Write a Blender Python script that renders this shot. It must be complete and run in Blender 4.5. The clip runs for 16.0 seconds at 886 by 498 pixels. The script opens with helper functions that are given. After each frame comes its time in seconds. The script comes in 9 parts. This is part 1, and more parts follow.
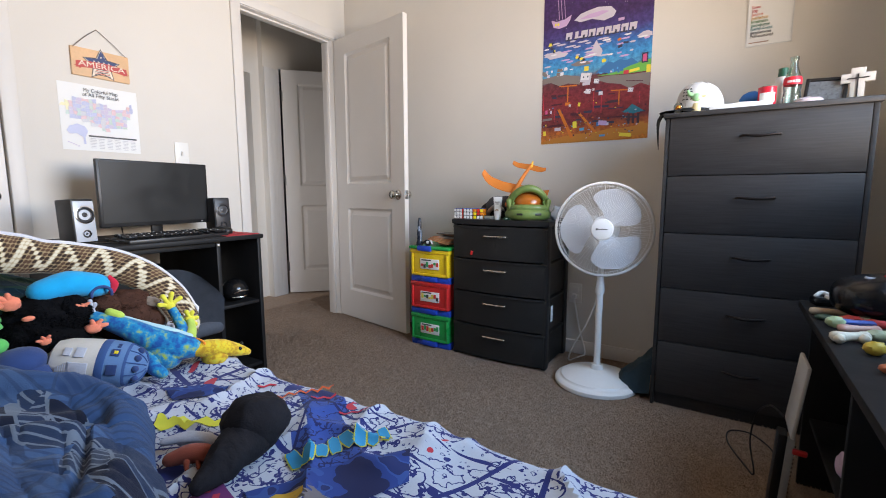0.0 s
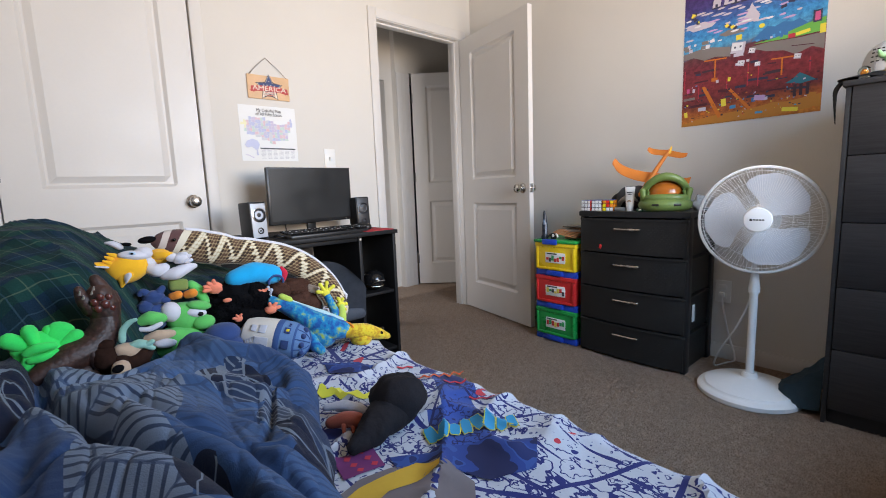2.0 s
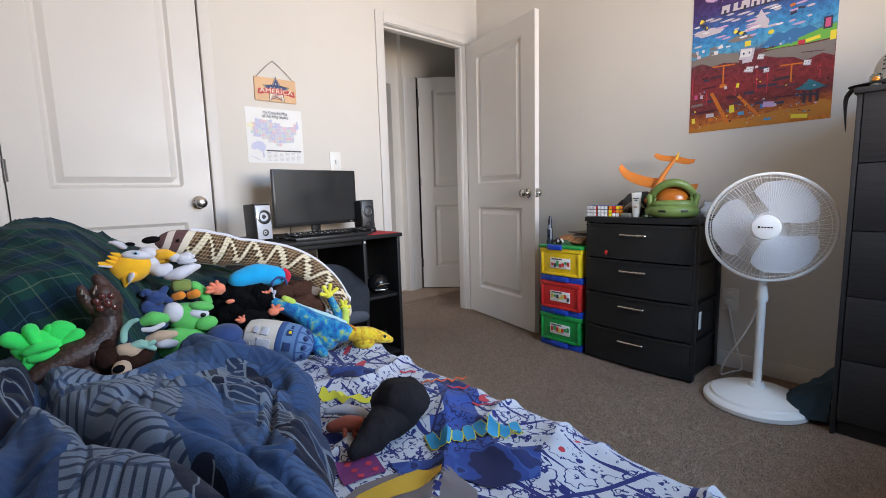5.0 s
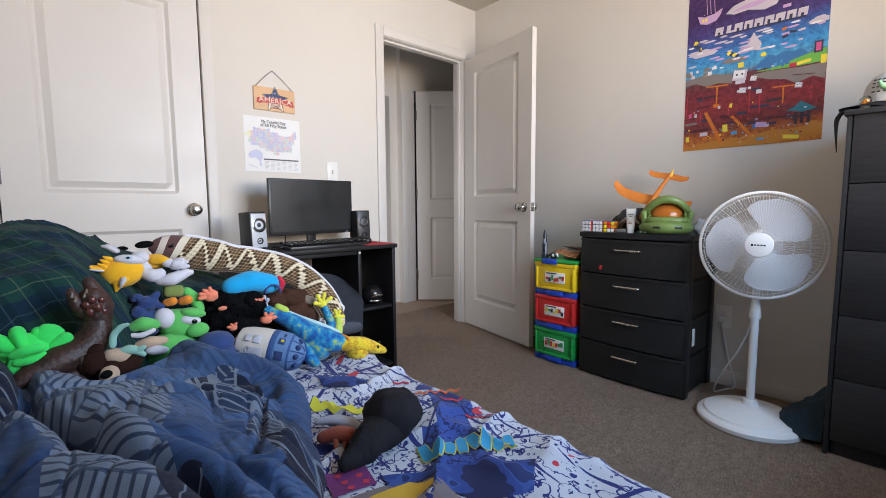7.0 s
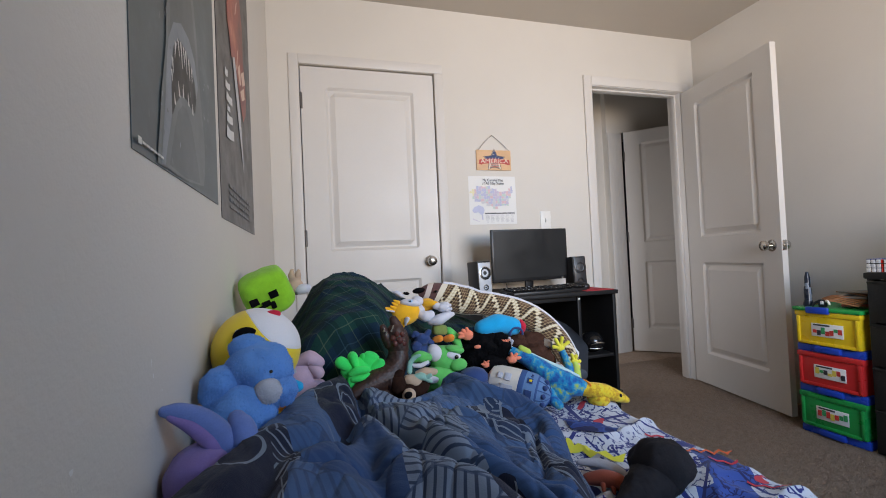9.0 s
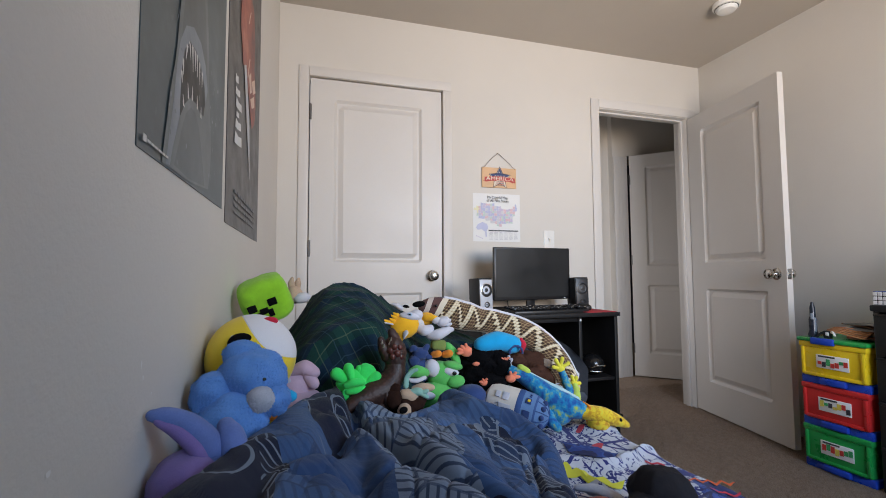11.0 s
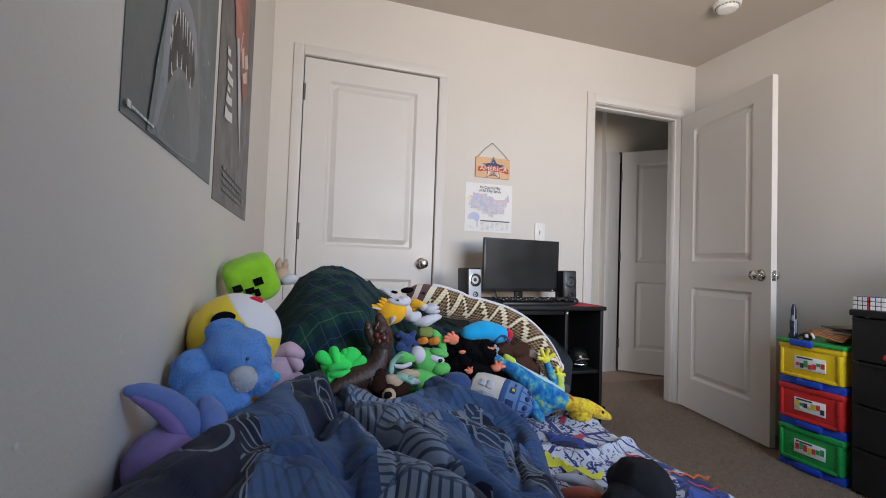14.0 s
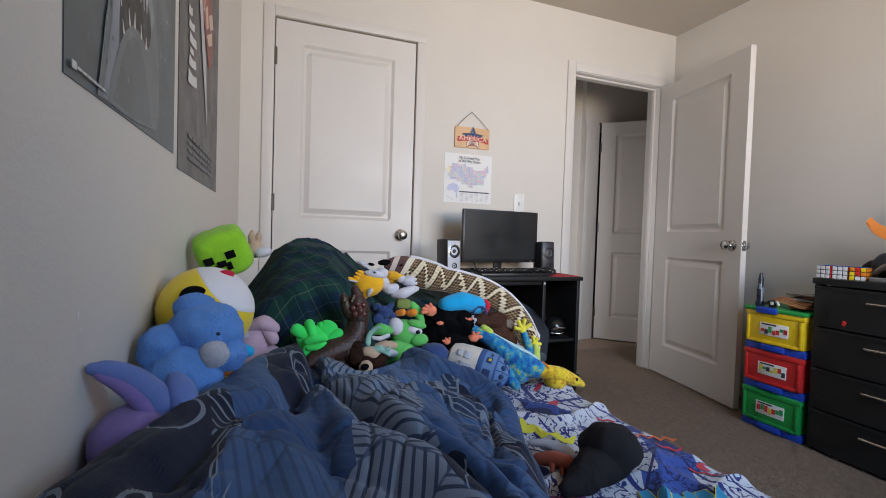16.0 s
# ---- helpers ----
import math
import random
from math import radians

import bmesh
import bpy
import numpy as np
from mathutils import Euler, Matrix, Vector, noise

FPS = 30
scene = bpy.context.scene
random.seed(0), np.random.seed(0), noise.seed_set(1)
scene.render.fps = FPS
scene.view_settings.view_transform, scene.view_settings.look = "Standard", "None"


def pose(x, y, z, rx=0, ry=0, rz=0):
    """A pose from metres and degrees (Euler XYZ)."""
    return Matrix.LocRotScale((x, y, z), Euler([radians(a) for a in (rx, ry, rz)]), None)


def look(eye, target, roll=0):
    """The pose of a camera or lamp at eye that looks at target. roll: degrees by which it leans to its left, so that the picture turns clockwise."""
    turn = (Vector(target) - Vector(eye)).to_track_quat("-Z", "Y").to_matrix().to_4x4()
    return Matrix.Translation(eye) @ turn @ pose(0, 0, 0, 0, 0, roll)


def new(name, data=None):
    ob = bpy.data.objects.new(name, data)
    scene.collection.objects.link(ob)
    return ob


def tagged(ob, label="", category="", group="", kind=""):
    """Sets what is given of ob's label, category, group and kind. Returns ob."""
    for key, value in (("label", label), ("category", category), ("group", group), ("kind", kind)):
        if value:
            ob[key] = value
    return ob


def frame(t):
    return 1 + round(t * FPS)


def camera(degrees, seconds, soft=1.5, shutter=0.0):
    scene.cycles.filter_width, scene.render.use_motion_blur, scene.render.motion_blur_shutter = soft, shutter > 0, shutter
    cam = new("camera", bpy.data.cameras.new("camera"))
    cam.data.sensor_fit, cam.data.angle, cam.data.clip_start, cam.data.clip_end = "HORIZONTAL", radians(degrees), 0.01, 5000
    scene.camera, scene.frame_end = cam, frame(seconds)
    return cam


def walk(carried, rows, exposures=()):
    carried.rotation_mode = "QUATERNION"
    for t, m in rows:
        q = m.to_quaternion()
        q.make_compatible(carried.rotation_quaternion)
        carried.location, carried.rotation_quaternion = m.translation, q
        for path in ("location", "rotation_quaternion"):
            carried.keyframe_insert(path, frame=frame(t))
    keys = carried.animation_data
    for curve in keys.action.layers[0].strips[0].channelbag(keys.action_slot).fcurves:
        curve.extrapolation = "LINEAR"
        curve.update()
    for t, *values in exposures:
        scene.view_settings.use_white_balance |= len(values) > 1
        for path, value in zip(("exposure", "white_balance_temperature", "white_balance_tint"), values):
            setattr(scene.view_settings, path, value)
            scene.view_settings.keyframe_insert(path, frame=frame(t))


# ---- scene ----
cam = camera(89.8, 16.0, 0.95, 0.4)
PATH = [
    (0, (2.517, -2.56, 0.935), (1.445, -0.889, 0.689), -0.1),
    (0.5, (2.524, -2.563, 0.942), (1.36, -0.958, 0.68), -0.8),
    (1, (2.526, -2.575, 0.943), (1.229, -1.074, 0.69), -1.4),
    (1.5, (2.528, -2.582, 0.943), (1.176, -1.13, 0.686), -1.6),
    (2, (2.533, -2.59, 0.944), (1.045, -1.28, 0.677), -2.2),
    (2.5, (2.535, -2.592, 0.947), (1.03, -1.3, 0.69), -2.1),
    (3, (2.536, -2.59, 0.947), (1.025, -1.305, 0.69), -2.1),
    (3.5, (2.532, -2.583, 0.943), (1.017, -1.302, 0.687), -2.1),
    (6, (2.526, -2.587, 0.939), (1.03, -1.277, 0.72), -1.0),
    (6.5, (2.527, -2.588, 0.936), (1.03, -1.276, 0.74), -0.7),
    (7, (2.524, -2.586, 0.935), (1.033, -1.266, 0.746), -0.4),
    (7.5, (2.52, -2.59, 0.937), (1.029, -1.271, 0.749), -0.2),
    (7.8, (2.515, -2.589, 0.977), (0.985, -1.316, 0.78), -3.5),
    (8, (2.509, -2.623, 0.945), (0.882, -1.463, 0.858), -5.0),
    (8.2, (2.488, -2.666, 0.95), (0.765, -1.649, 0.924), -5.0),
    (8.5, (2.533, -2.682, 0.949), (0.664, -1.971, 0.939), -4.7),
    (9, (2.527, -2.712, 0.94), (0.613, -2.135, 0.983), -2.6),
    (9.5, (2.528, -2.71, 0.939), (0.612, -2.141, 1.024), -2.4),
    (12, (2.513, -2.709, 0.931), (0.601, -2.132, 1.035), 0.8),
    (12.5, (2.513, -2.71, 0.931), (0.607, -2.113, 1.016), 0.9),
    (13, (2.514, -2.713, 0.93), (0.61, -2.107, 1.009), 1.1),
    (13.5, (2.516, -2.713, 0.929), (0.612, -2.107, 1.004), 1.5),
    (14, (2.509, -2.708, 0.928), (0.606, -2.096, 0.998), 2.0),
    (14.5, (2.506, -2.702, 0.928), (0.605, -2.081, 0.971), 2.0),
    (15, (2.505, -2.702, 0.929), (0.611, -2.06, 0.947), 1.9),
    (15.5, (2.504, -2.7, 0.931), (0.621, -2.028, 0.906), 1.9),
    (16, (2.503, -2.697, 0.93), (0.63, -1.999, 0.873), 1.8),
]
walk(cam, [(t, look(eye, target, roll)) for t, eye, target, roll in PATH], [(0, 0.1), (2, 0.03), (7.5, -0.02), (8.5, -0.3), (9, -0.3), (16, -0.38)])

# ---- daylight: blue sky light falling in, warm ground light rising in ----
world = bpy.data.worlds.new("sky")
scene.world = world
world.use_nodes = True
wn = world.node_tree.nodes
sky = wn.new("ShaderNodeTexSky")
sky.sky_type, sky.sun_disc = "NISHITA", False
sky.sun_elevation, sky.sun_rotation = radians(50), radians(250)
world.node_tree.links.new(sky.outputs[0], wn["Background"].inputs[0])
wn["Background"].inputs[1].default_value = 0.1

XE, YS, ZC = 3.25, -2.89, 2.44          # east wall, south wall, ceiling
WIN_Y, WIN_Z = (-1.95, -0.60), (0.9, 2.08)


def window_lamp(name, x, z, aim, size_y, size_z, watts, colour, spread):
    data = bpy.data.lights.new(name, "AREA")
    data.shape, data.size, data.size_y, data.energy, data.color = "RECTANGLE", size_y, size_z, watts, colour
    data.spread = radians(spread)
    ob = new(name, data)
    y = sum(WIN_Y) / 2
    ob.matrix_world = look((x, y, z), (x + aim[0], y + aim[1], z + aim[2]))
    return ob


window_lamp("sky_light", XE + 0.02, 1.62, (-1.0, -0.02, -0.30), 1.25, 0.85, 29.0, (0.44, 0.67, 1.0), 114)
window_lamp("ground_light", XE + 0.02, 1.25, (-1.0, 0.0, 0.46), 1.25, 0.55, 38.0, (1.0, 0.80, 0.60), 116)
# added fill lamp that brightens the hall door; no known source stands here
hall_fill = bpy.data.lights.new("hall_fill_light", "AREA")
hall_fill.shape, hall_fill.size, hall_fill.size_y, hall_fill.energy, hall_fill.color = "RECTANGLE", 0.55, 1.0, 6.5, (0.95, 0.95, 1.0)
new("hall_fill_light", hall_fill).matrix_world = look((-0.53, -1.38, 0.95), (-0.53, 0.0, 0.75))

# ---- materials ----
def node(nt, kind, **inputs):
    n = nt.nodes.new(kind)
    for k, v in inputs.items():
        n.inputs[k.replace("_", " ")].default_value = v
    return n


def link(nt, a, b):
    nt.links.new(a, b)


def ramp(nt, src, stops, mode="LINEAR"):
    n = nt.nodes.new("ShaderNodeValToRGB")
    n.color_ramp.interpolation = mode
    els = n.color_ramp.elements
    while len(els) < len(stops):
        els.new(0.5)
    for e, (p, c) in zip(els, stops):
        e.position, e.color = p, (*c, 1) if len(c) == 3 else c
    link(nt, src, n.inputs[0])
    return n.outputs[0]


def mixc(nt, fac, a, b, blend="MIX"):
    n = nt.nodes.new("ShaderNodeMix")
    n.data_type, n.blend_type = "RGBA", blend
    for sock, v in ((n.inputs[0], fac), (n.inputs[6], a), (n.inputs[7], b)):
        if isinstance(v, (int, float)):
            sock.default_value = v
        elif isinstance(v, tuple):
            sock.default_value = (*v, 1)
        else:
            link(nt, v, sock)
    return n.outputs[2]


def maths(nt, op, a, b=0.0, c=0.0):
    n = nt.nodes.new("ShaderNodeMath")
    n.operation = op
    for sock, v in zip(n.inputs, (a, b, c)):
        if isinstance(v, (int, float)):
            sock.default_value = v
        else:
            link(nt, v, sock)
    return n.outputs[0]


def base(name):
    m = bpy.data.materials.new(name)
    m.use_nodes = True
    return m, m.node_tree, m.node_tree.nodes["Principled BSDF"]


def noise_fac(nt, scale, detail=4, rough=0.55, vec=None):
    n = node(nt, "ShaderNodeTexNoise", Scale=scale, Detail=detail, Roughness=rough)
    if vec is not None:
        link(nt, vec, n.inputs["Vector"])
    return n.outputs["Fac"]


def coords(nt, which="Object"):
    return nt.nodes.new("ShaderNodeTexCoord").outputs[which]


def bump(nt, bsdf, height, strength, distance=0.01):
    b = node(nt, "ShaderNodeBump", Strength=strength, Distance=distance)
    link(nt, height, b.inputs["Height"])
    link(nt, b.outputs[0], bsdf.inputs["Normal"])


def surf(name, col, rough=0.55, var=0.1, scale=6.0, fine=120.0, bmp=0.1, dist=0.002, metal=0.0, sheen=0.0, col2=None, spec=0.5):
    """A surface with broad stains and fine grain."""
    m, nt, p = base(name)
    v = coords(nt)
    dark = tuple(c * (1 - var) for c in col)
    light = tuple(min(1, c * (1 + var)) for c in (col2 or col))
    broad = ramp(nt, noise_fac(nt, scale, 5, 0.6, v), [(0.3, dark), (0.7, light)])
    f = noise_fac(nt, fine, 3, 0.6, v)
    c = mixc(nt, var * 1.2, broad, ramp(nt, f, [(0.3, tuple(x * 0.6 for x in col)), (0.7, light)]))
    link(nt, c, p.inputs["Base Color"])
    r = ramp(nt, noise_fac(nt, scale * 2.3, 4, 0.6, v), [(0.3, (max(0, rough - 0.08),) * 3), (0.7, (min(1, rough + 0.08),) * 3)])
    link(nt, r, p.inputs["Roughness"])
    p.inputs["Metallic"].default_value = metal
    p.inputs["Specular IOR Level"].default_value = spec
    if sheen:
        p.inputs["Sheen Weight"].default_value = sheen
        p.inputs["Sheen Roughness"].default_value = 0.6
    if bmp:
        bump(nt, p, f, bmp, dist)
    return m


def plush(name, col, var=0.15, pile=520.0):
    return surf(name, col, 0.95, var, 26, pile, 0.35, 0.0016, sheen=0.15, spec=0.12)


WALL = surf("painted wall", (0.675, 0.64, 0.588), 0.75, 0.03, 1.2, 160, 0.22, 0.0025)
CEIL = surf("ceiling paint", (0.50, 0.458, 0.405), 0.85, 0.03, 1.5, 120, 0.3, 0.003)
TRIM = surf("trim paint", (0.68, 0.65, 0.615), 0.45, 0.03, 2.0, 90, 0.05, 0.001)
BLACK = surf("black laminate", (0.009, 0.009, 0.010), 0.55, 0.25, 3, 140, 0.1, 0.001, spec=0.3)
BLKPLASTIC = surf("black plastic", (0.012, 0.012, 0.013), 0.42, 0.2, 5, 90, 0.1, 0.001)
GLOSSBLACK = surf("gloss black", (0.01, 0.01, 0.011), 0.2, 0.2, 5, 90, 0.02, 0.001)
WHITEPLASTIC = surf("white plastic", (0.78, 0.77, 0.74), 0.35, 0.03, 4, 60, 0.03, 0.001)
STEEL = surf("satin nickel", (0.62, 0.60, 0.57), 0.25, 0.05, 8, 200, 0.02, 0.0005, metal=1.0)
PAPER = surf("white paper", (0.80, 0.80, 0.79), 0.7, 0.02, 4, 200, 0.03, 0.0005)


def carpet_material(name):
    m, nt, p = base(name)
    v = coords(nt)
    fine = noise_fac(nt, 190, 5, 0.7, v)
    mid = noise_fac(nt, 38, 4, 0.65, v)
    broad = noise_fac(nt, 2.2, 4, 0.6, v)
    c = ramp(nt, fine, [(0.28, (0.135, 0.090, 0.064)), (0.5, (0.43, 0.315, 0.232)), (0.72, (0.74, 0.575, 0.445))])
    c = mixc(nt, 0.5, c, ramp(nt, mid, [(0.3, (0.20, 0.143, 0.104)), (0.7, (0.58, 0.44, 0.335))]))
    c = mixc(nt, 0.3, c, ramp(nt, broad, [(0.3, (0.32, 0.235, 0.175)), (0.7, (0.50, 0.375, 0.285))]))
    info = nt.nodes.new("ShaderNodeNewGeometry")
    c = mixc(nt, 0.35, c, ramp(nt, info.outputs["Random Per Island"], [(0.0, (0.12, 0.092, 0.072)), (1.0, (0.62, 0.52, 0.43))]), "SOFT_LIGHT")
    link(nt, c, p.inputs["Base Color"])
    p.inputs["Roughness"].default_value = 1.0
    p.inputs["Specular IOR Level"].default_value = 0.05
    p.inputs["Sheen Weight"].default_value = 0.15
    bump(nt, p, maths(nt, "ADD", fine, mid), 1.0, 0.012)
    return m


CARPET = carpet_material("carpet")


# ---- mesh tools ----
def part(name, bm, materials, parent=None, label="", smooth=True, at=None):
    """One mesh object from a bmesh, under a thing if parent is given."""
    me = bpy.data.meshes.new(name)
    bm.normal_update()
    bm.to_mesh(me)
    bm.free()
    for m in materials if isinstance(materials, (list, tuple)) else [materials]:
        me.materials.append(m)
    if smooth:
        me.polygons.foreach_set("use_smooth", [True] * len(me.polygons))
        me.set_sharp_from_angle(angle=radians(38))
    ob = new(name, me)
    if parent is not None:
        ob.parent = parent
    if at is not None:
        ob.matrix_basis = at
    if label:
        ob["label"] = label
    return ob


def thing(name, label, category, at=None, group="", kind=""):
    ob = tagged(new(name), label, category, group, kind)
    if at is not None:
        ob.matrix_basis = at
    return ob


def setting(ob, label, category):
    return tagged(ob, label, category, kind="structure")


def box(bm, c, s, bevel=0.003, mi=0, rot=None, segs=2):
    """A bevelled box of centre c and size s."""
    m = Matrix.Translation(c) @ (rot.to_4x4() if rot is not None else Matrix.Identity(4)) @ Matrix.Diagonal((*s, 1))
    geo = bmesh.ops.create_cube(bm, size=1, matrix=m)
    faces = {f for v in geo["verts"] for f in v.link_faces}
    for f in faces:
        f.material_index = mi
    if bevel:
        edges = list({e for v in geo["verts"] for e in v.link_edges})
        out = bmesh.ops.bevel(bm, geom=edges, offset=min(bevel, min(s) * 0.45), segments=segs, affect="EDGES", profile=0.5)
        for f in out["faces"]:
            f.material_index = mi
    return bm


def span(bm, x0, x1, y0, y1, z0, z1, bevel=0.003, mi=0):
    return box(bm, ((x0 + x1) / 2, (y0 + y1) / 2, (z0 + z1) / 2), (x1 - x0, y1 - y0, z1 - z0), bevel, mi)


def B():
    return bmesh.new()


def blob(bm, c, r, rot=(0, 0, 0), mi=0, seg=20, lump=0.0, power=1.0):
    """An ellipsoid; power below 1 squares it off; lump makes it uneven."""
    e = Euler([radians(a) for a in rot]).to_matrix()
    geo = bmesh.ops.create_uvsphere(bm, u_segments=seg, v_segments=max(8, seg * 2 // 3), radius=1)
    for v in geo["verts"]:
        p = v.co.copy()
        if power != 1.0:
            p = Vector([math.copysign(abs(a) ** power, a) for a in p])
        if lump:
            p *= 1 + lump * noise.noise(p * 2.1 + Vector(c) * 9)
        v.co = e @ Vector((p.x * r[0], p.y * r[1], p.z * r[2])) + Vector(c)
    for f in {f for v in geo["verts"] for f in v.link_faces}:
        f.material_index = mi
    return geo["verts"]


def smooth_path(pts, n):
    """Catmull-Rom through the points, with n steps a span; extra values ride along."""
    pts = [Vector(p) for p in pts]
    full = [pts[0] * 2 - pts[1]] + pts + [pts[-1] * 2 - pts[-2]]
    out = []
    for i in range(1, len(full) - 2):
        a, b, c, d = full[i - 1:i + 3]
        for k in range(n):
            t = k / n
            out.append(0.5 * ((2 * b) + (c - a) * t + (2 * a - 5 * b + 4 * c - d) * t * t + (3 * b - a - 3 * c + d) * t ** 3))
    out.append(pts[-1])
    return out


def limb(bm, pts, radii, mi=0, seg=12, steps=5, flat=1.0, caps=True):
    """A tube with rounded ends through the points; flat squashes it in z. Returns rings of vertices."""
    line = smooth_path(pts, steps)
    n = len(line)
    rs = np.interp(np.linspace(0, len(radii) - 1, n), range(len(radii)), radii)
    stations = [(line[i], float(rs[i]), i) for i in range(n)]
    if caps:
        d0, d1 = (line[0] - line[1]).normalized(), (line[-1] - line[-2]).normalized()
        head = [(line[0] + d0 * rs[0] * math.sin(a), rs[0] * math.cos(a), 0) for a in (1.5, 1.1, 0.6)]
        tail = [(line[-1] + d1 * rs[-1] * math.sin(a), rs[-1] * math.cos(a), n - 1) for a in (0.6, 1.1, 1.5)]
        stations = head + stations + tail
    rings, side = [], None
    for p, r, i in stations:
        d = (line[min(i + 1, n - 1)] - line[max(i - 1, 0)]).normalized()
        ref = side if side is not None else (Vector((0, 0, 1)) if abs(d.z) < 0.9 else Vector((1, 0, 0)))
        s = d.cross(ref).normalized() if side is None else (side - d * side.dot(d)).normalized()
        side = s
        u = s.cross(d).normalized()
        rings.append([bm.verts.new(p + s * r * math.cos(a) + u * r * flat * math.sin(a)) for a in (2 * math.pi * k / seg for k in range(seg))])
    for a, b in zip(rings, rings[1:]):
        for k in range(seg):
            f = bm.faces.new((a[k], a[(k + 1) % seg], b[(k + 1) % seg], b[k]))
            f.material_index = mi
    for ring in (rings[0][::-1], rings[-1]):
        bm.faces.new(ring).material_index = mi
    return rings


def lathe(bm, profile, seg=32, m=Matrix.Identity(4), mi=0):
    """A turned shape from (radius, height) pairs round z."""
    rings = []
    for r, z in profile:
        rings.append([bm.verts.new(m @ Vector((r * math.cos(a), r * math.sin(a), z))) for a in (2 * math.pi * k / seg for k in range(seg))] if r > 1e-6
                     else [bm.verts.new(m @ Vector((0, 0, z)))])
    for a, b in zip(rings, rings[1:]):
        for k in range(seg):
            q = [a[k % len(a)], a[(k + 1) % len(a)], b[(k + 1) % len(b)], b[k % len(b)]]
            q = list(dict.fromkeys(q))
            if len(q) > 2:
                bm.faces.new(q).material_index = mi
    return bm


def wire(bm, pts, r, seg=6, steps=6, mi=0):
    limb(bm, pts, [r, r], mi, seg, steps, caps=False)
    return bm


def sheet_mesh(bm, fn, nu, nv, mi=0, uv=None):
    """A grid of fn(u, v) for u, v in 0..1, with cloth coordinates if uv is given."""
    vs = [[bm.verts.new(fn(i / nu, j / nv)) for j in range(nv + 1)] for i in range(nu + 1)]
    lay = bm.loops.layers.uv.verify() if uv else None
    flat = [[uv(i / nu, j / nv) for j in range(nv + 1)] for i in range(nu + 1)] if uv else None
    for i in range(nu):
        for j in range(nv):
            f = bm.faces.new((vs[i][j], vs[i + 1][j], vs[i + 1][j + 1], vs[i][j + 1]))
            f.material_index = mi
            if uv:
                for lp, (a, b) in zip(f.loops, ((i, j), (i + 1, j), (i + 1, j + 1), (i, j + 1))):
                    lp[lay].uv = flat[a][b]
    return vs


def words(name, text, size, at, material, parent, depth=0.0004, width=None):
    """Raised lettering in the built-in font, lying in the xy plane of the pose, centred."""
    cu = bpy.data.curves.new(name, "FONT")
    cu.body, cu.size, cu.extrude, cu.align_x, cu.align_y = text, size, depth, "CENTER", "CENTER"
    cu.resolution_u = 3
    tmp = bpy.data.objects.new(name, cu)
    scene.collection.objects.link(tmp)
    me = bpy.data.meshes.new_from_object(tmp.evaluated_get(bpy.context.evaluated_depsgraph_get()))
    bpy.data.objects.remove(tmp)
    if width:
        xs = [v.co.x for v in me.vertices]
        k = width / (max(xs) - min(xs))
        for v in me.vertices:
            v.co.x *= k
    me.materials.clear()
    me.materials.append(material)
    me.name = name
    ob = new(name, me)
    ob.parent = parent
    ob.matrix_basis = at
    return ob


def flat_shape(bm, pts, thick, mi=0):
    """A thin plate in the xy plane from an outline, front face at z = thick."""
    low = [bm.verts.new((x, y, 0)) for x, y in pts]
    top = [bm.verts.new((x, y, thick)) for x, y in pts]
    fs = [bm.faces.new(top), bm.faces.new(low[::-1])]
    n = len(pts)
    for i in range(n):
        fs.append(bm.faces.new((low[i], low[(i + 1) % n], top[(i + 1) % n], top[i])))
    for f in fs:
        f.material_index = mi
    bmesh.ops.triangulate(bm, faces=fs[:2])
    return bm

# ---- the room ----
T = 0.115                                  # wall thickness
CL = (-2.727, -1.965, 2.04)                # closet opening: y from, to, height
DO = (-0.862, -0.128, 2.05)                # bedroom door opening

bm = B()
span(bm, -T, 0, YS - T, CL[0] - 0.003, 0, ZC, 0)
span(bm, -T, 0, CL[0] - 0.003, CL[1] + 0.003, CL[2] + 0.003, ZC, 0)
span(bm, -T, 0, CL[1] + 0.003, DO[0] - 0.018, 0, ZC, 0)
span(bm, -T, 0, DO[0] - 0.018, DO[1] + 0.018, DO[2] + 0.018, ZC, 0)
span(bm, -T, 0, DO[1] + 0.018, 0, 0, ZC, 0)
setting(part("wall_west", bm, WALL), "beige painted wall with two door openings", "wall")
bm = B()
span(bm, -T, XE + T, 0, T, 0, ZC, 0)
setting(part("wall_north", bm, WALL), "beige painted wall behind the dressers", "wall")
bm = B()
span(bm, 0, XE + T, YS - T, YS, 0, ZC, 0)
south = setting(part("wall_south", bm, WALL), "beige painted wall beside the bed", "wall")
SCUFF = surf("bare plaster scuff", (0.78, 0.77, 0.75), 0.9, 0.05, 9, 200, 0.2, 0.001)
for sx, sz, sw, sh, tilt in ((1.942, 0.836, 0.0012, 0.006, 12), (1.936, 0.820, 0.0016, 0.0035, -20), (1.907, 0.796, 0.0016, 0.0020, 30), (2.122, 0.792, 0.003, 0.003, 0)):
    bm = B()
    ring = [bm.verts.new((sx + sw * math.cos(a + radians(tilt)) * (1 + 0.3 * math.sin(3 * a)), YS + 0.0012, sz + sh * math.sin(a) * (1 + 0.25 * math.cos(2 * a)))) for a in (math.pi * k / 5 for k in range(10))]
    bm.faces.new(ring)
    part("scuff", bm, SCUFF, south)
bm = B()
span(bm, XE, XE + T, YS, WIN_Y[0], 0, ZC, 0)
span(bm, XE, XE + T, WIN_Y[1], 0, 0, ZC, 0)
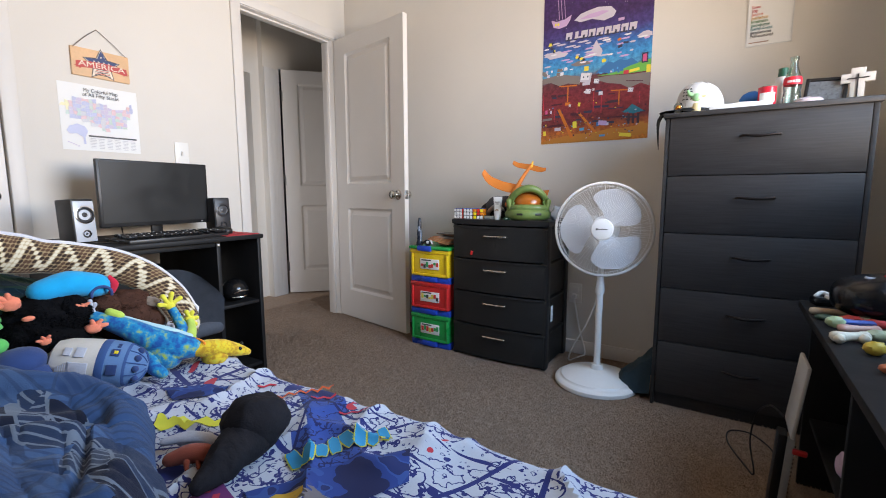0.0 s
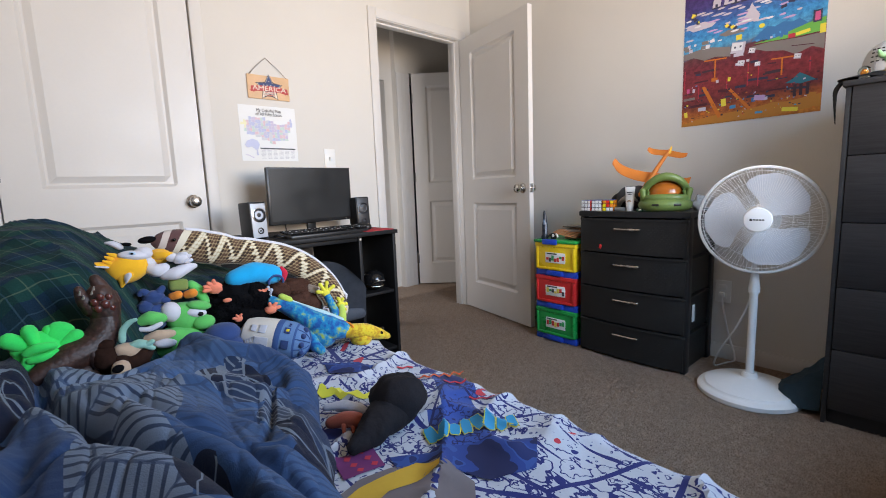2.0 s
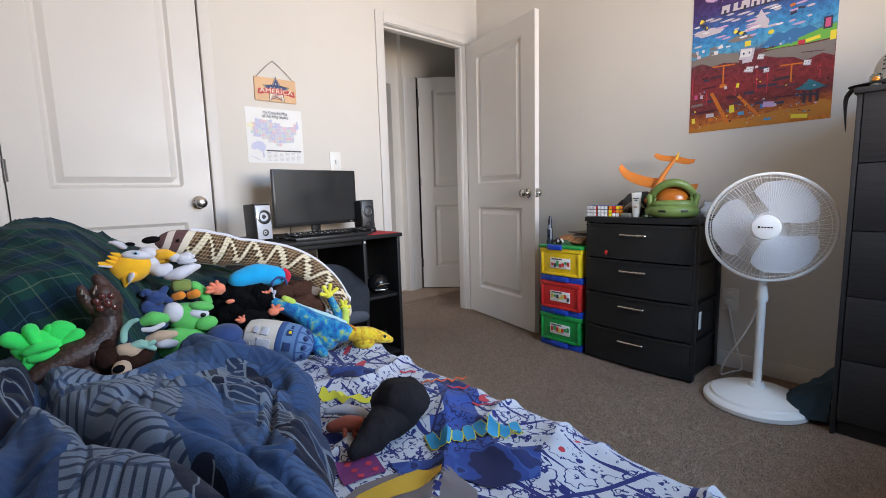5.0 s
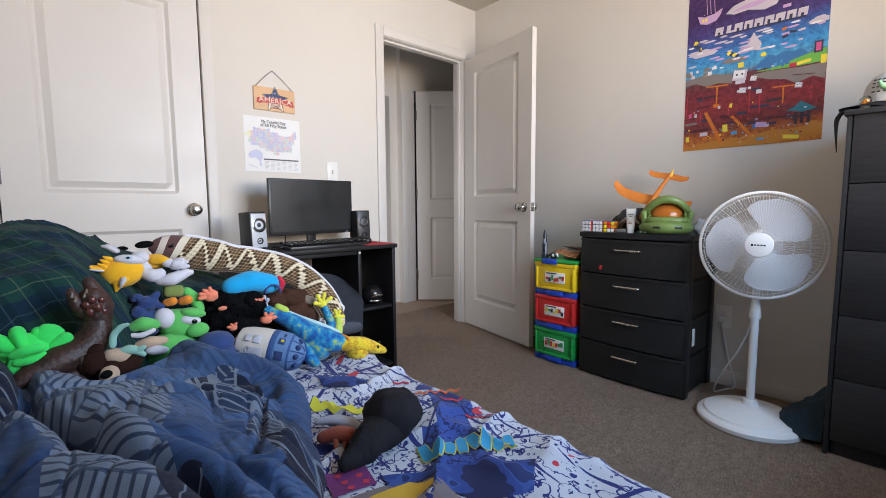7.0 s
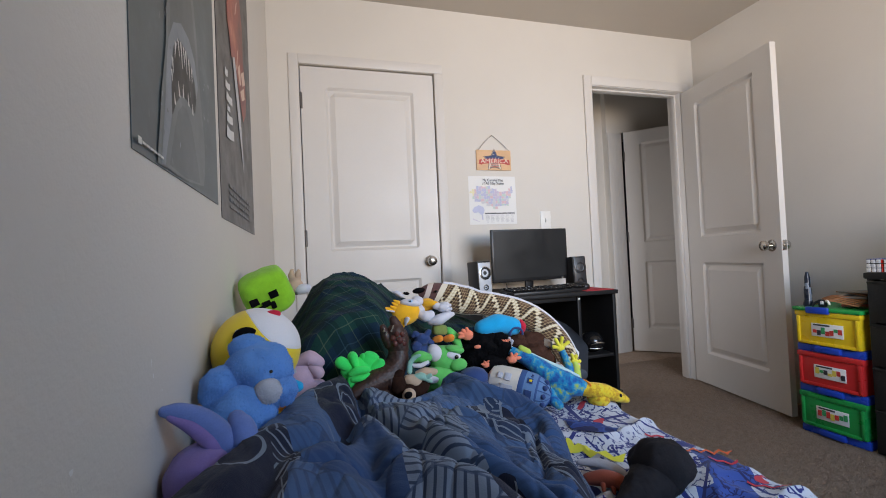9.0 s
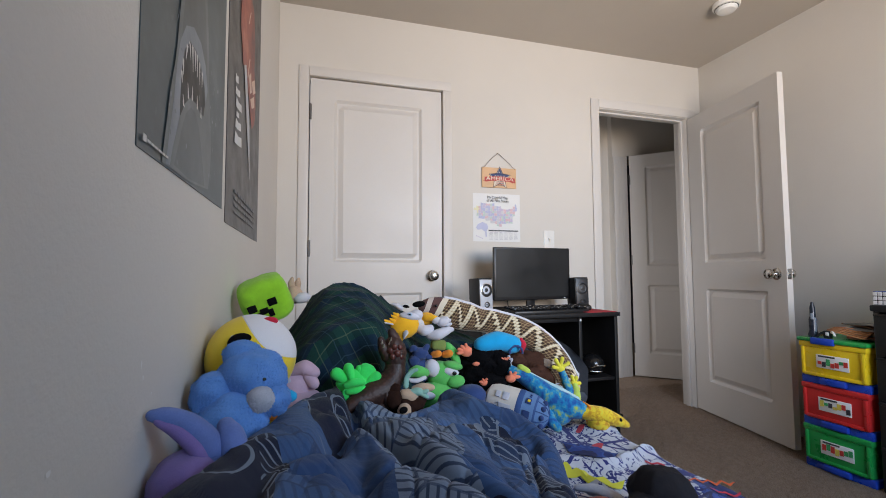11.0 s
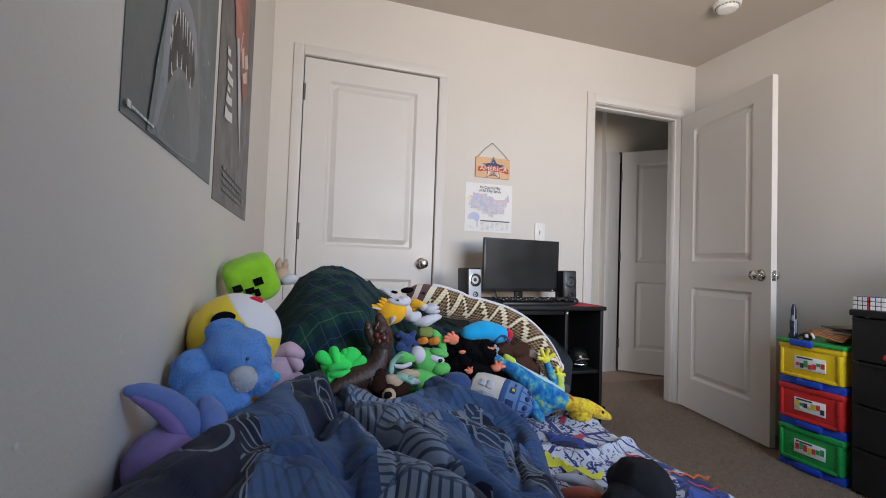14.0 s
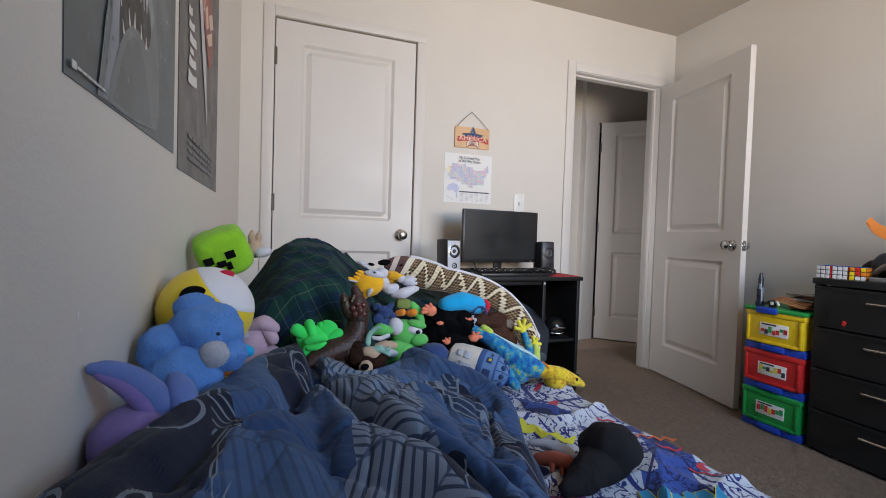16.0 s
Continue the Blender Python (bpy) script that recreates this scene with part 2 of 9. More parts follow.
span(bm, XE, XE + T, WIN_Y[0], WIN_Y[1], 0, WIN_Z[0], 0)
span(bm, XE, XE + T, WIN_Y[0], WIN_Y[1], WIN_Z[1], ZC, 0)
setting(part("wall_east", bm, WALL), "beige painted wall with a window", "wall")
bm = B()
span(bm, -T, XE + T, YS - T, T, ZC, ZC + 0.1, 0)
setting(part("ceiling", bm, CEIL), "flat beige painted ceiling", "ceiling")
bm = B()
span(bm, -3.0, XE + T, YS - T, 1.6, -0.1, 0, 0)
floor = setting(part("floor", bm, CARPET), "brown-grey cut-pile carpet", "carpet")


def window_unit():
    y0, y1, z0, z1 = *WIN_Y, *WIN_Z
    w = setting(new("window_1"), "white framed window letting in daylight", "window")
    bm = B()
    for a in ((y0, y0 + 0.04, z0, z1), (y1 - 0.04, y1, z0, z1), (y0 + 0.04, y1 - 0.04, z0, z0 + 0.04), (y0 + 0.04, y1 - 0.04, z1 - 0.04, z1),
              ((y0 + y1) / 2 - 0.02, (y0 + y1) / 2 + 0.02, z0 + 0.04, z1 - 0.04)):
        span(bm, XE + 0.05, XE + 0.1, *a, 0.003)
    part("window_frame", bm, WHITEPLASTIC, w)
    bm = B()
    span(bm, XE - 0.03, XE + 0.05, y0 + 0.002, y1 - 0.002, z0 + 0.001, z0 + 0.02, 0.003)
    part("window_sill", bm, TRIM, w)


window_unit()


# ---- doors ----
def door_slab(w, h, t, panels):
    """A moulded slab in the xz plane, hinge at x = 0, faces at y = 0 and y = t; panels as (x0, x1, z0, z1)."""
    cuts = (0.0, 0.015, 0.024, 0.052)
    xs, zs = {0.0, w}, {0.0, h}
    for x0, x1, z0, z1 in panels:
        for c in cuts:
            xs |= {x0 + c, x1 - c}
            zs |= {z0 + c, z1 - c}
    xs, zs = sorted(xs), sorted(zs)

    def depth(x, z):
        for x0, x1, z0, z1 in panels:
            d = min(x - x0, x1 - x, z - z0, z1 - z)
            if d >= -1e-6:
                return float(np.interp(d, cuts, (0.0, 0.014, 0.014, 0.002)))
        return 0.0
    bm = B()
    for y, s in ((0.0, 1), (t, -1)):
        vs = [[bm.verts.new((x, y + s * depth(x, z), z)) for z in zs] for x in xs]
        for i in range(len(xs) - 1):
            for j in range(len(zs) - 1):
                q = (vs[i][j], vs[i + 1][j], vs[i + 1][j + 1], vs[i][j + 1])
                bm.faces.new(q if s == 1 else q[::-1])
    span(bm, 0.0, w, 0.0005, t - 0.0005, -0.0005, 0.004, 0)
    span(bm, 0.0, w, 0.0005, t - 0.0005, h - 0.004, h + 0.0005, 0)
    span(bm, -0.0005, 0.004, 0.0005, t - 0.0005, 0, h, 0)
    span(bm, w - 0.004, w + 0.0005, 0.0005, t - 0.0005, 0, h, 0)
    return bm


def knob(bm, m):
    lathe(bm, [(0, 0.0), (0.033, 0.0), (0.033, 0.004), (0.028, 0.009), (0.013, 0.012), (0.011, 0.022), (0.014, 0.030), (0.025, 0.036),
               (0.0285, 0.046), (0.026, 0.057), (0.016, 0.063), (0, 0.064)], 28, m)


PANELS = [(0.130, 0.636, 0.205, 0.822), (0.130, 0.634, 0.995, 1.912)]


HINGE = surf("dull nickel", (0.16, 0.15, 0.145), 0.45, 0.1, 8, 200, 0.02, 0.0005, metal=0.6)


def hinge_part(parent, x, y, z, name="hinge"):
    bm = B()
    lathe(bm, [(0, -0.045), (0.0048, -0.045), (0.0048, 0.045), (0, 0.045)], 12, Matrix.Translation((x, y, z)))
    box(bm, (x + 0.006, y + 0.004, z), (0.006, 0.003, 0.089), 0.001)
    part(name, bm, HINGE, parent)


# bedroom door, standing open into the room
door = setting(new("door_1"), "beige two-panel interior door standing open", "door")
door.matrix_basis = pose(0.014, DO[1] - 0.004, 0.012, 0, 0, math.degrees(math.atan2(-0.150, 0.766)))
part("slab", door_slab(0.762, 2.025, 0.035, PANELS), TRIM, door, smooth=False)
bm = B()
knob(bm, pose(0.700, 0.0, 0.918, 90, 0, 0))
part("door_knob", bm, STEEL, door)
bm = B()
knob(bm, pose(0.700, 0.035, 0.918, -90, 0, 0))
part("door_knob", bm, STEEL, door)
bm = B()
box(bm, (0.763, 0.0175, 0.918), (0.003, 0.025, 0.057), 0.001)
box(bm, (0.767, 0.0175, 0.918), (0.010, 0.014, 0.016), 0.003)
part("latch_plate", bm, STEEL, door)

# closet door, closed
closet = setting(new("door_2"), "beige two-panel closet door, closed", "door")
closet.matrix_basis = pose(-0.004, CL[0] + 0.003, 0.012, 0, 0, 90)
part("slab", door_slab(0.756, 2.022, 0.035, PANELS), TRIM, closet, smooth=False)
closet.matrix_basis = pose(-0.003, CL[0] + 0.003, 0.012, 0, 0, 90)
bm = B()
knob(bm, pose(0.694, 0.0, 0.918, 90, 0, 0))
part("door_knob", bm, STEEL, closet)
for z in (0.25, 1.07, 1.83):
    hinge_part(closet, -0.001, -0.006, z)


def casing(name, y0, y1, h, x, w, label, right=True, face=1):
    """Flat casing and jambs round an opening in a wall that faces along x."""
    o = setting(new(name), label, "trim")
    t = 0.012 * face
    xa, xb = min(x, x + t), max(x, x + t)
    pieces = [(y0 - w, y0 - 0.004, 0, h + w), (y0 - 0.004, y1 + (w if right else 0.004), h + 0.004, h + w)]
    if right:
        pieces.append((y1 + 0.004, y1 + w, 0, h + 0.004))
    for p in pieces:
        bm = B()
        span(bm, xa, xb, *p, 0.004)
        part("casing_board", bm, TRIM, o)
    return o


casing("trim_closet", CL[0], CL[1], CL[2], 0.0, 0.058, "flat beige casing round the closet door")
t2 = casing("trim_door", DO[0], DO[1], DO[2], 0.0, 0.066, "flat beige casing round the bedroom doorway")
for a in ((DO[0] - 0.017, DO[0], 0, DO[2]), (DO[1], DO[1] + 0.017, 0, DO[2]), (DO[0] - 0.017, DO[1] + 0.017, DO[2], DO[2] + 0.017)):
    bm = B()
    span(bm, -T - 0.002, 0.002, *a, 0.001)
    part("jamb", bm, TRIM, t2)
for a in ((DO[0], DO[0] + 0.011, 0, DO[2] - 0.011), (DO[1] - 0.011, DO[1], 0, DO[2] - 0.011), (DO[0], DO[1], DO[2] - 0.011, DO[2])):
    bm = B()
    span(bm, -0.075, -0.04, *a, 0.002)
    part("door_stop", bm, TRIM, t2)

# closet interior and hall behind the west wall
HX = -0.95
bm = B()
span(bm, -0.75, -T, YS - T, YS - T + 0.05, 0, ZC, 0)
span(bm, -0.80, -0.75, YS - T, -1.45, 0, ZC, 0)
span(bm, -0.75, -T, -1.50, -1.45, 0, ZC, 0)
setting(part("wall_closet", bm, WALL), "beige closet walls behind the closed door", "wall")
bm = B()
span(bm, HX - T, HX, -1.6, -1.0, 0, ZC, 0)
span(bm, HX - T - 0.06, HX - 0.06, -1.0, -0.120, 1.965, ZC, 0)
span(bm, HX - T - 0.06, HX - 0.06, -0.120, -0.034, 0, ZC, 0)
span(bm, HX - T, HX, -0.034, 0.117, 0, ZC, 0)
span(bm, HX - T, HX, 0.117, 0.90, 2.045, ZC, 0)
span(bm, HX - T, HX, 0.90, 1.5, 0, ZC, 0)
span(bm, HX - T, -T, 1.4, 1.5, 0, ZC, 0)
span(bm, -T, 0, T, 1.5, 0, ZC, 0)
span(bm, HX, -0.8, -1.6, -1.45, 0, ZC, 0)
setting(part("wall_hall", bm, WALL), "beige hallway walls beyond the bedroom door", "wall")
# far room walls: their shade is put into a near-black base colour
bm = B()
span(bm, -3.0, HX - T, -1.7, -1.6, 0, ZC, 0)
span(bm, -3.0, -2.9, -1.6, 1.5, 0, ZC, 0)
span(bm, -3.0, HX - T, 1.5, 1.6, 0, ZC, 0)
setting(part("wall_far", bm, surf("far room shade colour", (0.030, 0.032, 0.038), 0.8, 0.1)), "walls of the rooms across the hall, coloured near-black for their shade", "wall")
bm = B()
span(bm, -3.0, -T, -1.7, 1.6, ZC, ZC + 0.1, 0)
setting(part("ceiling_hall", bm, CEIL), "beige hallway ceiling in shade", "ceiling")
t3 = setting(new("trim_hall"), "stepped beige casing round the hall doorway", "trim")
for y0, y1, out in ((-0.034, 0.016, 0.020), (0.016, 0.066, 0.012), (0.066, 0.117, 0.006)):
    bm = B()
    span(bm, HX, HX + out, y0, y1, 0, 2.03, 0.003)
    part("casing_board", bm, TRIM, t3)
bm = B()
span(bm, HX - T, HX + 0.002, 0.118, 0.128, 0, 2.04, 0.001)
part("jamb", bm, TRIM, t3)
hall_door = setting(new("door_3"), "beige two-panel hall door standing ajar", "door")
hall_door.matrix_basis = pose(HX + 0.020, 0.136, 0.012, 0, 0, 46)
part("slab", door_slab(0.762, 2.025, 0.035, PANELS), TRIM, hall_door, smooth=False)
for z in (0.25, 1.05, 1.80):
    hinge_part(hall_door, -0.002, -0.004, z)

# baseboards
for i, a in enumerate(((0.0, 0.011, CL[1] + 0.06, DO[0] - 0.068), (0.0, 0.011, YS + 0.012, CL[0] - 0.06))):
    bm = B()
    span(bm, *a, 0, 0.08, 0.003)
    setting(part("baseboard", bm, TRIM), "low beige baseboard along the wall", "baseboard")
bm = B()
span(bm, 0.012, XE - 0.012, -0.011, 0.0, 0, 0.08, 0.003)
setting(part("baseboard", bm, TRIM), "low beige baseboard along the wall", "baseboard")
bm = B()
span(bm, 0.012, XE - 0.012, YS, YS + 0.011, 0, 0.08, 0.003)
setting(part("baseboard", bm, TRIM), "low beige baseboard along the wall", "baseboard")

# ---- tall dresser ----
def wood_black(name, col, col2):
    m, nt, p = base(name)
    v = coords(nt)
    mp = node(nt, "ShaderNodeMapping")
    mp.inputs["Scale"].default_value = (3, 30, 60)
    link(nt, v, mp.inputs[0])
    g = noise_fac(nt, 2.5, 6, 0.65, mp.outputs[0])
    link(nt, ramp(nt, g, [(0.25, col), (0.75, col2)]), p.inputs["Base Color"])
    link(nt, ramp(nt, g, [(0.2, (0.48,) * 3), (0.8, (0.62,) * 3)]), p.inputs["Roughness"])
    p.inputs["Specular IOR Level"].default_value = 0.5
    bump(nt, p, g, 0.12, 0.001)
    return m


BLACKWOOD = wood_black("black wood grain", (0.013, 0.0125, 0.014), (0.038, 0.037, 0.040))
BRONZE = surf("dark bronze", (0.035, 0.030, 0.030), 0.5, 0.15, 6, 150, 0.05, 0.0005, metal=0.9)

DX0, DX1, DY, DH = 2.272, 2.925, -0.465, 1.262


def tall_dresser():
    d = thing("tall_dresser", "tall black wood-grain dresser with five drawers against the wall", "dresser")
    w = DX1 - DX0
    d.location = (DX0, 0, 0)
    for nm, q in (("side_panel", (0, 0.016, DY + 0.004, -0.02, 0, DH - 0.02)), ("side_panel", (w - 0.016, w, DY + 0.004, -0.02, 0, DH - 0.02)),
                  ("back_panel", (0.016, w - 0.016, -0.03, -0.02, 0.02, DH - 0.02)), ("bottom_panel", (0.016, w - 0.016, DY + 0.036, -0.03, 0.03, 0.05)),
                  ("plinth", (0.016, w - 0.016, DY + 0.022, DY + 0.034, 0, 0.06))):
        bm = B()
        span(bm, *q, 0.002)
        part(nm, bm, BLACKWOOD, d)
    bm = B()
    span(bm, -0.008, w + 0.008, DY - 0.012, -0.012, DH - 0.02, DH, 0.003)
    part("top", bm, BLACKWOOD, d)
    for i in range(5):
        z0 = 0.062 + i * 0.2365
        bm = B()
        span(bm, 0.018, w - 0.018, DY, DY + 0.018, z0, z0 + 0.2335, 0.002)
        dr = part("drawer_front", bm, BLACKWOOD, d)
        bm = B()
        zc, xc = z0 + 0.145, w / 2
        limb(bm, [(xc - 0.062, DY - 0.002, zc), (xc - 0.05, DY - 0.016, zc + 0.002), (xc, DY - 0.024, zc - 0.003), (xc + 0.05, DY - 0.016, zc + 0.002),
                  (xc + 0.062, DY - 0.002, zc)], [0.004, 0.0048, 0.0058, 0.0048, 0.004], seg=10)
        part("handle", bm, BRONZE, dr, "slim dark arched handle")


tall_dresser()


# ---- plastic drawer unit ----
def weave_black():
    m, nt, p = base("black woven plastic")
    v = coords(nt)
    br = node(nt, "ShaderNodeTexChecker", Scale=95.0)
    link(nt, v, br.inputs[0])
    f = noise_fac(nt, 220, 3, 0.6, v)
    link(nt, ramp(nt, f, [(0.3, (0.008, 0.008, 0.008)), (0.7, (0.018, 0.018, 0.018))]), p.inputs["Base Color"])
    p.inputs["Roughness"].default_value = 0.45
    bump(nt, p, maths(nt, "ADD", br.outputs["Fac"], maths(nt, "MULTIPLY", f, 0.5)), 0.5, 0.0015)
    return m


WEAVE = weave_black()
RED = surf("red plastic", (0.62, 0.03, 0.03), 0.35, 0.08, 5, 90, 0.04, 0.001)


def bowed(bm, x0, x1, yb, yf, bow, z0, z1, mi=0, n=14):
    """A block whose front swells outward."""
    lo, hi = [], []
    for k in range(n + 1):
        t = k / n
        y = yf - bow * (1 - (2 * t - 1) ** 2)
        lo.append((x0 + (x1 - x0) * t, y))
    out = lo + [(x1, yb), (x0, yb)]
    a = [bm.verts.new((x, y, z0)) for x, y in out]
    b = [bm.verts.new((x, y, z1)) for x, y in out]
    m = len(out)
    fs = [bm.faces.new(a[::-1]), bm.faces.new(b)]
    for k in range(m):
        fs.append(bm.faces.new((a[k], a[(k + 1) % m], b[(k + 1) % m], b[k])))
    for f in fs:
        f.material_index = mi
    ed = [e for e in fs[1].edges] + [e for e in fs[0].edges]
    bmesh.ops.bevel(bm, geom=ed, offset=0.006, segments=2, affect="EDGES", profile=0.5)
    return bm


def drawer_unit():
    d = thing("drawer_unit", "black woven-look plastic drawer unit with four drawers", "drawers")
    x0, x1, yb, yf, h = 1.188, 1.755, -0.03, -0.382, 0.795
    bm = B()
    for x in (x0 + 0.014, x1 - 0.014):
        for y in (yf + 0.03, yb - 0.02):
            box(bm, (x, y, h / 2 - 0.01), (0.028, 0.05, h - 0.03), 0.006)
    span(bm, x0 + 0.01, x1 - 0.01, yb - 0.006, yb, 0.01, h - 0.02, 0.001)
    part("frame", bm, BLKPLASTIC, d)
    bm = B()
    bowed(bm, x0 - 0.004, x1 + 0.004, yb, yf - 0.004, 0.022, h - 0.028, h)
    part("top", bm, BLKPLASTIC, d)
    step = (h - 0.045) / 4
    for i in range(4):
        z0 = 0.012 + i * step
        bm = B()
        bowed(bm, x0 + 0.012, x1 - 0.012, yb - 0.02, yf + 0.002, 0.020, z0 + 0.004, z0 + step - 0.014)
        bowed(bm, x0 + 0.004, x1 - 0.004, yb - 0.01, yf - 0.003, 0.022, z0 + step - 0.016, z0 + step - 0.004)
        dr = part("drawer", bm, WEAVE, d)
        bm = B()
        xc, zc = (x0 + x1) / 2 - 0.005, z0 + step * 0.70
        yc = yf - 0.026
        limb(bm, [(xc - 0.062, yc + 0.004, zc), (xc - 0.055, yc - 0.008, zc), (xc + 0.055, yc - 0.008, zc), (xc + 0.062, yc + 0.004, zc)], [0.005, 0.0055, 0.0055, 0.005], seg=10)
        part("handle", bm, STEEL, dr, "slim silver bar handle")
    bm = B()
    box(bm, (x1 + 0.001, -0.30, 0.30), (0.003, 0.03, 0.085), 0.001)
    part("sticker", bm, PAPER, d, "small white paper sticker")
    bm = B()
    box(bm, (x0 + 0.13, yf - 0.014, 0.607), (0.014, 0.006, 0.022), 0.002, rot=Euler((0, 0.3, 0)).to_matrix())
    part("tag", bm, RED, d, "small red tag in the drawer gap")


drawer_unit()

# ---- coloured bins ----
YEL = surf("yellow plastic", (0.83, 0.58, 0.02), 0.3, 0.06, 5, 90, 0.04, 0.001)
GRN = surf("green plastic", (0.02, 0.33, 0.07), 0.3, 0.08, 5, 90, 0.04, 0.001)
BLU = surf("blue plastic", (0.02, 0.07, 0.50), 0.3, 0.08, 5, 90, 0.04, 0.001)
ORANGE = surf("orange foam", (0.66, 0.20, 0.025), 0.6, 0.08, 8, 160, 0.1, 0.001)
PRINTS = [surf("print red", (0.6, 0.05, 0.04)), surf("print green", (0.05, 0.35, 0.12)), surf("print dark", (0.05, 0.05, 0.06)), surf("print yellow", (0.75, 0.6, 0.1))]


def colour_bins():
    u = thing("storage_drawers", "stacked yellow, red and green plastic storage drawers with blue trays", "storage drawers")
    x0, x1, yb, yf = 0.880, 1.165, -0.04, -0.388
    for i, (m, z0) in enumerate(((GRN, 0.028), (RED, 0.228), (YEL, 0.428))):
        bm = B()
        span(bm, x0, x1, yf + 0.012, yb, z0 - 0.026, z0 + 0.012, 0.006)
        box(bm, ((x0 + x1) / 2, yf + 0.008, z0 - 0.004), (0.11, 0.03, 0.03), 0.006)
        part("tray", bm, BLU, u)
        bm = B()
        span(bm, x0 + 0.008, x1 - 0.008, yf + 0.006, yb - 0.01, z0 + 0.012, z0 + 0.172, 0.008)
        span(bm, x0 + 0.002, x1 - 0.002, yf, yb - 0.004, z0 + 0.150, z0 + 0.176, 0.006)
        for k in (0, 1):
            xx = x0 + 0.018 if k == 0 else x1 - 0.018
            box(bm, (xx, yf + 0.004, z0 + 0.085), (0.014, 0.012, 0.13), 0.004)
        box(bm, ((x0 + x1) / 2, yf + 0.004, z0 + 0.022), (0.24, 0.010, 0.016), 0.004)
        dr = part("drawer", bm, m, u)
        bm = B()
        box(bm, ((x0 + x1) / 2 + 0.002, yf + 0.004, z0 + 0.088), (0.135, 0.004, 0.062), 0.001)
        lab = part("label", bm, PAPER, dr, "white printed label")
        bm = B()
        rnd = random.Random(5 + i)
        for k in range(7):
            xx = (x0 + x1) / 2 - 0.05 + 0.018 * k
            box(bm, (xx, yf + 0.0015, z0 + 0.074 + 0.022 * rnd.random()), (0.016, 0.002, 0.012 + 0.02 * rnd.random()), 0, rnd.randrange(4))
        box(bm, ((x0 + x1) / 2 - 0.02, yf + 0.0015, z0 + 0.112), (0.07, 0.002, 0.007), 0, 2)
        part("label_print", bm, PRINTS, lab)
    bm = B()
    span(bm, x0 - 0.004, x1 + 0.004, yf - 0.006, yb, 0.604, 0.622, 0.006)
    lid = part("lid", bm, GRN, u)
    bm = B()
    box(bm, ((x0 + x1) / 2 - 0.03, yf - 0.004, 0.610), (0.10, 0.018, 0.032), 0.006)
    part("latch", bm, BLU, lid, "blue lid latch")


colour_bins()


# ---- pedestal fan ----
FANC = Vector((2.015, -0.37, 0))
FW = surf("fan white", (0.82, 0.82, 0.81), 0.35, 0.03, 4, 60, 0.02, 0.001)
BLADE = surf("pale blue-white blade plastic", (0.86, 0.88, 0.92), 0.45, 0.03, 4, 60, 0.02, 0.001)


def thin_plastic(m, share):
    """Let part of the light through, as thin moulded plastic does."""
    nt = m.node_tree
    tr = node(nt, "ShaderNodeBsdfTranslucent", Color=(0.88, 0.90, 0.94, 1))
    mix = node(nt, "ShaderNodeMixShader", Fac=share)
    link(nt, nt.nodes["Principled BSDF"].outputs[0], mix.inputs[1])
    link(nt, tr.outputs[0], mix.inputs[2])
    link(nt, mix.outputs[0], nt.nodes["Material Output"].inputs["Surface"])


thin_plastic(BLADE, 0.1)


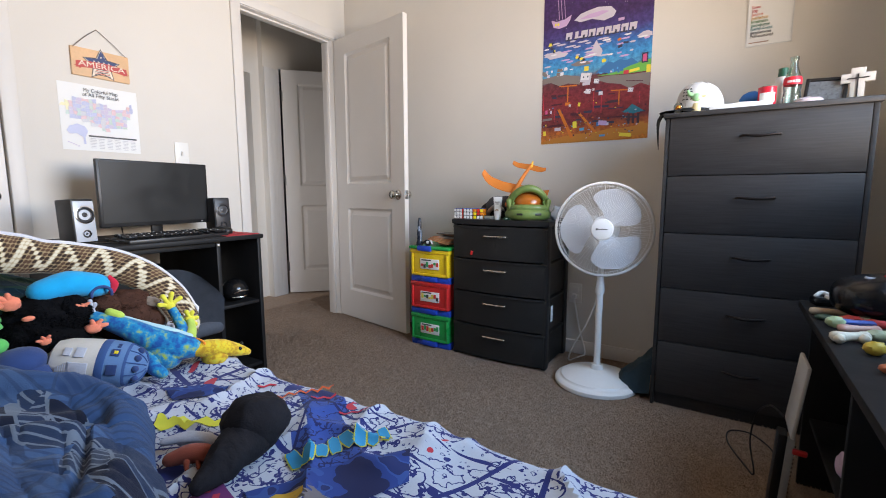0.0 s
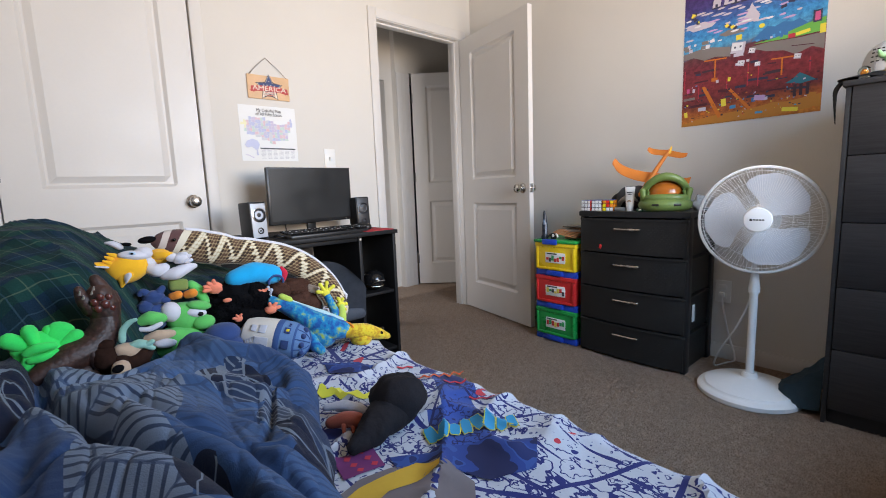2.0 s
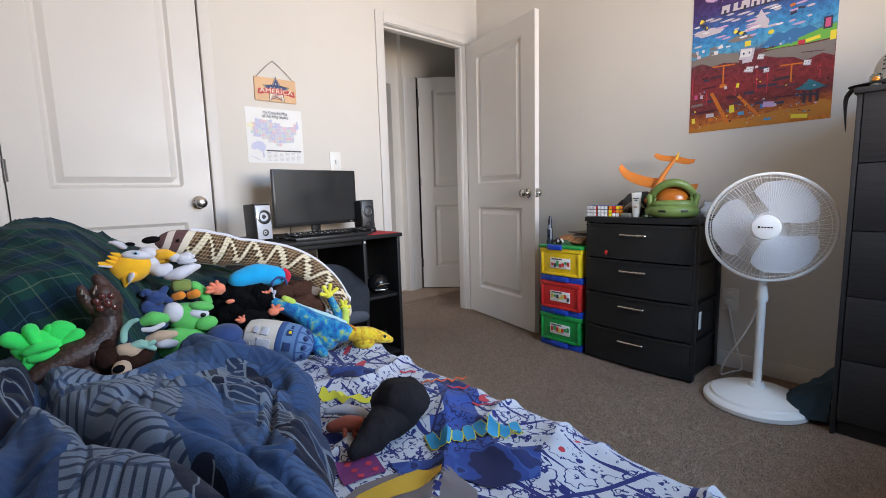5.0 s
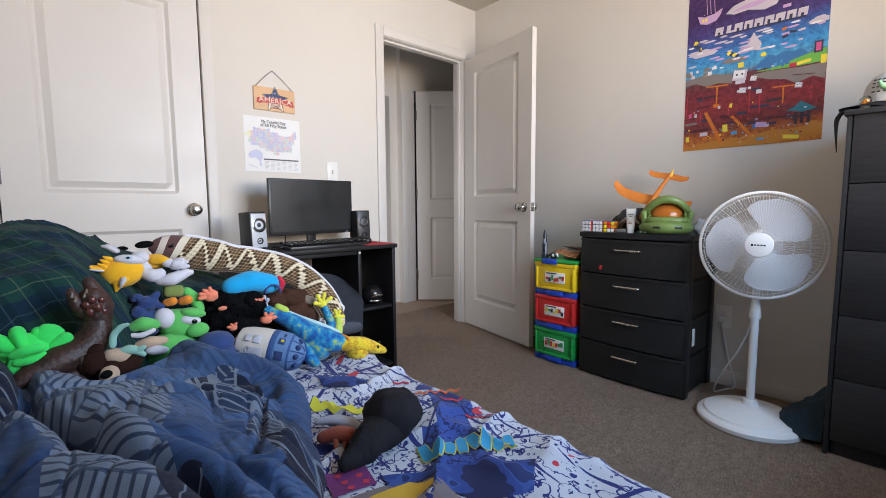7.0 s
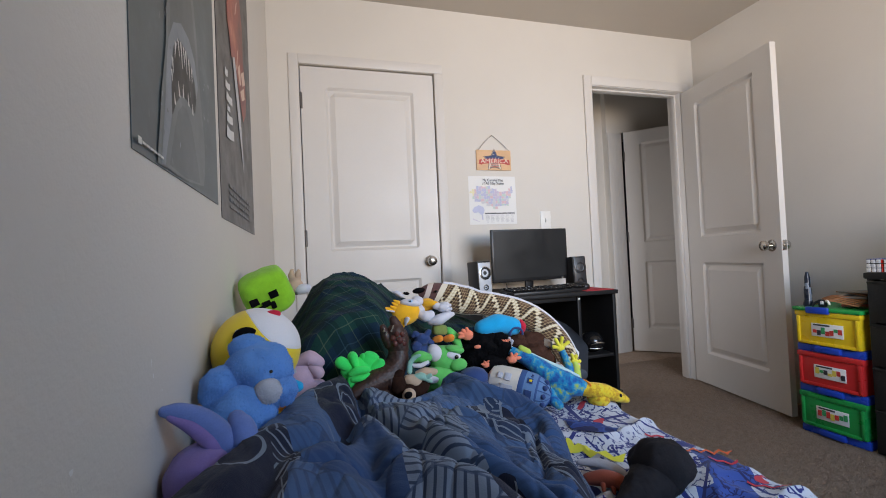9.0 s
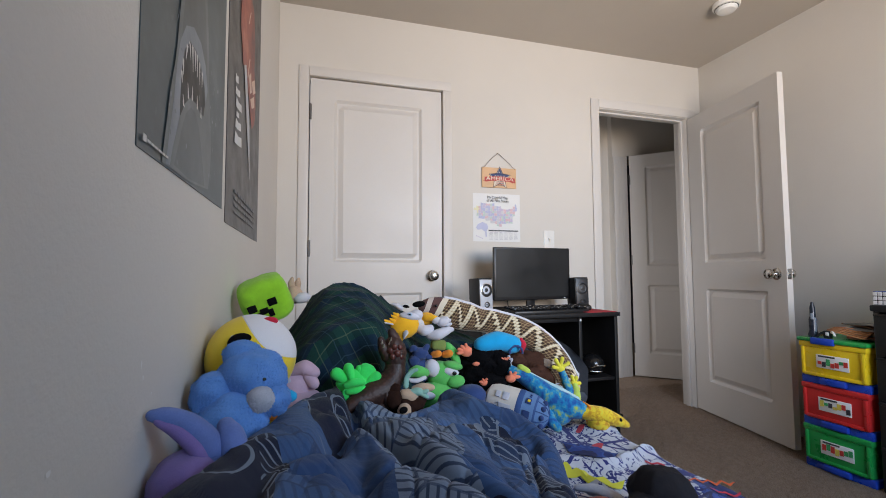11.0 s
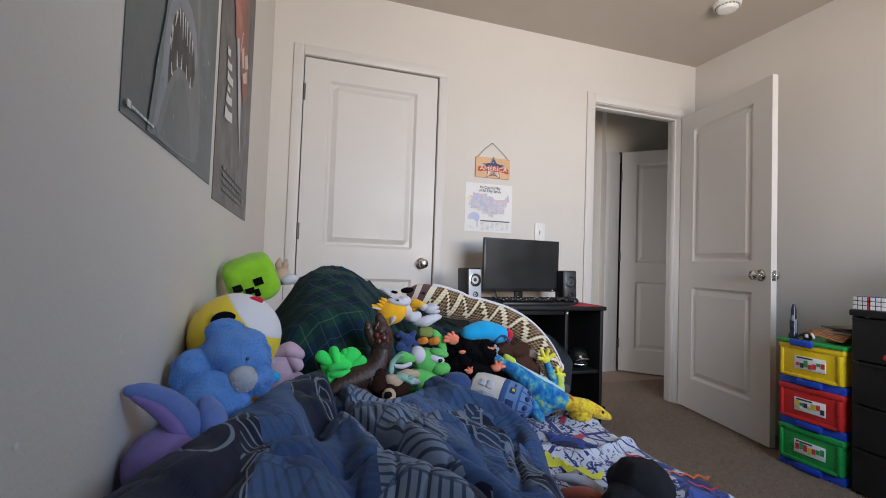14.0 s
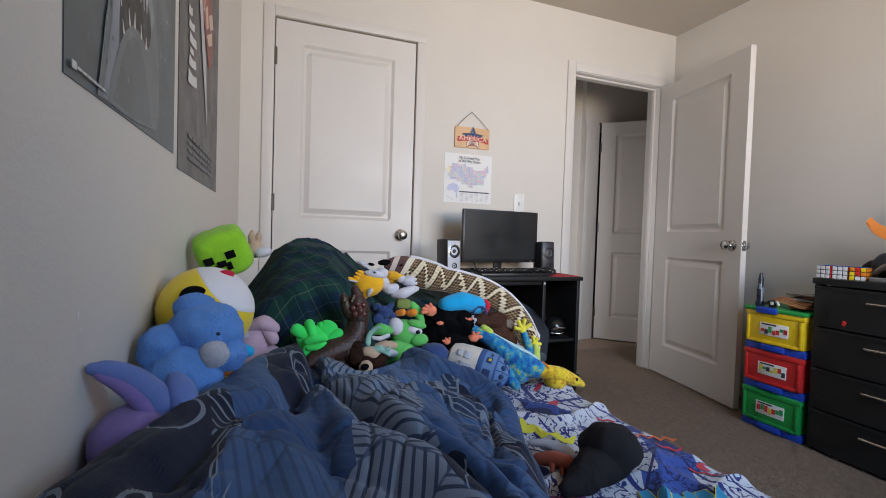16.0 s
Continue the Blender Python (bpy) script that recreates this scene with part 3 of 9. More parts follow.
def pedestal_fan():
    fan = thing("pedestal_fan", "white pedestal fan with round wire guard on a wide round base", "fan", pose(*FANC))
    bm = B()
    lathe(bm, [(0, 0), (0.190, 0), (0.197, 0.006), (0.197, 0.022), (0.190, 0.030), (0.178, 0.033), (0.172, 0.036), (0.168, 0.044), (0.12, 0.058), (0.06, 0.070),
               (0.032, 0.078), (0.026, 0.10), (0, 0.10)], 56)
    part("base", bm, FW, fan)
    bm = B()
    lathe(bm, [(0, 0.07), (0.0155, 0.07), (0.0155, 0.50), (0, 0.50)], 20)
    part("pole", bm, FW, fan)
    bm = B()
    lathe(bm, [(0, 0.455), (0.021, 0.455), (0.022, 0.47), (0.018, 0.505), (0.015, 0.525), (0.013, 0.60), (0, 0.60)], 24)
    part("collar", bm, FW, fan)
    # head: axis points at the bed, z of the local frame is the axis
    c = Vector((0.004, 0.02, 0.765))
    head = Matrix.Translation(c) @ pose(0, 0, 0, 86, 0, 8)
    bm = B()
    lathe(bm, [(0, -0.115), (0.035, -0.11), (0.062, -0.09), (0.068, -0.06), (0.066, -0.02), (0.05, 0.0), (0, 0.0)], 32, head)
    box(bm, c + Vector((0.0, 0.045, -0.085)), (0.05, 0.06, 0.09), 0.012)
    part("motor", bm, FW, fan)
    R = 0.216
    for name, bulge, z0, label in (("front_guard", 0.052, 0.062, "white front wire guard"), ("rear_guard", -0.05, 0.055, "white rear wire guard")):
        def lift(r):
            return z0 + bulge * (1 - (r / R) ** 3.2)
        bm = B()
        for r in ((0.046, 0.200, 0.213) if bulge > 0 else (0.046, 0.110, 0.160, 0.213)):
            wire(bm, [Vector((r * math.cos(a), r * math.sin(a), lift(r))) for a in np.linspace(0, 2 * math.pi, 41)], 0.0012, 6, 2)
        guard = part(name, bm, FW, fan, label, at=head)
        bm = B()
        pts = []
        for r in (0.046, 0.10, 0.16, 0.198, 0.213):
            tw = 0.22 * (r - 0.046) / R if bulge > 0 else 0
            pts.append(Vector((r * math.cos(tw), r * math.sin(tw), lift(r))))
        wire(bm, pts, 0.0005 if bulge > 0 else 0.0007, 4, 2)
        spoke = part("guard_wire", bm, FW, guard)
        n = 120 if bulge > 0 else 72
        for k in range(1, n):
            ob = new("guard_wire", spoke.data)
            ob.parent = guard
            ob.matrix_basis = pose(0, 0, 0, 0, 0, 360 * k / n)
    bm = B()
    rim = [head @ Vector((0.217 * math.cos(a), 0.217 * math.sin(a), 0.058)) for a in np.linspace(0, 2 * math.pi, 49)]
    limb(bm, rim, [0.0060, 0.0060], seg=10, steps=2, caps=False)
    part("guard_rim", bm, FW, fan)
    bm = B()
    lathe(bm, [(0, 0.106), (0.046, 0.106), (0.050, 0.110), (0.047, 0.117), (0.03, 0.121), (0, 0.122)], 36, head)
    cap = part("guard_badge", bm, FW, fan)
    bm = B()
    box(bm, head @ Vector((-0.022, 0, 0.1215)), (0.008, 0.002, 0.009), 0, rot=head.to_3x3() @ pose(0, 0, 0, 90, 0, 0).to_3x3())
    for k in range(4):
        box(bm, head @ Vector((-0.011 + 0.010 * k, 0, 0.1212)), (0.008, 0.002, 0.005), 0, rot=head.to_3x3() @ pose(0, 0, 0, 90, 0, 0).to_3x3())
    part("badge_mark", bm, BLKPLASTIC, cap)
    bm = B()
    lathe(bm, [(0, 0.02), (0.036, 0.02), (0.036, 0.07), (0.03, 0.078), (0, 0.08)], 28, head)
    part("hub", bm, BLADE, fan)
    for k in range(3):
        a0 = radians(50 + 120 * k)

        def bl(u, v):
            r = 0.03 + 0.166 * u
            half = 0.30 + 0.62 * math.sin(math.pi * min(1.0, u * 0.60 + 0.10)) ** 1.1
            if u > 0.72:
                half *= math.sqrt(max(0.0, 1 - ((u - 0.72) / 0.29) ** 2))
            a = a0 + (v - 0.5) * 2 * half * (0.9 + 0.05 * u) + 0.25 * u
            return head @ Vector((r * math.cos(a), r * math.sin(a), 0.060 + 0.014 * (0.5 - v) * (1 - 0.35 * u)))
        bm = B()
        sheet_mesh(bm, bl, 14, 12)
        bmesh.ops.solidify(bm, geom=bm.faces[:], thickness=0.002)
        part("blade", bm, BLADE, fan)
    bm = B()
    wire(bm, [(-0.005, 0.03, 0.52), (-0.03, 0.06, 0.40), (-0.085, 0.10, 0.26), (-0.15, 0.14, 0.14), (-0.185, 0.17, 0.06), (-0.20, 0.22, 0.006), (-0.17, 0.30, 0.006),
              (-0.15, 0.352, 0.02), (-0.19, 0.356, 0.16), (-0.225, 0.354, 0.34)], 0.0046, 6, 6)
    part("power_cord", bm, FW, fan, "white power cord to the wall outlet")


pedestal_fan()

# ---- wall plates ----
PLATE = surf("plate plastic", (0.80, 0.79, 0.76), 0.35, 0.02, 4, 60, 0.01, 0.0005)
o = thing("wall_outlet", "white duplex outlet plate on the wall", "outlet")
bm = B()
box(bm, (1.795, -0.003, 0.36), (0.072, 0.006, 0.116), 0.002)
part("plate", bm, PLATE, o)
for z in (0.338, 0.382):
    bm = B()
    box(bm, (1.795, -0.007, z), (0.034, 0.004, 0.029), 0.006)
    part("socket", bm, PLATE, o)
bm = B()
box(bm, (1.793, -0.021, 0.345), (0.026, 0.026, 0.026), 0.005)
part("plug", bm, FW, o)
o = thing("light_switch", "white toggle light switch plate on the wall", "light switch")
bm = B()
box(bm, (0.003, -1.258, 1.155), (0.006, 0.072, 0.116), 0.002)
part("plate", bm, PLATE, o)
bm = B()
box(bm, (0.010, -1.258, 1.152), (0.010, 0.010, 0.022), 0.002, rot=Euler((0, 0.4, 0)).to_matrix())
part("toggle", bm, PLATE, o)
bm = B()
for dz in (-0.006, 0.01):
    box(bm, (0.0062, -1.258, 1.152 + dz), (0.001, 0.013, 0.004), 0)
part("slot", bm, BLKPLASTIC, o)

o = thing("smoke_detector", "round white smoke detector on the ceiling", "smoke detector", pose(0.667, -0.50, ZC))
bm = B()
lathe(bm, [(0, -0.046), (0.03, -0.046), (0.045, -0.043), (0.052, -0.034), (0.056, -0.028), (0.056, -0.024), (0.066, -0.022), (0.069, -0.012), (0.069, 0), (0, 0)][::-1], 40)
part("body", bm, FW, o)
bm = B()
for k in range(20):
    a = 2 * math.pi * k / 20
    box(bm, (0.056 * math.cos(a), 0.056 * math.sin(a), -0.0265), (0.004, 0.009, 0.005), 0, rot=Euler((0, 0, a)).to_matrix())
part("vent_slot", bm, BLKPLASTIC, o)


# ---- computer desk ----
def desk():
    d = thing("computer_desk", "black laminate computer desk with side shelf", "desk")
    y0, y1, x1, z = -1.95, -1.205, 0.60, 0.742
    bm = B()
    span(bm, 0.03, x1, y0, y1, z - 0.02, z, 0.003)
    part("tabletop", bm, BLACK, d)
    for y in (y0 + 0.012, -1.425, y1 - 0.012):
        bm = B()
        span(bm, 0.05, x1 - 0.02, y - 0.009, y + 0.009, 0, z - 0.02, 0.002)
        part("side_panel", bm, BLACK, d)
    for zz in (0.08, 0.40):
        bm = B()
        span(bm, 0.05, x1 - 0.03, -1.416, y1 - 0.021, zz, zz + 0.016, 0.002)
        part("shelf", bm, BLACK, d)
    bm = B()
    span(bm, 0.06, 0.072, y0 + 0.021, -1.434, 0.22, z - 0.16, 0.001)
    part("back_panel", bm, BLACK, d)
    bm = B()
    span(bm, x1 - 0.045, x1 - 0.03, y0 + 0.021, -1.434, z - 0.044, z - 0.022, 0.002)
    part("apron", bm, BLACK, d)
    bm = B()
    lathe(bm, [(0, 0), (0.006, 0.001), (0.004, 0.004), (0, 0.005)], 12, pose(x1 - 0.02, -1.425, z - 0.035, 0, 90, 0))
    part("screw_cap", bm, WHITEPLASTIC, d)
    return z


ZD = desk()
SCREEN = surf("dark matte screen", (0.012, 0.013, 0.014), 0.36, 0.02, 3, 150, 0.0)


def monitor():
    m = thing("monitor", "black flat-screen monitor, switched off, on the desk", "monitor", pose(0.275, -1.522, ZD, 0, 0, 4))
    h0, h1, w = 0.052, 0.342, 0.485
    bm = B()
    box(bm, (-0.004, 0, (h0 + h1) / 2), (0.022, w, h1 - h0), 0.004)
    box(bm, (-0.026, 0, (h0 + h1) / 2 - 0.02), (0.03, w * 0.6, 0.18), 0.012)
    part("housing", bm, BLKPLASTIC, m)
    bm = B()
    box(bm, (0.0075, 0, (h0 + h1) / 2 + 0.004), (0.002, w - 0.022, h1 - h0 - 0.028), 0)
    part("screen", bm, SCREEN, m)
    bm = B()
    box(bm, (-0.03, 0, 0.06), (0.018, 0.05, 0.12), 0.004)
    part("neck", bm, BLKPLASTIC, m)
    bm = B()
    box(bm, (-0.01, 0, 0.006), (0.15, 0.20, 0.010), 0.004)
    part("foot", bm, BLKPLASTIC, m)
    bm = B()
    box(bm, (0.0078, w / 2 - 0.04, h0 + 0.008), (0.002, 0.010, 0.003), 0)
    part("power_mark", bm, PAPER, m)


monitor()
SILVERP = surf("silver plastic", (0.58, 0.61, 0.66), 0.35, 0.05, 6, 90, 0.02, 0.0005, metal=0.1)
DARKGREY = surf("dark grey plastic", (0.03, 0.03, 0.033), 0.4, 0.15, 6, 90, 0.05, 0.0005)


def speaker(x, y, turn, face, label):
    s = thing("speaker", label, "speaker", pose(x, y, ZD, 0, 0, turn), group="computer speakers")
    bm = B()
    box(bm, (0, 0, 0.088), (0.10, 0.082, 0.172), 0.006, rot=Euler((0, -0.05, 0)).to_matrix())
    part("cabinet", bm, BLKPLASTIC, s)
    fm = pose(0.052, 0, 0.088, 0, -3, 0)
    bm = B()
    box(bm, (0.0, 0, 0), (0.006, 0.074, 0.160), 0.008)
    bm.transform(fm)
    fp = part("face_plate", bm, face, s)
    for r, zz in ((0.031, 0.026), (0.014, -0.048)):
        bm = B()
        lathe(bm, [(r, -0.001), (r, 0.004), (r * 0.88, 0.005), (r * 0.78, 0.0), (r * 0.35, -0.004), (r * 0.3, 0.001), (0, 0.003)], 28, fm @ pose(0.004, 0, zz, 0, 90, 0))
        part("driver", bm, DARKGREY, fp)
        bm = B()
        lathe(bm, [(r * 1.1, -0.002), (r * 1.12, 0.003), (r * 1.0, 0.004), (r * 0.98, 0.0)], 28, fm @ pose(0.004, 0, zz, 0, 90, 0))
        part("driver_ring", bm, STEEL if face is SILVERP else DARKGREY, fp)


speaker(0.345, -1.862, 12, SILVERP, "small desktop speaker with silver face")
speaker(0.29, -1.248, -4, DARKGREY, "small black desktop speaker")


def keyboard():
    k = thing("keyboard", "black computer keyboard with pale key legends on the desk", "keyboard", pose(0.485, -1.565, ZD, 0, 0, 3))
    bm = B()
    box(bm, (0, 0, 0.010), (0.14, 0.425, 0.018), 0.005, rot=Euler((0, 0.06, 0)).to_matrix())
    part("case", bm, BLKPLASTIC, k)
    bm = B()
    box(bm, (0, 0, 0), (0.0155, 0.0155, 0.010), 0.0025)
    me = bpy.data.meshes.new("key")
    bm.to_mesh(me)
    bm.free()
    me.materials.append(GLOSSBLACK)
    bm = B()
    box(bm, (0, 0, 0), (0.005, 0.006, 0.0006), 0)
    leg = bpy.data.meshes.new("key_legend")
    bm.to_mesh(leg)
    bm.free()
    leg.materials.append(PAPER)
    for r in range(6):
        for c in range(21):
            if c in (15, 17) and r < 5:
                continue
            ob = new("key", me)
            ob.parent = k
            ob.matrix_basis = pose(0.054 - r * 0.0205, -0.2 + c * 0.02, 0.022 + 0.0012 * r, 0, 3, 0)
            if (r * 7 + c * 3) % 4 == 0:
                lg = new("key_legend", leg)
                lg.parent = ob
                lg.matrix_basis = pose(0, 0, 0.0055)


keyboard()
o = thing("computer_mouse", "black computer mouse on the red mat", "mouse", pose(0.44, -1.315, ZD + 0.003, 0, 0, 8))
bm = B()
blob(bm, (0, 0, 0.012), (0.052, 0.030, 0.022), mi=0, power=0.8)
part("shell", bm, BLKPLASTIC, o)
bm = B()
box(bm, (-0.02, 0, 0.033), (0.016, 0.005, 0.006), 0.002)
part("wheel", bm, DARKGREY, o)
o = thing("mouse_mat", "thin red mouse mat on the desk corner", "mouse mat", pose(0.45, -1.30, ZD))
bm = B()
box(bm, (0, 0, 0.0016), (0.27, 0.17, 0.003), 0.001)
part("pad", bm, surf("red cloth mat", (0.40, 0.03, 0.04), 0.8, 0.1, 8, 300, 0.2, 0.0005), o)
o = thing("cable", "black cables coiled behind the keyboard", "cable", pose(0, -0.09, ZD))
bm = B()
wire(bm, [(0.40, -1.69, 0.004), (0.46, -1.72, 0.02), (0.50, -1.70, 0.012), (0.47, -1.66, 0.004), (0.36, -1.62, 0.004), (0.30, -1.60, 0.05), (0.22, -1.58, 0.08)], 0.0028)
wire(bm, [(0.38, -1.68, 0.004), (0.42, -1.74, 0.004), (0.47, -1.73, 0.004), (0.49, -1.67, 0.004)], 0.0028)
part("strand", bm, BLKPLASTIC, o)


def desk_chair():
    """The dark chair pushed up to the desk, seen behind the toys."""
    c = thing("desk_chair", "dark grey mesh desk chair pushed in at the desk", "chair", pose(0.83, -1.79, 0, 0, 0, 0))
    mesh_m = surf("grey mesh fabric", (0.055, 0.065, 0.085), 0.8, 0.2, 20, 400, 0.4, 0.001)
    bm = B()

    def back(u, v):
        y = (v - 0.5) * 0.40 * (1 - 0.5 * max(0, u - 0.6) ** 1.2 * 2.0)
        return Vector((0.06 - 0.05 * math.cos((v - 0.5) * 2.2) + 0.02 * u, y, 0.42 + 0.25 * u - 0.06 * abs(2 * v - 1) ** 2.5 * u))
    sheet_mesh(bm, back, 14, 18)
    bmesh.ops.solidify(bm, geom=bm.faces[:], thickness=0.022)
    part("backrest", bm, mesh_m, c)
    bm = B()
    box(bm, (-0.16, 0, 0.42), (0.40, 0.42, 0.06), 0.025, segs=3)
    part("seat", bm, mesh_m, c)
    bm = B()
    lathe(bm, [(0, 0.07), (0.028, 0.07), (0.028, 0.26), (0.02, 0.26), (0.02, 0.40), (0, 0.40)], 16, pose(-0.16, 0, 0))
    part("column", bm, BLKPLASTIC, c)
    for k in range(5):
        a = 2 * math.pi * k / 5 + 0.3
        bm = B()
        p = Vector((-0.16 + 0.24 * math.cos(a), 0.24 * math.sin(a), 0.055))
        limb(bm, [(-0.16, 0, 0.09), (-0.16 + 0.13 * math.cos(a), 0.13 * math.sin(a), 0.075), p], [0.022, 0.018, 0.013], seg=8)
        lg = part("leg", bm, BLKPLASTIC, c)
        bm = B()
        lathe(bm, [(0, -0.011), (0.022, -0.011), (0.025, 0), (0.022, 0.011), (0, 0.011)], 14, Matrix.Translation((p.x, p.y, 0.025)) @ pose(0, 0, 0, 90, 0, math.degrees(a)))
        part("caster", bm, BLKPLASTIC, lg)


desk_chair()
o = thing("helmet_toy", "glossy black object on the desk side shelf", "helmet", pose(0.50, -1.31, 0.416))
bm = B()
blob(bm, (0, 0, 0.055), (0.065, 0.06, 0.055), seg=20)
part("shell", bm, GLOSSBLACK, o)
bm = B()
limb(bm, [(0.055, -0.04, 0.05), (0.072, -0.015, 0.06), (0.066, 0.03, 0.055)], [0.003, 0.006, 0.003], seg=8)
limb(bm, [(0.05, -0.045, 0.03), (0.067, 0.0, 0.028), (0.055, 0.035, 0.035)], [0.002, 0.004, 0.002], seg=8)
part("trim_band", bm, STEEL, o)

# ---- bed ----
BX0, BX1, BY1, BZ = 1.16, 3.16, -1.912, 0.525   # foot end, head end, open side, top of the sheet


def fold(x, y, s, seed=0.0):
    return noise.noise(Vector((x * s + seed, y * s - seed * 0.7, seed)))


def ridge(x, y, s, seed=0.0):
    return max(0.0, 1 - abs(2 * fold(x, y, s, seed)))


def sheet_z(x, y):
    """Height of the rumpled top sheet over the mattress."""
    wx, wy = x + 0.05 * fold(x, y, 4.5, 2.0), y + 0.05 * fold(x, y, 4.5, 6.0)
    z = BZ + 0.010 * fold(x, y, 4.0, 3.1) + 0.017 * ridge(wx * 0.9 + 0.7 * wy, wy * 0.35 - wx * 0.2, 7.0, 7.7) ** 4 + 0.012 * ridge(wx * 0.4 - 1.1 * wy, wy * 0.5 + wx * 0.4, 8.0, 1.7) ** 4 + 0.004 * fold(x, y, 17, 1.3)
    return z + 0.004


BEDWOOD = surf("bed frame black", (0.02, 0.018, 0.018), 0.5, 0.2)
bed = thing("bed", "single bed pushed against the wall, unmade", "bed")
bm = B()
box(bm, ((BX0 + BX1) / 2, (YS + BY1) / 2 + 0.012, 0.405), (BX1 - BX0 - 0.02, BY1 - YS - 0.06, 0.22), 0.05, segs=4)
part("mattress", bm, surf("mattress ticking", (0.7, 0.7, 0.7), 0.9, 0.05, 8, 200, 0.3, 0.001), bed)
bm = B()
span(bm, BX0 + 0.02, BX1 - 0.02, YS + 0.02, BY1 - 0.05, 0.20, 0.292, 0.004)
part("frame", bm, BEDWOOD, bed)
for x in (BX0 + 0.08, BX1 - 0.08):
    for y in (YS + 0.08, BY1 - 0.12):
        bm = B()
        box(bm, (x, y, 0.10), (0.05, 0.05, 0.20), 0.004)
        part("leg", bm, BEDWOOD, bed)


def comic_cloth():
    """White cotton printed with navy ink drawings in slanting panels."""
    m, nt, p = base("comic print cotton")
    uv = coords(nt, "UV")
    warp = node(nt, "ShaderNodeTexNoise", Scale=2.2, Detail=2.0)
    link(nt, uv, warp.inputs["Vector"])
    wv = nt.nodes.new("ShaderNodeVectorMath")
    wv.operation = "MULTIPLY_ADD"
    link(nt, warp.outputs["Color"], wv.inputs[0])
    wv.inputs[1].default_value = (0.06, 0.06, 0)
    link(nt, uv, wv.inputs[2])
    v = wv.outputs[0]
    navy, white, red = (0.022, 0.030, 0.155), (0.47, 0.50, 0.57), (0.46, 0.04, 0.06)
    # ink strokes: thin contour lines of two noises
    def lines(scale, freq, width, det):
        n = noise_fac(nt, scale, det, 0.55, v)
        w = maths(nt, "PINGPONG", maths(nt, "MULTIPLY", n, freq), 0.5)
        return maths(nt, "LESS_THAN", w, width)
    l1 = lines(9.0, 5.0, 0.042, 3.0)
    l2 = lines(26.0, 4.0, 0.062, 2.5)
    l3 = lines(60.0, 3.0, 0.085, 2.0)
    dens = maths(nt, "GREATER_THAN", noise_fac(nt, 6.0, 2, 0.5, v), 0.42)
    dens3 = maths(nt, "GREATER_THAN", noise_fac(nt, 9.0, 2, 0.5, v), 0.49)
    ink = maths(nt, "MAXIMUM", l1, maths(nt, "MULTIPLY", l2, dens))
    ink = maths(nt, "MAXIMUM", ink, maths(nt, "MULTIPLY", l3, dens3))
    # filled ink areas and slanting speed strokes
    fill = maths(nt, "GREATER_THAN", noise_fac(nt, 10.0, 1.6, 0.5, v), 0.66)
    ink = maths(nt, "MAXIMUM", ink, fill)
    st = node(nt, "ShaderNodeMapping")
    st.inputs["Rotation"].default_value, st.inputs["Scale"].default_value = (0, 0, radians(-38)), (1.0, 9.0, 1)
    link(nt, v, st.inputs[0])
    stroke = maths(nt, "GREATER_THAN", noise_fac(nt, 7.0, 2, 0.5, st.outputs[0]), 0.63)
    ink = maths(nt, "MAXIMUM", ink, stroke)
    # hatching inside some cells
    cell = node(nt, "ShaderNodeTexVoronoi", Scale=4.2)
    cell.distance = "CHEBYCHEV"
    mp = node(nt, "ShaderNodeMapping")
    mp.inputs["Rotation"].default_value = (0, 0, radians(32))
    link(nt, v, mp.inputs[0])
    link(nt, mp.outputs[0], cell.inputs["Vector"])
    edge = node(nt, "ShaderNodeTexVoronoi", Scale=4.2)
    edge.feature = "DISTANCE_TO_EDGE"
    link(nt, mp.outputs[0], edge.inputs["Vector"])
    border = maths(nt, "LESS_THAN", edge.outputs["Distance"], 0.011)
    ink = maths(nt, "MAXIMUM", ink, border)
    sep = nt.nodes.new("ShaderNodeSeparateColor")
    link(nt, cell.outputs["Color"], sep.inputs[0])
    c = mixc(nt, ink, white, navy)
    blue = maths(nt, "GREATER_THAN", sep.outputs[0], 0.86)
    c2 = mixc(nt, ink, (0.035, 0.075, 0.30), (0.018, 0.022, 0.10))
    c = mixc(nt, blue, c, c2)
    spot = maths(nt, "GREATER_THAN", noise_fac(nt, 14.0, 1, 0.5, v), 0.70)
    c = mixc(nt, maths(nt, "MULTIPLY", spot, maths(nt, "GREATER_THAN", sep.outputs[1], 0.5)), c, red)
    c = mixc(nt, 0.12, c, ramp(nt, noise_fac(nt, 300, 2, 0.5, uv), [(0.3, (0.3, 0.3, 0.33)), (0.7, (0.8, 0.8, 0.8))]), "SOFT_LIGHT")
    link(nt, c, p.inputs["Base Color"])
    p.inputs["Roughness"].default_value = 0.9
    p.inputs["Specular IOR Level"].default_value = 0.15
    p.inputs["Sheen Weight"].default_value = 0.1
    bump(nt, p, noise_fac(nt, 500, 2, 0.5, uv), 0.25, 0.001)
    return m


COMIC = comic_cloth()
DROP = 0.34


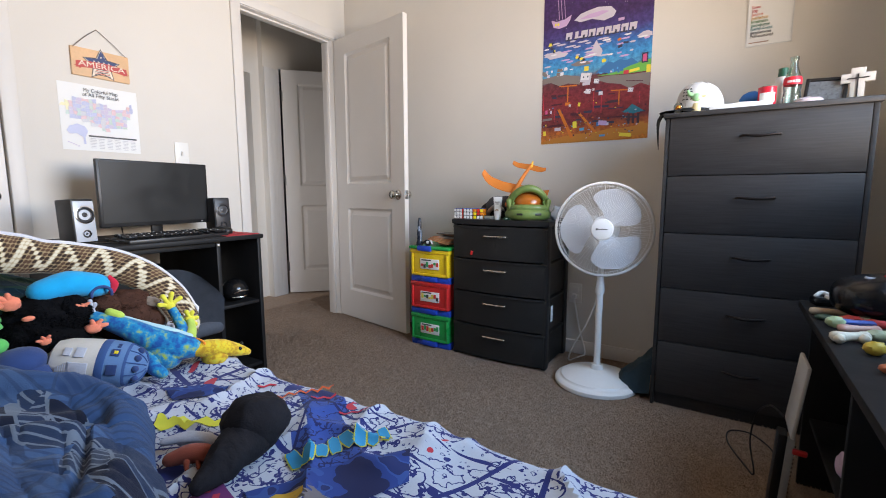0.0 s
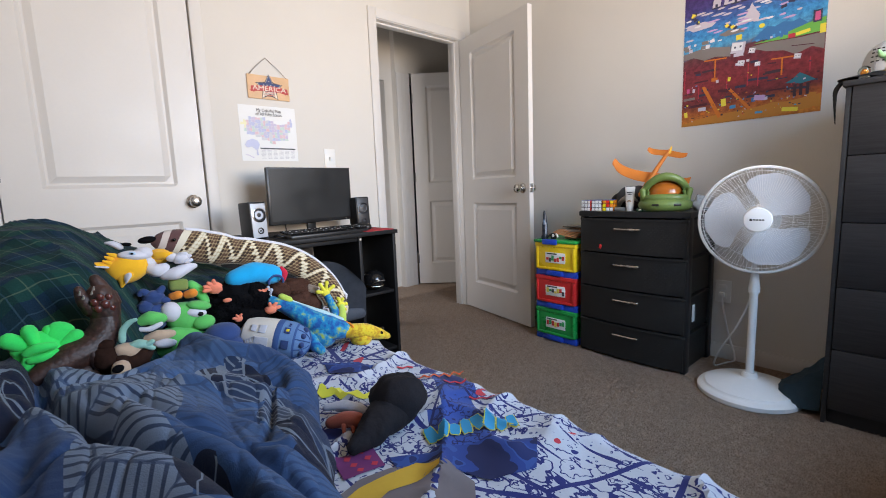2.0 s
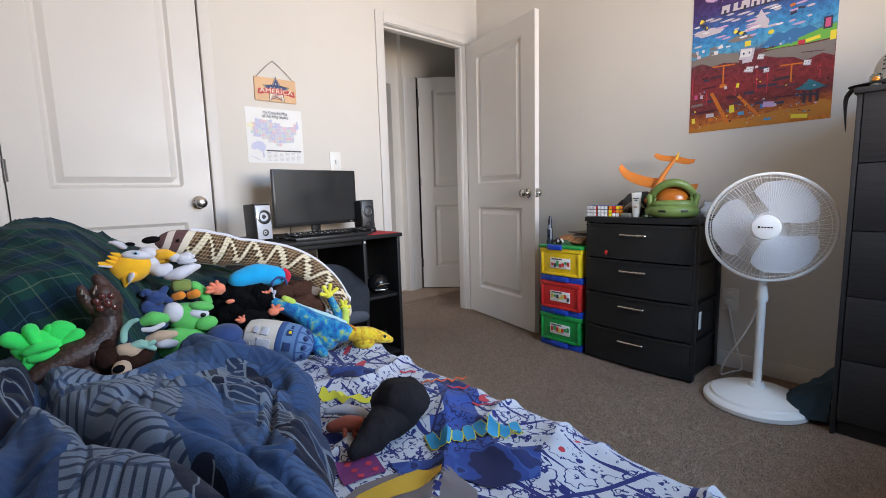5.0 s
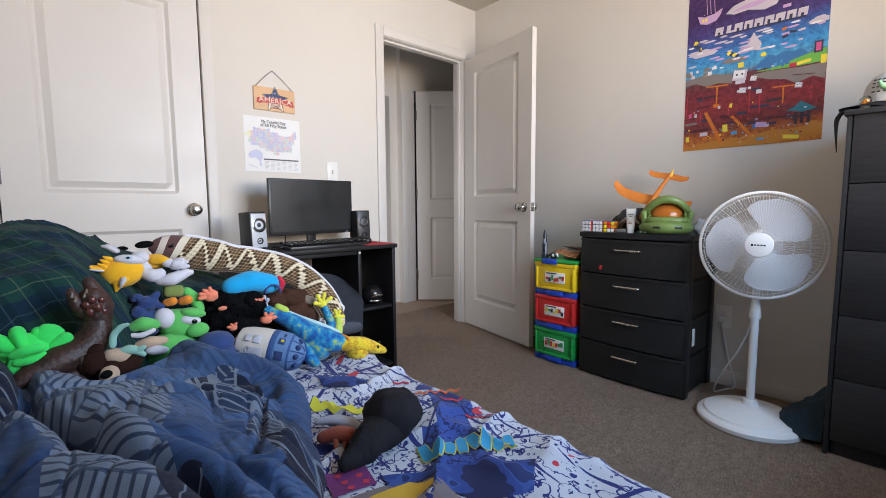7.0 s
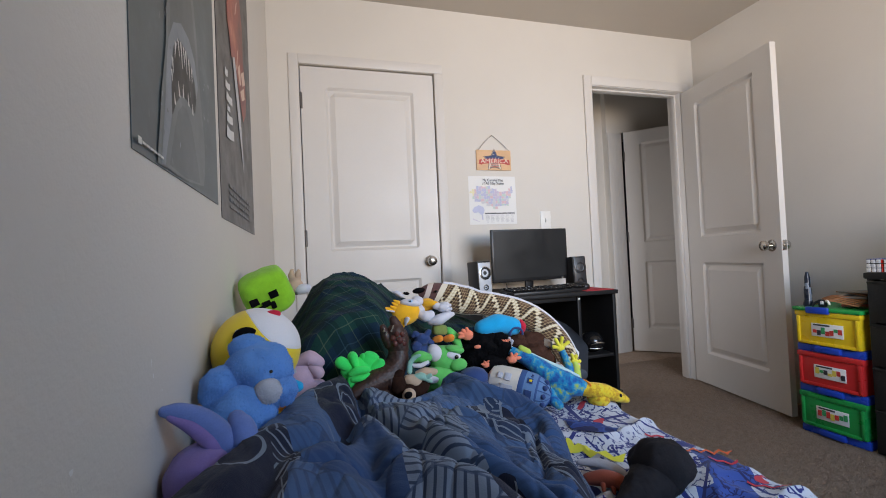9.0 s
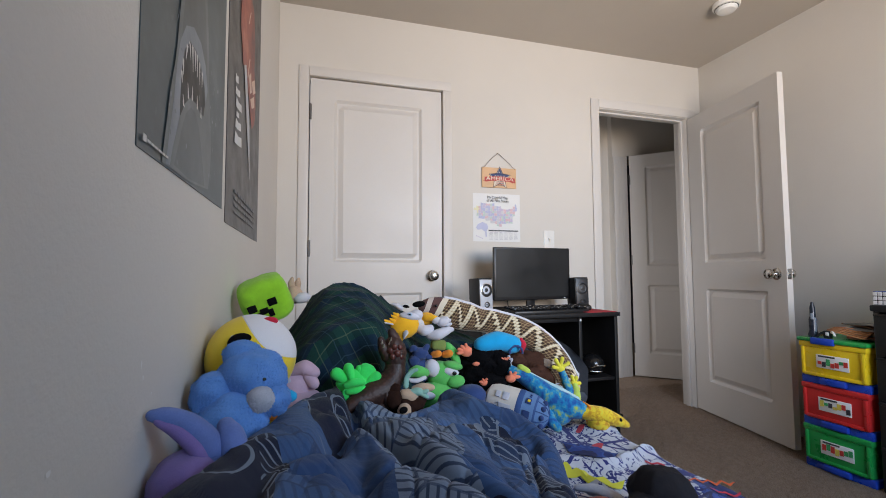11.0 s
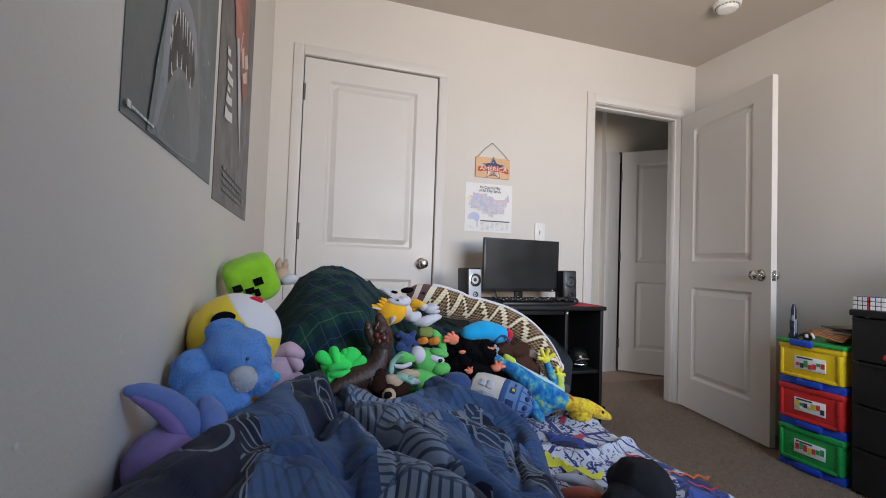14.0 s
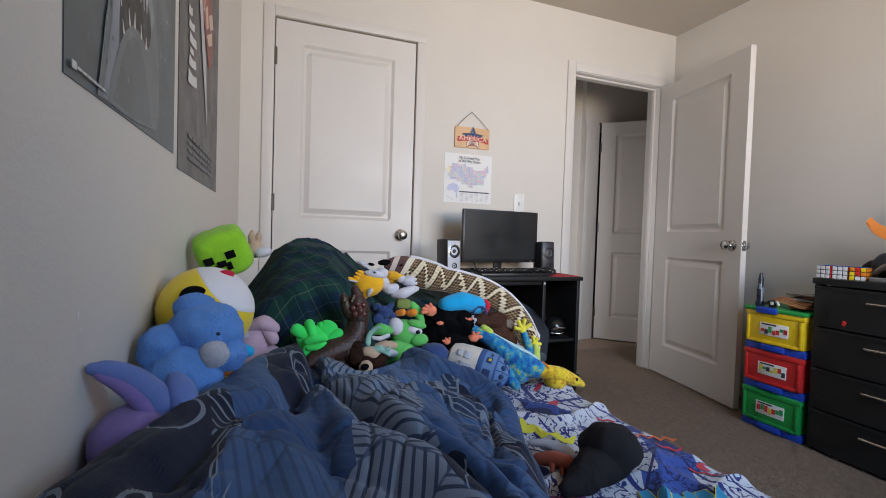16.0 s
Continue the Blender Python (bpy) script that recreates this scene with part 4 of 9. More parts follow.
def sheet_pt(u, v):
    """u along the bed, v from the wall across the top and down the open side."""
    x = BX0 - 0.02 + u * (BX1 + 0.03 - BX0)
    top = BY1 - YS - 0.03
    s = v * (top + DROP)
    edge = BY1 + 0.012 * fold(x, 0, 6.0, 5.0)
    r = 0.045
    if s <= top - r:
        y = YS + 0.012 + s
        return Vector((x, y, sheet_z(x, y)))
    a = (s - (top - r)) / r
    y0 = YS + 0.012 + top - r
    z0 = sheet_z(x, y0)
    if a < math.pi / 2:
        return Vector((x, y0 + r * math.sin(a) + (edge - BY1) * a / 1.6, z0 - r * (1 - math.cos(a))))
    d = (a - math.pi / 2) * r
    return Vector((x, y0 + r + (edge - BY1) + 0.022 * d / DROP * math.sin(x * 21 + 2 * fold(x, 0, 3, 2)) + 0.02 * d, z0 - r - d))


bs = thing("bed_sheet", "white sheet with navy comic-style print, rumpled on the bed", "bed sheet")
bm = B()
sheet_mesh(bm, sheet_pt, 220, 150, uv=lambda u, v: (u * 2.0, v * (BY1 - YS + DROP)))
part("cloth", bm, COMIC, bs)


# ---- comforter ----
# where the print is navy and where it is pale: place on the bed, and reach
NAVY_AREAS = ((2.03, -2.80, 0.20, 0.085), (1.74, -2.385, 0.11, 0.075), (1.66, -2.675, 0.19, 0.058), (1.975, -2.345, 0.15, 0.075), (2.075, -2.508, 0.07, 0.03), (1.50, -2.69, 0.10, 0.05))
PALE_AREAS = ((1.77, -2.555, 0.22, 0.10), (2.02, -2.565, 0.22, 0.07), (1.60, -2.59, 0.14, 0.06), (2.25, -2.55, 0.2, 0.09))


def comforter_cloth():
    """Slate-blue cotton in a patchwork of striped, plain and navy pieces."""
    m, nt, p = base("blue patch print cotton")
    uv = coords(nt, "UV")
    warp = node(nt, "ShaderNodeTexNoise", Scale=4.0, Detail=2.0)
    link(nt, uv, warp.inputs["Vector"])
    wv = nt.nodes.new("ShaderNodeVectorMath")
    wv.operation = "MULTIPLY_ADD"
    link(nt, warp.outputs["Color"], wv.inputs[0])
    wv.inputs[1].default_value = (0.035, 0.035, 0)
    link(nt, uv, wv.inputs[2])
    v = wv.outputs[0]
    cell = node(nt, "ShaderNodeTexVoronoi", Scale=9.0)
    link(nt, v, cell.inputs["Vector"])
    sep = nt.nodes.new("ShaderNodeSeparateColor")
    link(nt, cell.outputs["Color"], sep.inputs[0])
    rot = nt.nodes.new("ShaderNodeVectorRotate")
    rot.rotation_type = "Z_AXIS"
    link(nt, v, rot.inputs["Vector"])
    link(nt, maths(nt, "ADD", maths(nt, "MULTIPLY", sep.outputs[0], 2.4), -0.3), rot.inputs["Angle"])
    sx = nt.nodes.new("ShaderNodeSeparateXYZ")
    link(nt, rot.outputs[0], sx.inputs[0])
    saw = maths(nt, "PINGPONG", maths(nt, "MULTIPLY", sx.outputs[0], 80.0), 0.5)
    stripe = ramp(nt, saw, [(0.13, (0, 0, 0)), (0.19, (1, 1, 1))])

    def zone(places):
        """1 in the middle of the given print areas, falling to 0 at their rims."""
        total = None
        for cx, cy, rx, ry in places:
            n1 = nt.nodes.new("ShaderNodeVectorMath")
            n1.operation = "MULTIPLY_ADD"
            link(nt, v, n1.inputs[0])
            n1.inputs[1].default_value, n1.inputs[2].default_value = (1 / rx, 1 / ry, 0), (-(cx + 0.0175) / rx, -(cy + 0.0175) / ry, 0)
            n2 = nt.nodes.new("ShaderNodeVectorMath")
            n2.operation = "LENGTH"
            link(nt, n1.outputs[0], n2.inputs[0])
            f = maths(nt, "MAXIMUM", 0.0, maths(nt, "SUBTRACT", 1.0, n2.outputs["Value"]))
            total = f if total is None else maths(nt, "MAXIMUM", total, f)
        return total
    # plain pieces carry a faint woven stripe, the others a clear one
    has = ramp(nt, sep.outputs[1], [(0.0, (0.25,) * 3), (0.30, (0.50,) * 3), (0.55, (0.70,) * 3), (0.80, (0.35,) * 3)], "CONSTANT")
    ground = ramp(nt, sep.outputs[2], [(0.0, (0.034, 0.078, 0.188)), (0.30, (0.044, 0.096, 0.216)), (0.58, (0.058, 0.114, 0.240)), (0.86, (0.030, 0.065, 0.162))], "CONSTANT")
    line = ramp(nt, sep.outputs[2], [(0.0, (0.022, 0.046, 0.108)), (0.30, (0.026, 0.054, 0.128)), (0.58, (0.030, 0.060, 0.140)), (0.86, (0.070, 0.120, 0.225))], "CONSTANT")
    pale = maths(nt, "GREATER_THAN", maths(nt, "ADD", zone(PALE_AREAS), maths(nt, "MULTIPLY", sep.outputs[1], 0.30)), 0.38)
    ground = mixc(nt, pale, ground, (0.165, 0.215, 0.300))
    line = mixc(nt, pale, line, (0.020, 0.036, 0.080))
    has = maths(nt, "MAXIMUM", has, maths(nt, "MULTIPLY", pale, 0.92))
    c = mixc(nt, maths(nt, "MULTIPLY", maths(nt, "SUBTRACT", 1.0, stripe), has), ground, line)
    # the thin dark line between one piece and the next
    piece = node(nt, "ShaderNodeTexVoronoi", Scale=9.0)
    piece.feature = "DISTANCE_TO_EDGE"
    link(nt, v, piece.inputs["Vector"])
    c = mixc(nt, maths(nt, "MULTIPLY", maths(nt, "LESS_THAN", piece.outputs["Distance"], 0.016), 0.7), c, (0.028, 0.052, 0.115))
    # jagged navy figures with a pale outline
    st = node(nt, "ShaderNodeMapping")
    st.inputs["Rotation"].default_value, st.inputs["Scale"].default_value = (0, 0, radians(25)), (1.0, 2.3, 1)
    link(nt, v, st.inputs[0])
    shard = node(nt, "ShaderNodeTexVoronoi", Scale=7.0)
    shard.distance = "MANHATTAN"
    link(nt, st.outputs[0], shard.inputs["Vector"])
    sh = nt.nodes.new("ShaderNodeSeparateColor")
    link(nt, shard.outputs["Color"], sh.inputs[0])
    near = zone(NAVY_AREAS)
    inside = maths(nt, "GREATER_THAN", maths(nt, "ADD", near, maths(nt, "MULTIPLY", sh.outputs[0], 0.34)), 0.35)
    c = mixc(nt, inside, c, mixc(nt, maths(nt, "GREATER_THAN", sh.outputs[2], 0.72), (0.010, 0.015, 0.036), (0.022, 0.040, 0.088)))
    gap = node(nt, "ShaderNodeMath")
    gap.operation = "SUBTRACT"
    far = node(nt, "ShaderNodeTexVoronoi", Scale=7.0)
    far.distance, far.feature = "MANHATTAN", "F2"
    link(nt, st.outputs[0], far.inputs["Vector"])
    link(nt, far.outputs["Distance"], gap.inputs[0])
    link(nt, shard.outputs["Distance"], gap.inputs[1])
    rimline = maths(nt, "MULTIPLY", maths(nt, "LESS_THAN", gap.outputs[0], 0.060), maths(nt, "MULTIPLY", maths(nt, "GREATER_THAN", near, 0.12), maths(nt, "GREATER_THAN", sh.outputs[2], 0.42)))
    wave = maths(nt, "PINGPONG", maths(nt, "MULTIPLY", noise_fac(nt, 5.0, 0.5, 0.4, st.outputs[0]), 3.0), 0.5)
    out = maths(nt, "MAXIMUM", rimline, maths(nt, "MULTIPLY", inside, maths(nt, "LESS_THAN", wave, 0.026)))
    out = maths(nt, "MAXIMUM", out, maths(nt, "MULTIPLY", inside, maths(nt, "MULTIPLY", maths(nt, "LESS_THAN", saw, 0.12), maths(nt, "GREATER_THAN", sh.outputs[1], 0.80))))
    c = mixc(nt, maths(nt, "MULTIPLY", out, 0.85), c, (0.190, 0.235, 0.300))
    c = mixc(nt, 0.35, c, ramp(nt, noise_fac(nt, 5.0, 4, 0.6, uv), [(0.3, (0.3, 0.3, 0.33)), (0.7, (0.65, 0.65, 0.65))]), "SOFT_LIGHT")
    link(nt, c, p.inputs["Base Color"])
    p.inputs["Roughness"].default_value = 0.85
    p.inputs["Specular IOR Level"].default_value = 0.2
    p.inputs["Sheen Weight"].default_value = 0.08
    bump(nt, p, maths(nt, "ADD", noise_fac(nt, 700, 2, 0.5, uv), maths(nt, "MULTIPLY", noise_fac(nt, 30, 4, 0.6, uv), 3.0)), 0.28, 0.004)
    return m


COMF = comforter_cloth()


def comforter_edge(y):
    """Where the far edge of the comforter lies, by its place across the bed."""
    return float(np.interp(y, (-2.88, -2.79, -2.755, -2.687, -2.65, -2.60, -2.54, -2.50, -2.46, -2.414, -2.36, -2.30, -2.224, -2.17),
                           (2.04, 1.90, 1.74, 1.545, 1.505, 1.545, 1.61, 1.60, 1.545, 1.455, 1.455, 1.49, 1.54, 1.56)))


def comforter_side(x):
    return float(np.interp(x, (1.45, 1.55, 1.64, 1.73, 1.82, 1.895, 1.957, 2.015, 2.3, 3.2), (-2.165, -2.182, -2.205, -2.232, -2.265, -2.293, -2.316, -2.347, -2.40, -2.40)))


def along(x, y, line):
    """Distance to a broken line."""
    best = 9.0
    for (ax, ay), (bx, by) in zip(line, line[1:]):
        dx, dy = bx - ax, by - ay
        t = max(0.0, min(1.0, ((x - ax) * dx + (y - ay) * dy) / (dx * dx + dy * dy)))
        best = min(best, math.hypot(x - ax - t * dx, y - ay - t * dy))
    return best


# (line on the bed, height, half width): rolls, folds and sewn creases
FOLDS = (
    (((1.60, -2.642), (1.80, -2.600), (1.905, -2.563), (1.995, -2.527), (2.16, -2.47)), -0.044, 0.011),
    (((1.76, -2.640), (1.88, -2.605), (1.97, -2.570), (2.08, -2.530), (2.3, -2.48)), 0.028, 0.028),
    (((1.84, -2.548), (1.93, -2.520), (2.04, -2.477), (2.2, -2.43)), 0.022, 0.022),
    (((1.80, -2.535), (1.92, -2.492), (2.04, -2.443), (2.14, -2.41)), -0.014, 0.010),
    (((1.66, -2.600), (1.75, -2.557), (1.81, -2.517), (1.90, -2.485)), 0.016, 0.036),
    (((1.75, -2.458), (1.80, -2.412), (1.825, -2.345)), 0.018, 0.020),
    (((1.69, -2.450), (1.735, -2.405), (1.765, -2.335)), -0.024, 0.020),
    (((1.62, -2.400), (1.70, -2.355), (1.72, -2.30)), -0.010, 0.014),
    (((1.75, -2.632), (1.88, -2.702), (1.93, -2.752), (1.98, -2.766), (2.08, -2.79)), -0.036, 0.016),
    (((1.80, -2.70), (1.93, -2.69), (2.10, -2.66)), 0.014, 0.030),
    (((1.90, -2.64), (2.00, -2.625), (2.15, -2.60)), -0.012, 0.014),
    (((1.79, -2.26), (1.81, -2.34), (1.90, -2.382), (1.98, -2.426)), -0.014, 0.006),
    (((1.90, -2.30), (1.95, -2.37), (2.04, -2.42)), 0.010, 0.018),
    (((1.66, -2.50), (1.68, -2.58), (1.70, -2.66)), -0.010, 0.007),
    (((1.92, -2.58), (1.95, -2.65), (1.97, -2.73)), -0.010, 0.007),
)
# crests of the heap: (x, y, height), and how wide each is
CRESTS = (
    (((2.9, -2.86, 0.70), (2.3, -2.86, 0.725), (2.10, -2.825, 0.738), (1.95, -2.785, 0.733), (1.80, -2.752, 0.720), (1.70, -2.722, 0.716), (1.585, -2.648, 0.712)), 0.058),
    (((1.585, -2.648, 0.710), (1.63, -2.60, 0.685), (1.66, -2.54, 0.668)), 0.030),
    (((1.475, -2.405, 0.668), (1.60, -2.372, 0.673), (1.645, -2.32, 0.656), (1.74, -2.275, 0.632), (1.90, -2.30, 0.605)), 0.040),
)


def crest(x, y, line):
    best, z = 9.0, 0.0
    for (ax, ay, az), (bx, by, bz) in zip(line, line[1:]):
        dx, dy = bx - ax, by - ay
        t = max(0.0, min(1.0, ((x - ax) * dx + (y - ay) * dy) / (dx * dx + dy * dy)))
        d = math.hypot(x - ax - t * dx, y - ay - t * dy)
        if d < best:
            best, z = d, az + (bz - az) * t
    return best, z


def comforter_top(x, y):
    wx, wy = x + 0.022 * fold(x, y, 6.0, 9), y + 0.022 * fold(x, y, 6.0, 4)
    f = sum(h * math.exp(-(along(wx, wy, line) / w) ** 2) for line, h, w in FOLDS)
    f += 0.006 * fold(wx * 1.2 - wy * 0.8, wy * 0.5 + wx * 0.3, 7.0, 5.0) + 0.003 * fold(wx * 0.3 + wy * 1.4, wx * 0.9 - wy * 0.3, 14.0, 6.4) + 0.0012 * fold(wx * 1.5, wy * 0.8 - wx, 34.0, 2.0)
    f -= 0.007 * ridge(wx * 0.35 + wy * 1.15, wx * 0.30 - wy * 0.10, 7.0, 11.0) ** 7 + 0.007 * ridge(wx * 0.9 - wy * 0.9, wx * 0.22 + wy * 0.22, 9.0, 13.0) ** 8 + 0.004 * ridge(wx * 0.2 + wy * 1.5, wx * 0.4, 15.0, 17.0) ** 7
    f += 0.003 * fold(wx * 0.6 + wy, wy - 0.5 * wx, 13, 8.3)
    z = float(np.interp(y, (-2.89, -2.82, -2.74, -2.66, -2.60, -2.54, -2.48, -2.41, -2.35, -2.28, -2.2), (0.69, 0.712, 0.700, 0.672, 0.664, 0.667, 0.655, 0.634, 0.622, 0.600, 0.58))) + 0.004 + f
    for line, w in CRESTS:
        d, top = crest(wx * 0.5 + x * 0.5, wy * 0.5 + y * 0.5, line)
        k = math.exp(-(d / w) ** 2)
        z += (top + 0.6 * f - z) * k
    return z


def comforter_pt(u, v):
    y_lin = YS + 0.014 + v * (0.70)
    x0 = comforter_edge(y_lin)
    x = x0 + (3.17 - x0) * u ** 1.25
    ys = comforter_side(x)
    y = YS + 0.014 + v * (ys - YS - 0.014)
    y += 0.012 * fold(x, y, 8, 3.3) * v
    a, b = min(1.0, (x - x0) / 0.060), max(0.0, min(1.0, (1 - v) * (ys - YS) / 0.060 + 0.02))
    k = math.sqrt(max(0.0, 1 - (1 - a) ** 2)) * math.sqrt(max(0.0, 1 - (1 - b) ** 2))
    lo = sheet_z(x, y) + 0.002
    return Vector((x, y, lo + (comforter_top(x, y) - lo) * k))


co = thing("comforter", "crumpled slate-blue patch-print comforter with pale stripes on the bed", "comforter")
bm = B()
sheet_mesh(bm, comforter_pt, 320, 200, uv=lambda u, v: comforter_pt(u, v).xy)
part("cloth", bm, COMF, co)

# ---- plaid blanket heaped at the foot of the bed ----
def plaid_cloth():
    m, nt, p = base("green plaid flannel")
    uv = coords(nt, "UV")
    sx = nt.nodes.new("ShaderNodeSeparateXYZ")
    link(nt, uv, sx.inputs[0])
    green, navy, pale, dark = (0.012, 0.046, 0.040), (0.009, 0.018, 0.052), (0.15, 0.19, 0.12), (0.006, 0.019, 0.021)

    def band(src, per, lo, hi, off=0.0):
        f = maths(nt, "FRACT", maths(nt, "ADD", maths(nt, "MULTIPLY", src, 1 / per), off))
        return maths(nt, "MULTIPLY", maths(nt, "GREATER_THAN", f, lo), maths(nt, "LESS_THAN", f, hi))
    c = mixc(nt, maths(nt, "MULTIPLY", band(sx.outputs[0], 0.085, 0.0, 0.45), 0.7), green, navy)
    c = mixc(nt, maths(nt, "MULTIPLY", band(sx.outputs[1], 0.085, 0.0, 0.45), 0.6), c, dark)
    for s, o in ((0, 0.22), (1, 0.22)):
        c = mixc(nt, maths(nt, "MULTIPLY", band(sx.outputs[s], 0.085, 0.0, 0.030, o), 0.30), c, pale)
        c = mixc(nt, maths(nt, "MULTIPLY", band(sx.outputs[s], 0.085, 0.5, 0.53, o), 0.35), c, (0.05, 0.10, 0.14))
    c = mixc(nt, 0.25, c, ramp(nt, noise_fac(nt, 380, 2, 0.5, uv), [(0.3, (0.2,) * 3), (0.7, (0.8,) * 3)]), "SOFT_LIGHT")
    link(nt, c, p.inputs["Base Color"])
    p.inputs["Roughness"].default_value = 0.95
    p.inputs["Specular IOR Level"].default_value = 0.1
    p.inputs["Sheen Weight"].default_value = 0.05
    bump(nt, p, noise_fac(nt, 450, 2, 0.5, uv), 0.4, 0.002)
    return m


def heap_top(y):
    return float(np.interp(y, (-2.88, -2.83, -2.78, -2.74, -2.71, -2.68, -2.65, -2.61, -2.57, -2.53, -2.48, -2.43, -2.36, -2.25, -2.12, -2.02, -1.95), (0.62, 0.69, 0.765, 0.825, 0.872, 0.900, 0.910, 0.910, 0.904, 0.888, 0.856, 0.828, 0.785, 0.745, 0.69, 0.63, 0.54)))


def heap_z(x, y):
    xe = x + float(np.interp(y, (-2.56, -2.42), (0.0, 0.16)))
    f = float(np.interp(xe, (1.06, 1.10, 1.15, 1.22, 1.30, 1.40, 1.46, 1.52, 1.58, 1.64), (0.0, 0.5, 0.86, 1.0, 0.96, 0.87, 0.78, 0.55, 0.22, 0.0)))
    wx, wy = x + 0.03 * fold(x, y, 7, 1.0), y + 0.03 * fold(x, y, 7, 6.0)
    wr = 0.014 * (ridge(wx * 0.5 + wy * 0.9, wy * 0.3 - wx * 0.7, 4.5, 4.4) ** 3 - 0.3) + 0.009 * fold(wx, wy, 8, 2.2) + 0.010 * ridge(wx * 1.1 - wy * 0.5, wy * 0.6 + wx, 8, 1.2) ** 5
    return 0.50 + (heap_top(y) - 0.50) * f + wr * min(1, f * 2)


blanket = thing("plaid_blanket", "dark green plaid flannel blanket bunched in a heap on the bed", "blanket")
bm = B()
sheet_mesh(bm, lambda u, v: Vector((1.06 + 0.58 * u + 0.014 * fold(u * 3, v * 5, 1.5, 3), -2.86 + 0.91 * v, heap_z(1.06 + 0.58 * u, -2.86 + 0.91 * v))), 90, 130,
           uv=lambda u, v: (u * 0.95 + 0.08 * math.sin(v * 5) + 0.3 * v, v * 1.05 + 0.10 * math.sin(u * 4 + 1) - 0.3 * u))
part("cloth", bm, plaid_cloth(), blanket)


# ---- soft toys ----
def toy(name, label, bm, mats, group="soft toys on the bed", category="plush toy", rough=0.0):
    """One plain mesh a toy, standing at its own base."""
    lo = Vector([min(v.co[i] for v in bm.verts) for i in range(3)])
    hi = Vector([max(v.co[i] for v in bm.verts) for i in range(3)])
    c = Vector(((lo.x + hi.x) / 2, (lo.y + hi.y) / 2, lo.z))
    if rough:
        for v in bm.verts:
            v.co += Vector((noise.noise(v.co * 160), noise.noise(v.co * 160 + Vector((9, 0, 0))), noise.noise(v.co * 160 + Vector((0, 9, 0))))) * rough
    for v in bm.verts:
        v.co -= c
    ob = part(name, bm, mats)
    ob.location = c
    return tagged(ob, label, category, group)


def fur(bm, verts, length, count, seed, mi=0, width=0.0016):
    """Short tufts of pile standing on the given vertices' faces."""
    rnd = random.Random(seed)
    faces = list({f for v in verts if v.is_valid for f in v.link_faces})
    areas = [f.calc_area() for f in faces]
    bm.normal_update()
    for f in rnd.choices(faces, areas, k=count):
        ps = [v.co for v in f.verts]
        w = [rnd.random() for _ in ps]
        s = sum(w)
        p = sum((q * (k / s) for q, k in zip(ps, w)), Vector())
        n = f.normal.normalized()
        t = n.cross(Vector((rnd.uniform(-1, 1), rnd.uniform(-1, 1), rnd.uniform(-1, 1)))).normalized()
        tip = p + n * length * rnd.uniform(0.25, 0.6) + (t.cross(n) * rnd.uniform(-1.0, 1.0) + t * rnd.uniform(-1.0, 1.0) - Vector((0, 0, 0.3))) * length
        b = t.cross(n)
        a1, a2, a3 = bm.verts.new(p + t * width), bm.verts.new(p - t * width * 0.5 + b * width), bm.verts.new(p - t * width * 0.5 - b * width)
        top = bm.verts.new(tip)
        for q in ((a1, a2, top), (a2, a3, top), (a3, a1, top)):
            bm.faces.new(q).material_index = mi


LIME = plush("lime green plush", (0.28, 0.62, 0.03))
BLK = surf("black felt", (0.006, 0.006, 0.007), 1.0, 0.2, 14, 200, 0.3, 0.002, spec=0.05)
PYEL = plush("yellow plush", (0.78, 0.60, 0.03))
PWHITE = plush("white plush", (0.62, 0.62, 0.68), 0.06)
PRED = plush("red felt", (0.55, 0.02, 0.05))
PBLUE = plush("sky blue fur", (0.125, 0.30, 0.68), 0.10, 300)
PGREY = plush("pale grey fur", (0.46, 0.48, 0.55), 0.2)
PBLUE2 = plush("periwinkle plush", (0.125, 0.19, 0.46), 0.15)
PPURPLE = plush("purple plush", (0.20, 0.145, 0.38), 0.15)
PPINK = plush("dusty pink plush", (0.55, 0.40, 0.52), 0.12)
PTAN = plush("tan plush", (0.52, 0.38, 0.27), 0.12)
NEON = plush("neon green fleece", (0.05, 0.80, 0.14), 0.12)
PBROWN = surf("dark brown fur", (0.030, 0.015, 0.011), 1.0, 0.3, 14, 180, 0.3, 0.002, spec=0.05)
PORANGE = plush("orange plush", (0.80, 0.26, 0.03), 0.12)
PFOX = plush("golden yellow plush", (0.88, 0.46, 0.02), 0.08)
PGREEN = plush("grass green plush", (0.12, 0.52, 0.12), 0.12)
POLIVE = plush("olive felt", (0.20, 0.26, 0.07), 0.12)
PCYAN = plush("bright cyan plush", (0.01, 0.34, 0.66), 0.10)
PNAVY = plush("navy plush", (0.03, 0.06, 0.18), 0.15)
PCORAL = plush("coral plush", (0.80, 0.24, 0.14), 0.12)
PTEAL = plush("mint plush", (0.28, 0.52, 0.44), 0.12)
PBRN2 = surf("warm brown fur", (0.070, 0.034, 0.024), 1.0, 0.3, 14, 180, 0.3, 0.002, spec=0.05)
PBEIGE = plush("beige plush", (0.24, 0.19, 0.15), 0.15)
PIVORY = plush("ivory plush", (0.60, 0.57, 0.52), 0.06)
PPALE = plush("pale blue felt", (0.40, 0.55, 0.70), 0.08)
BEAD = surf("black bead", (0.006, 0.006, 0.006), 0.1, 0.1, 5, 50, 0)

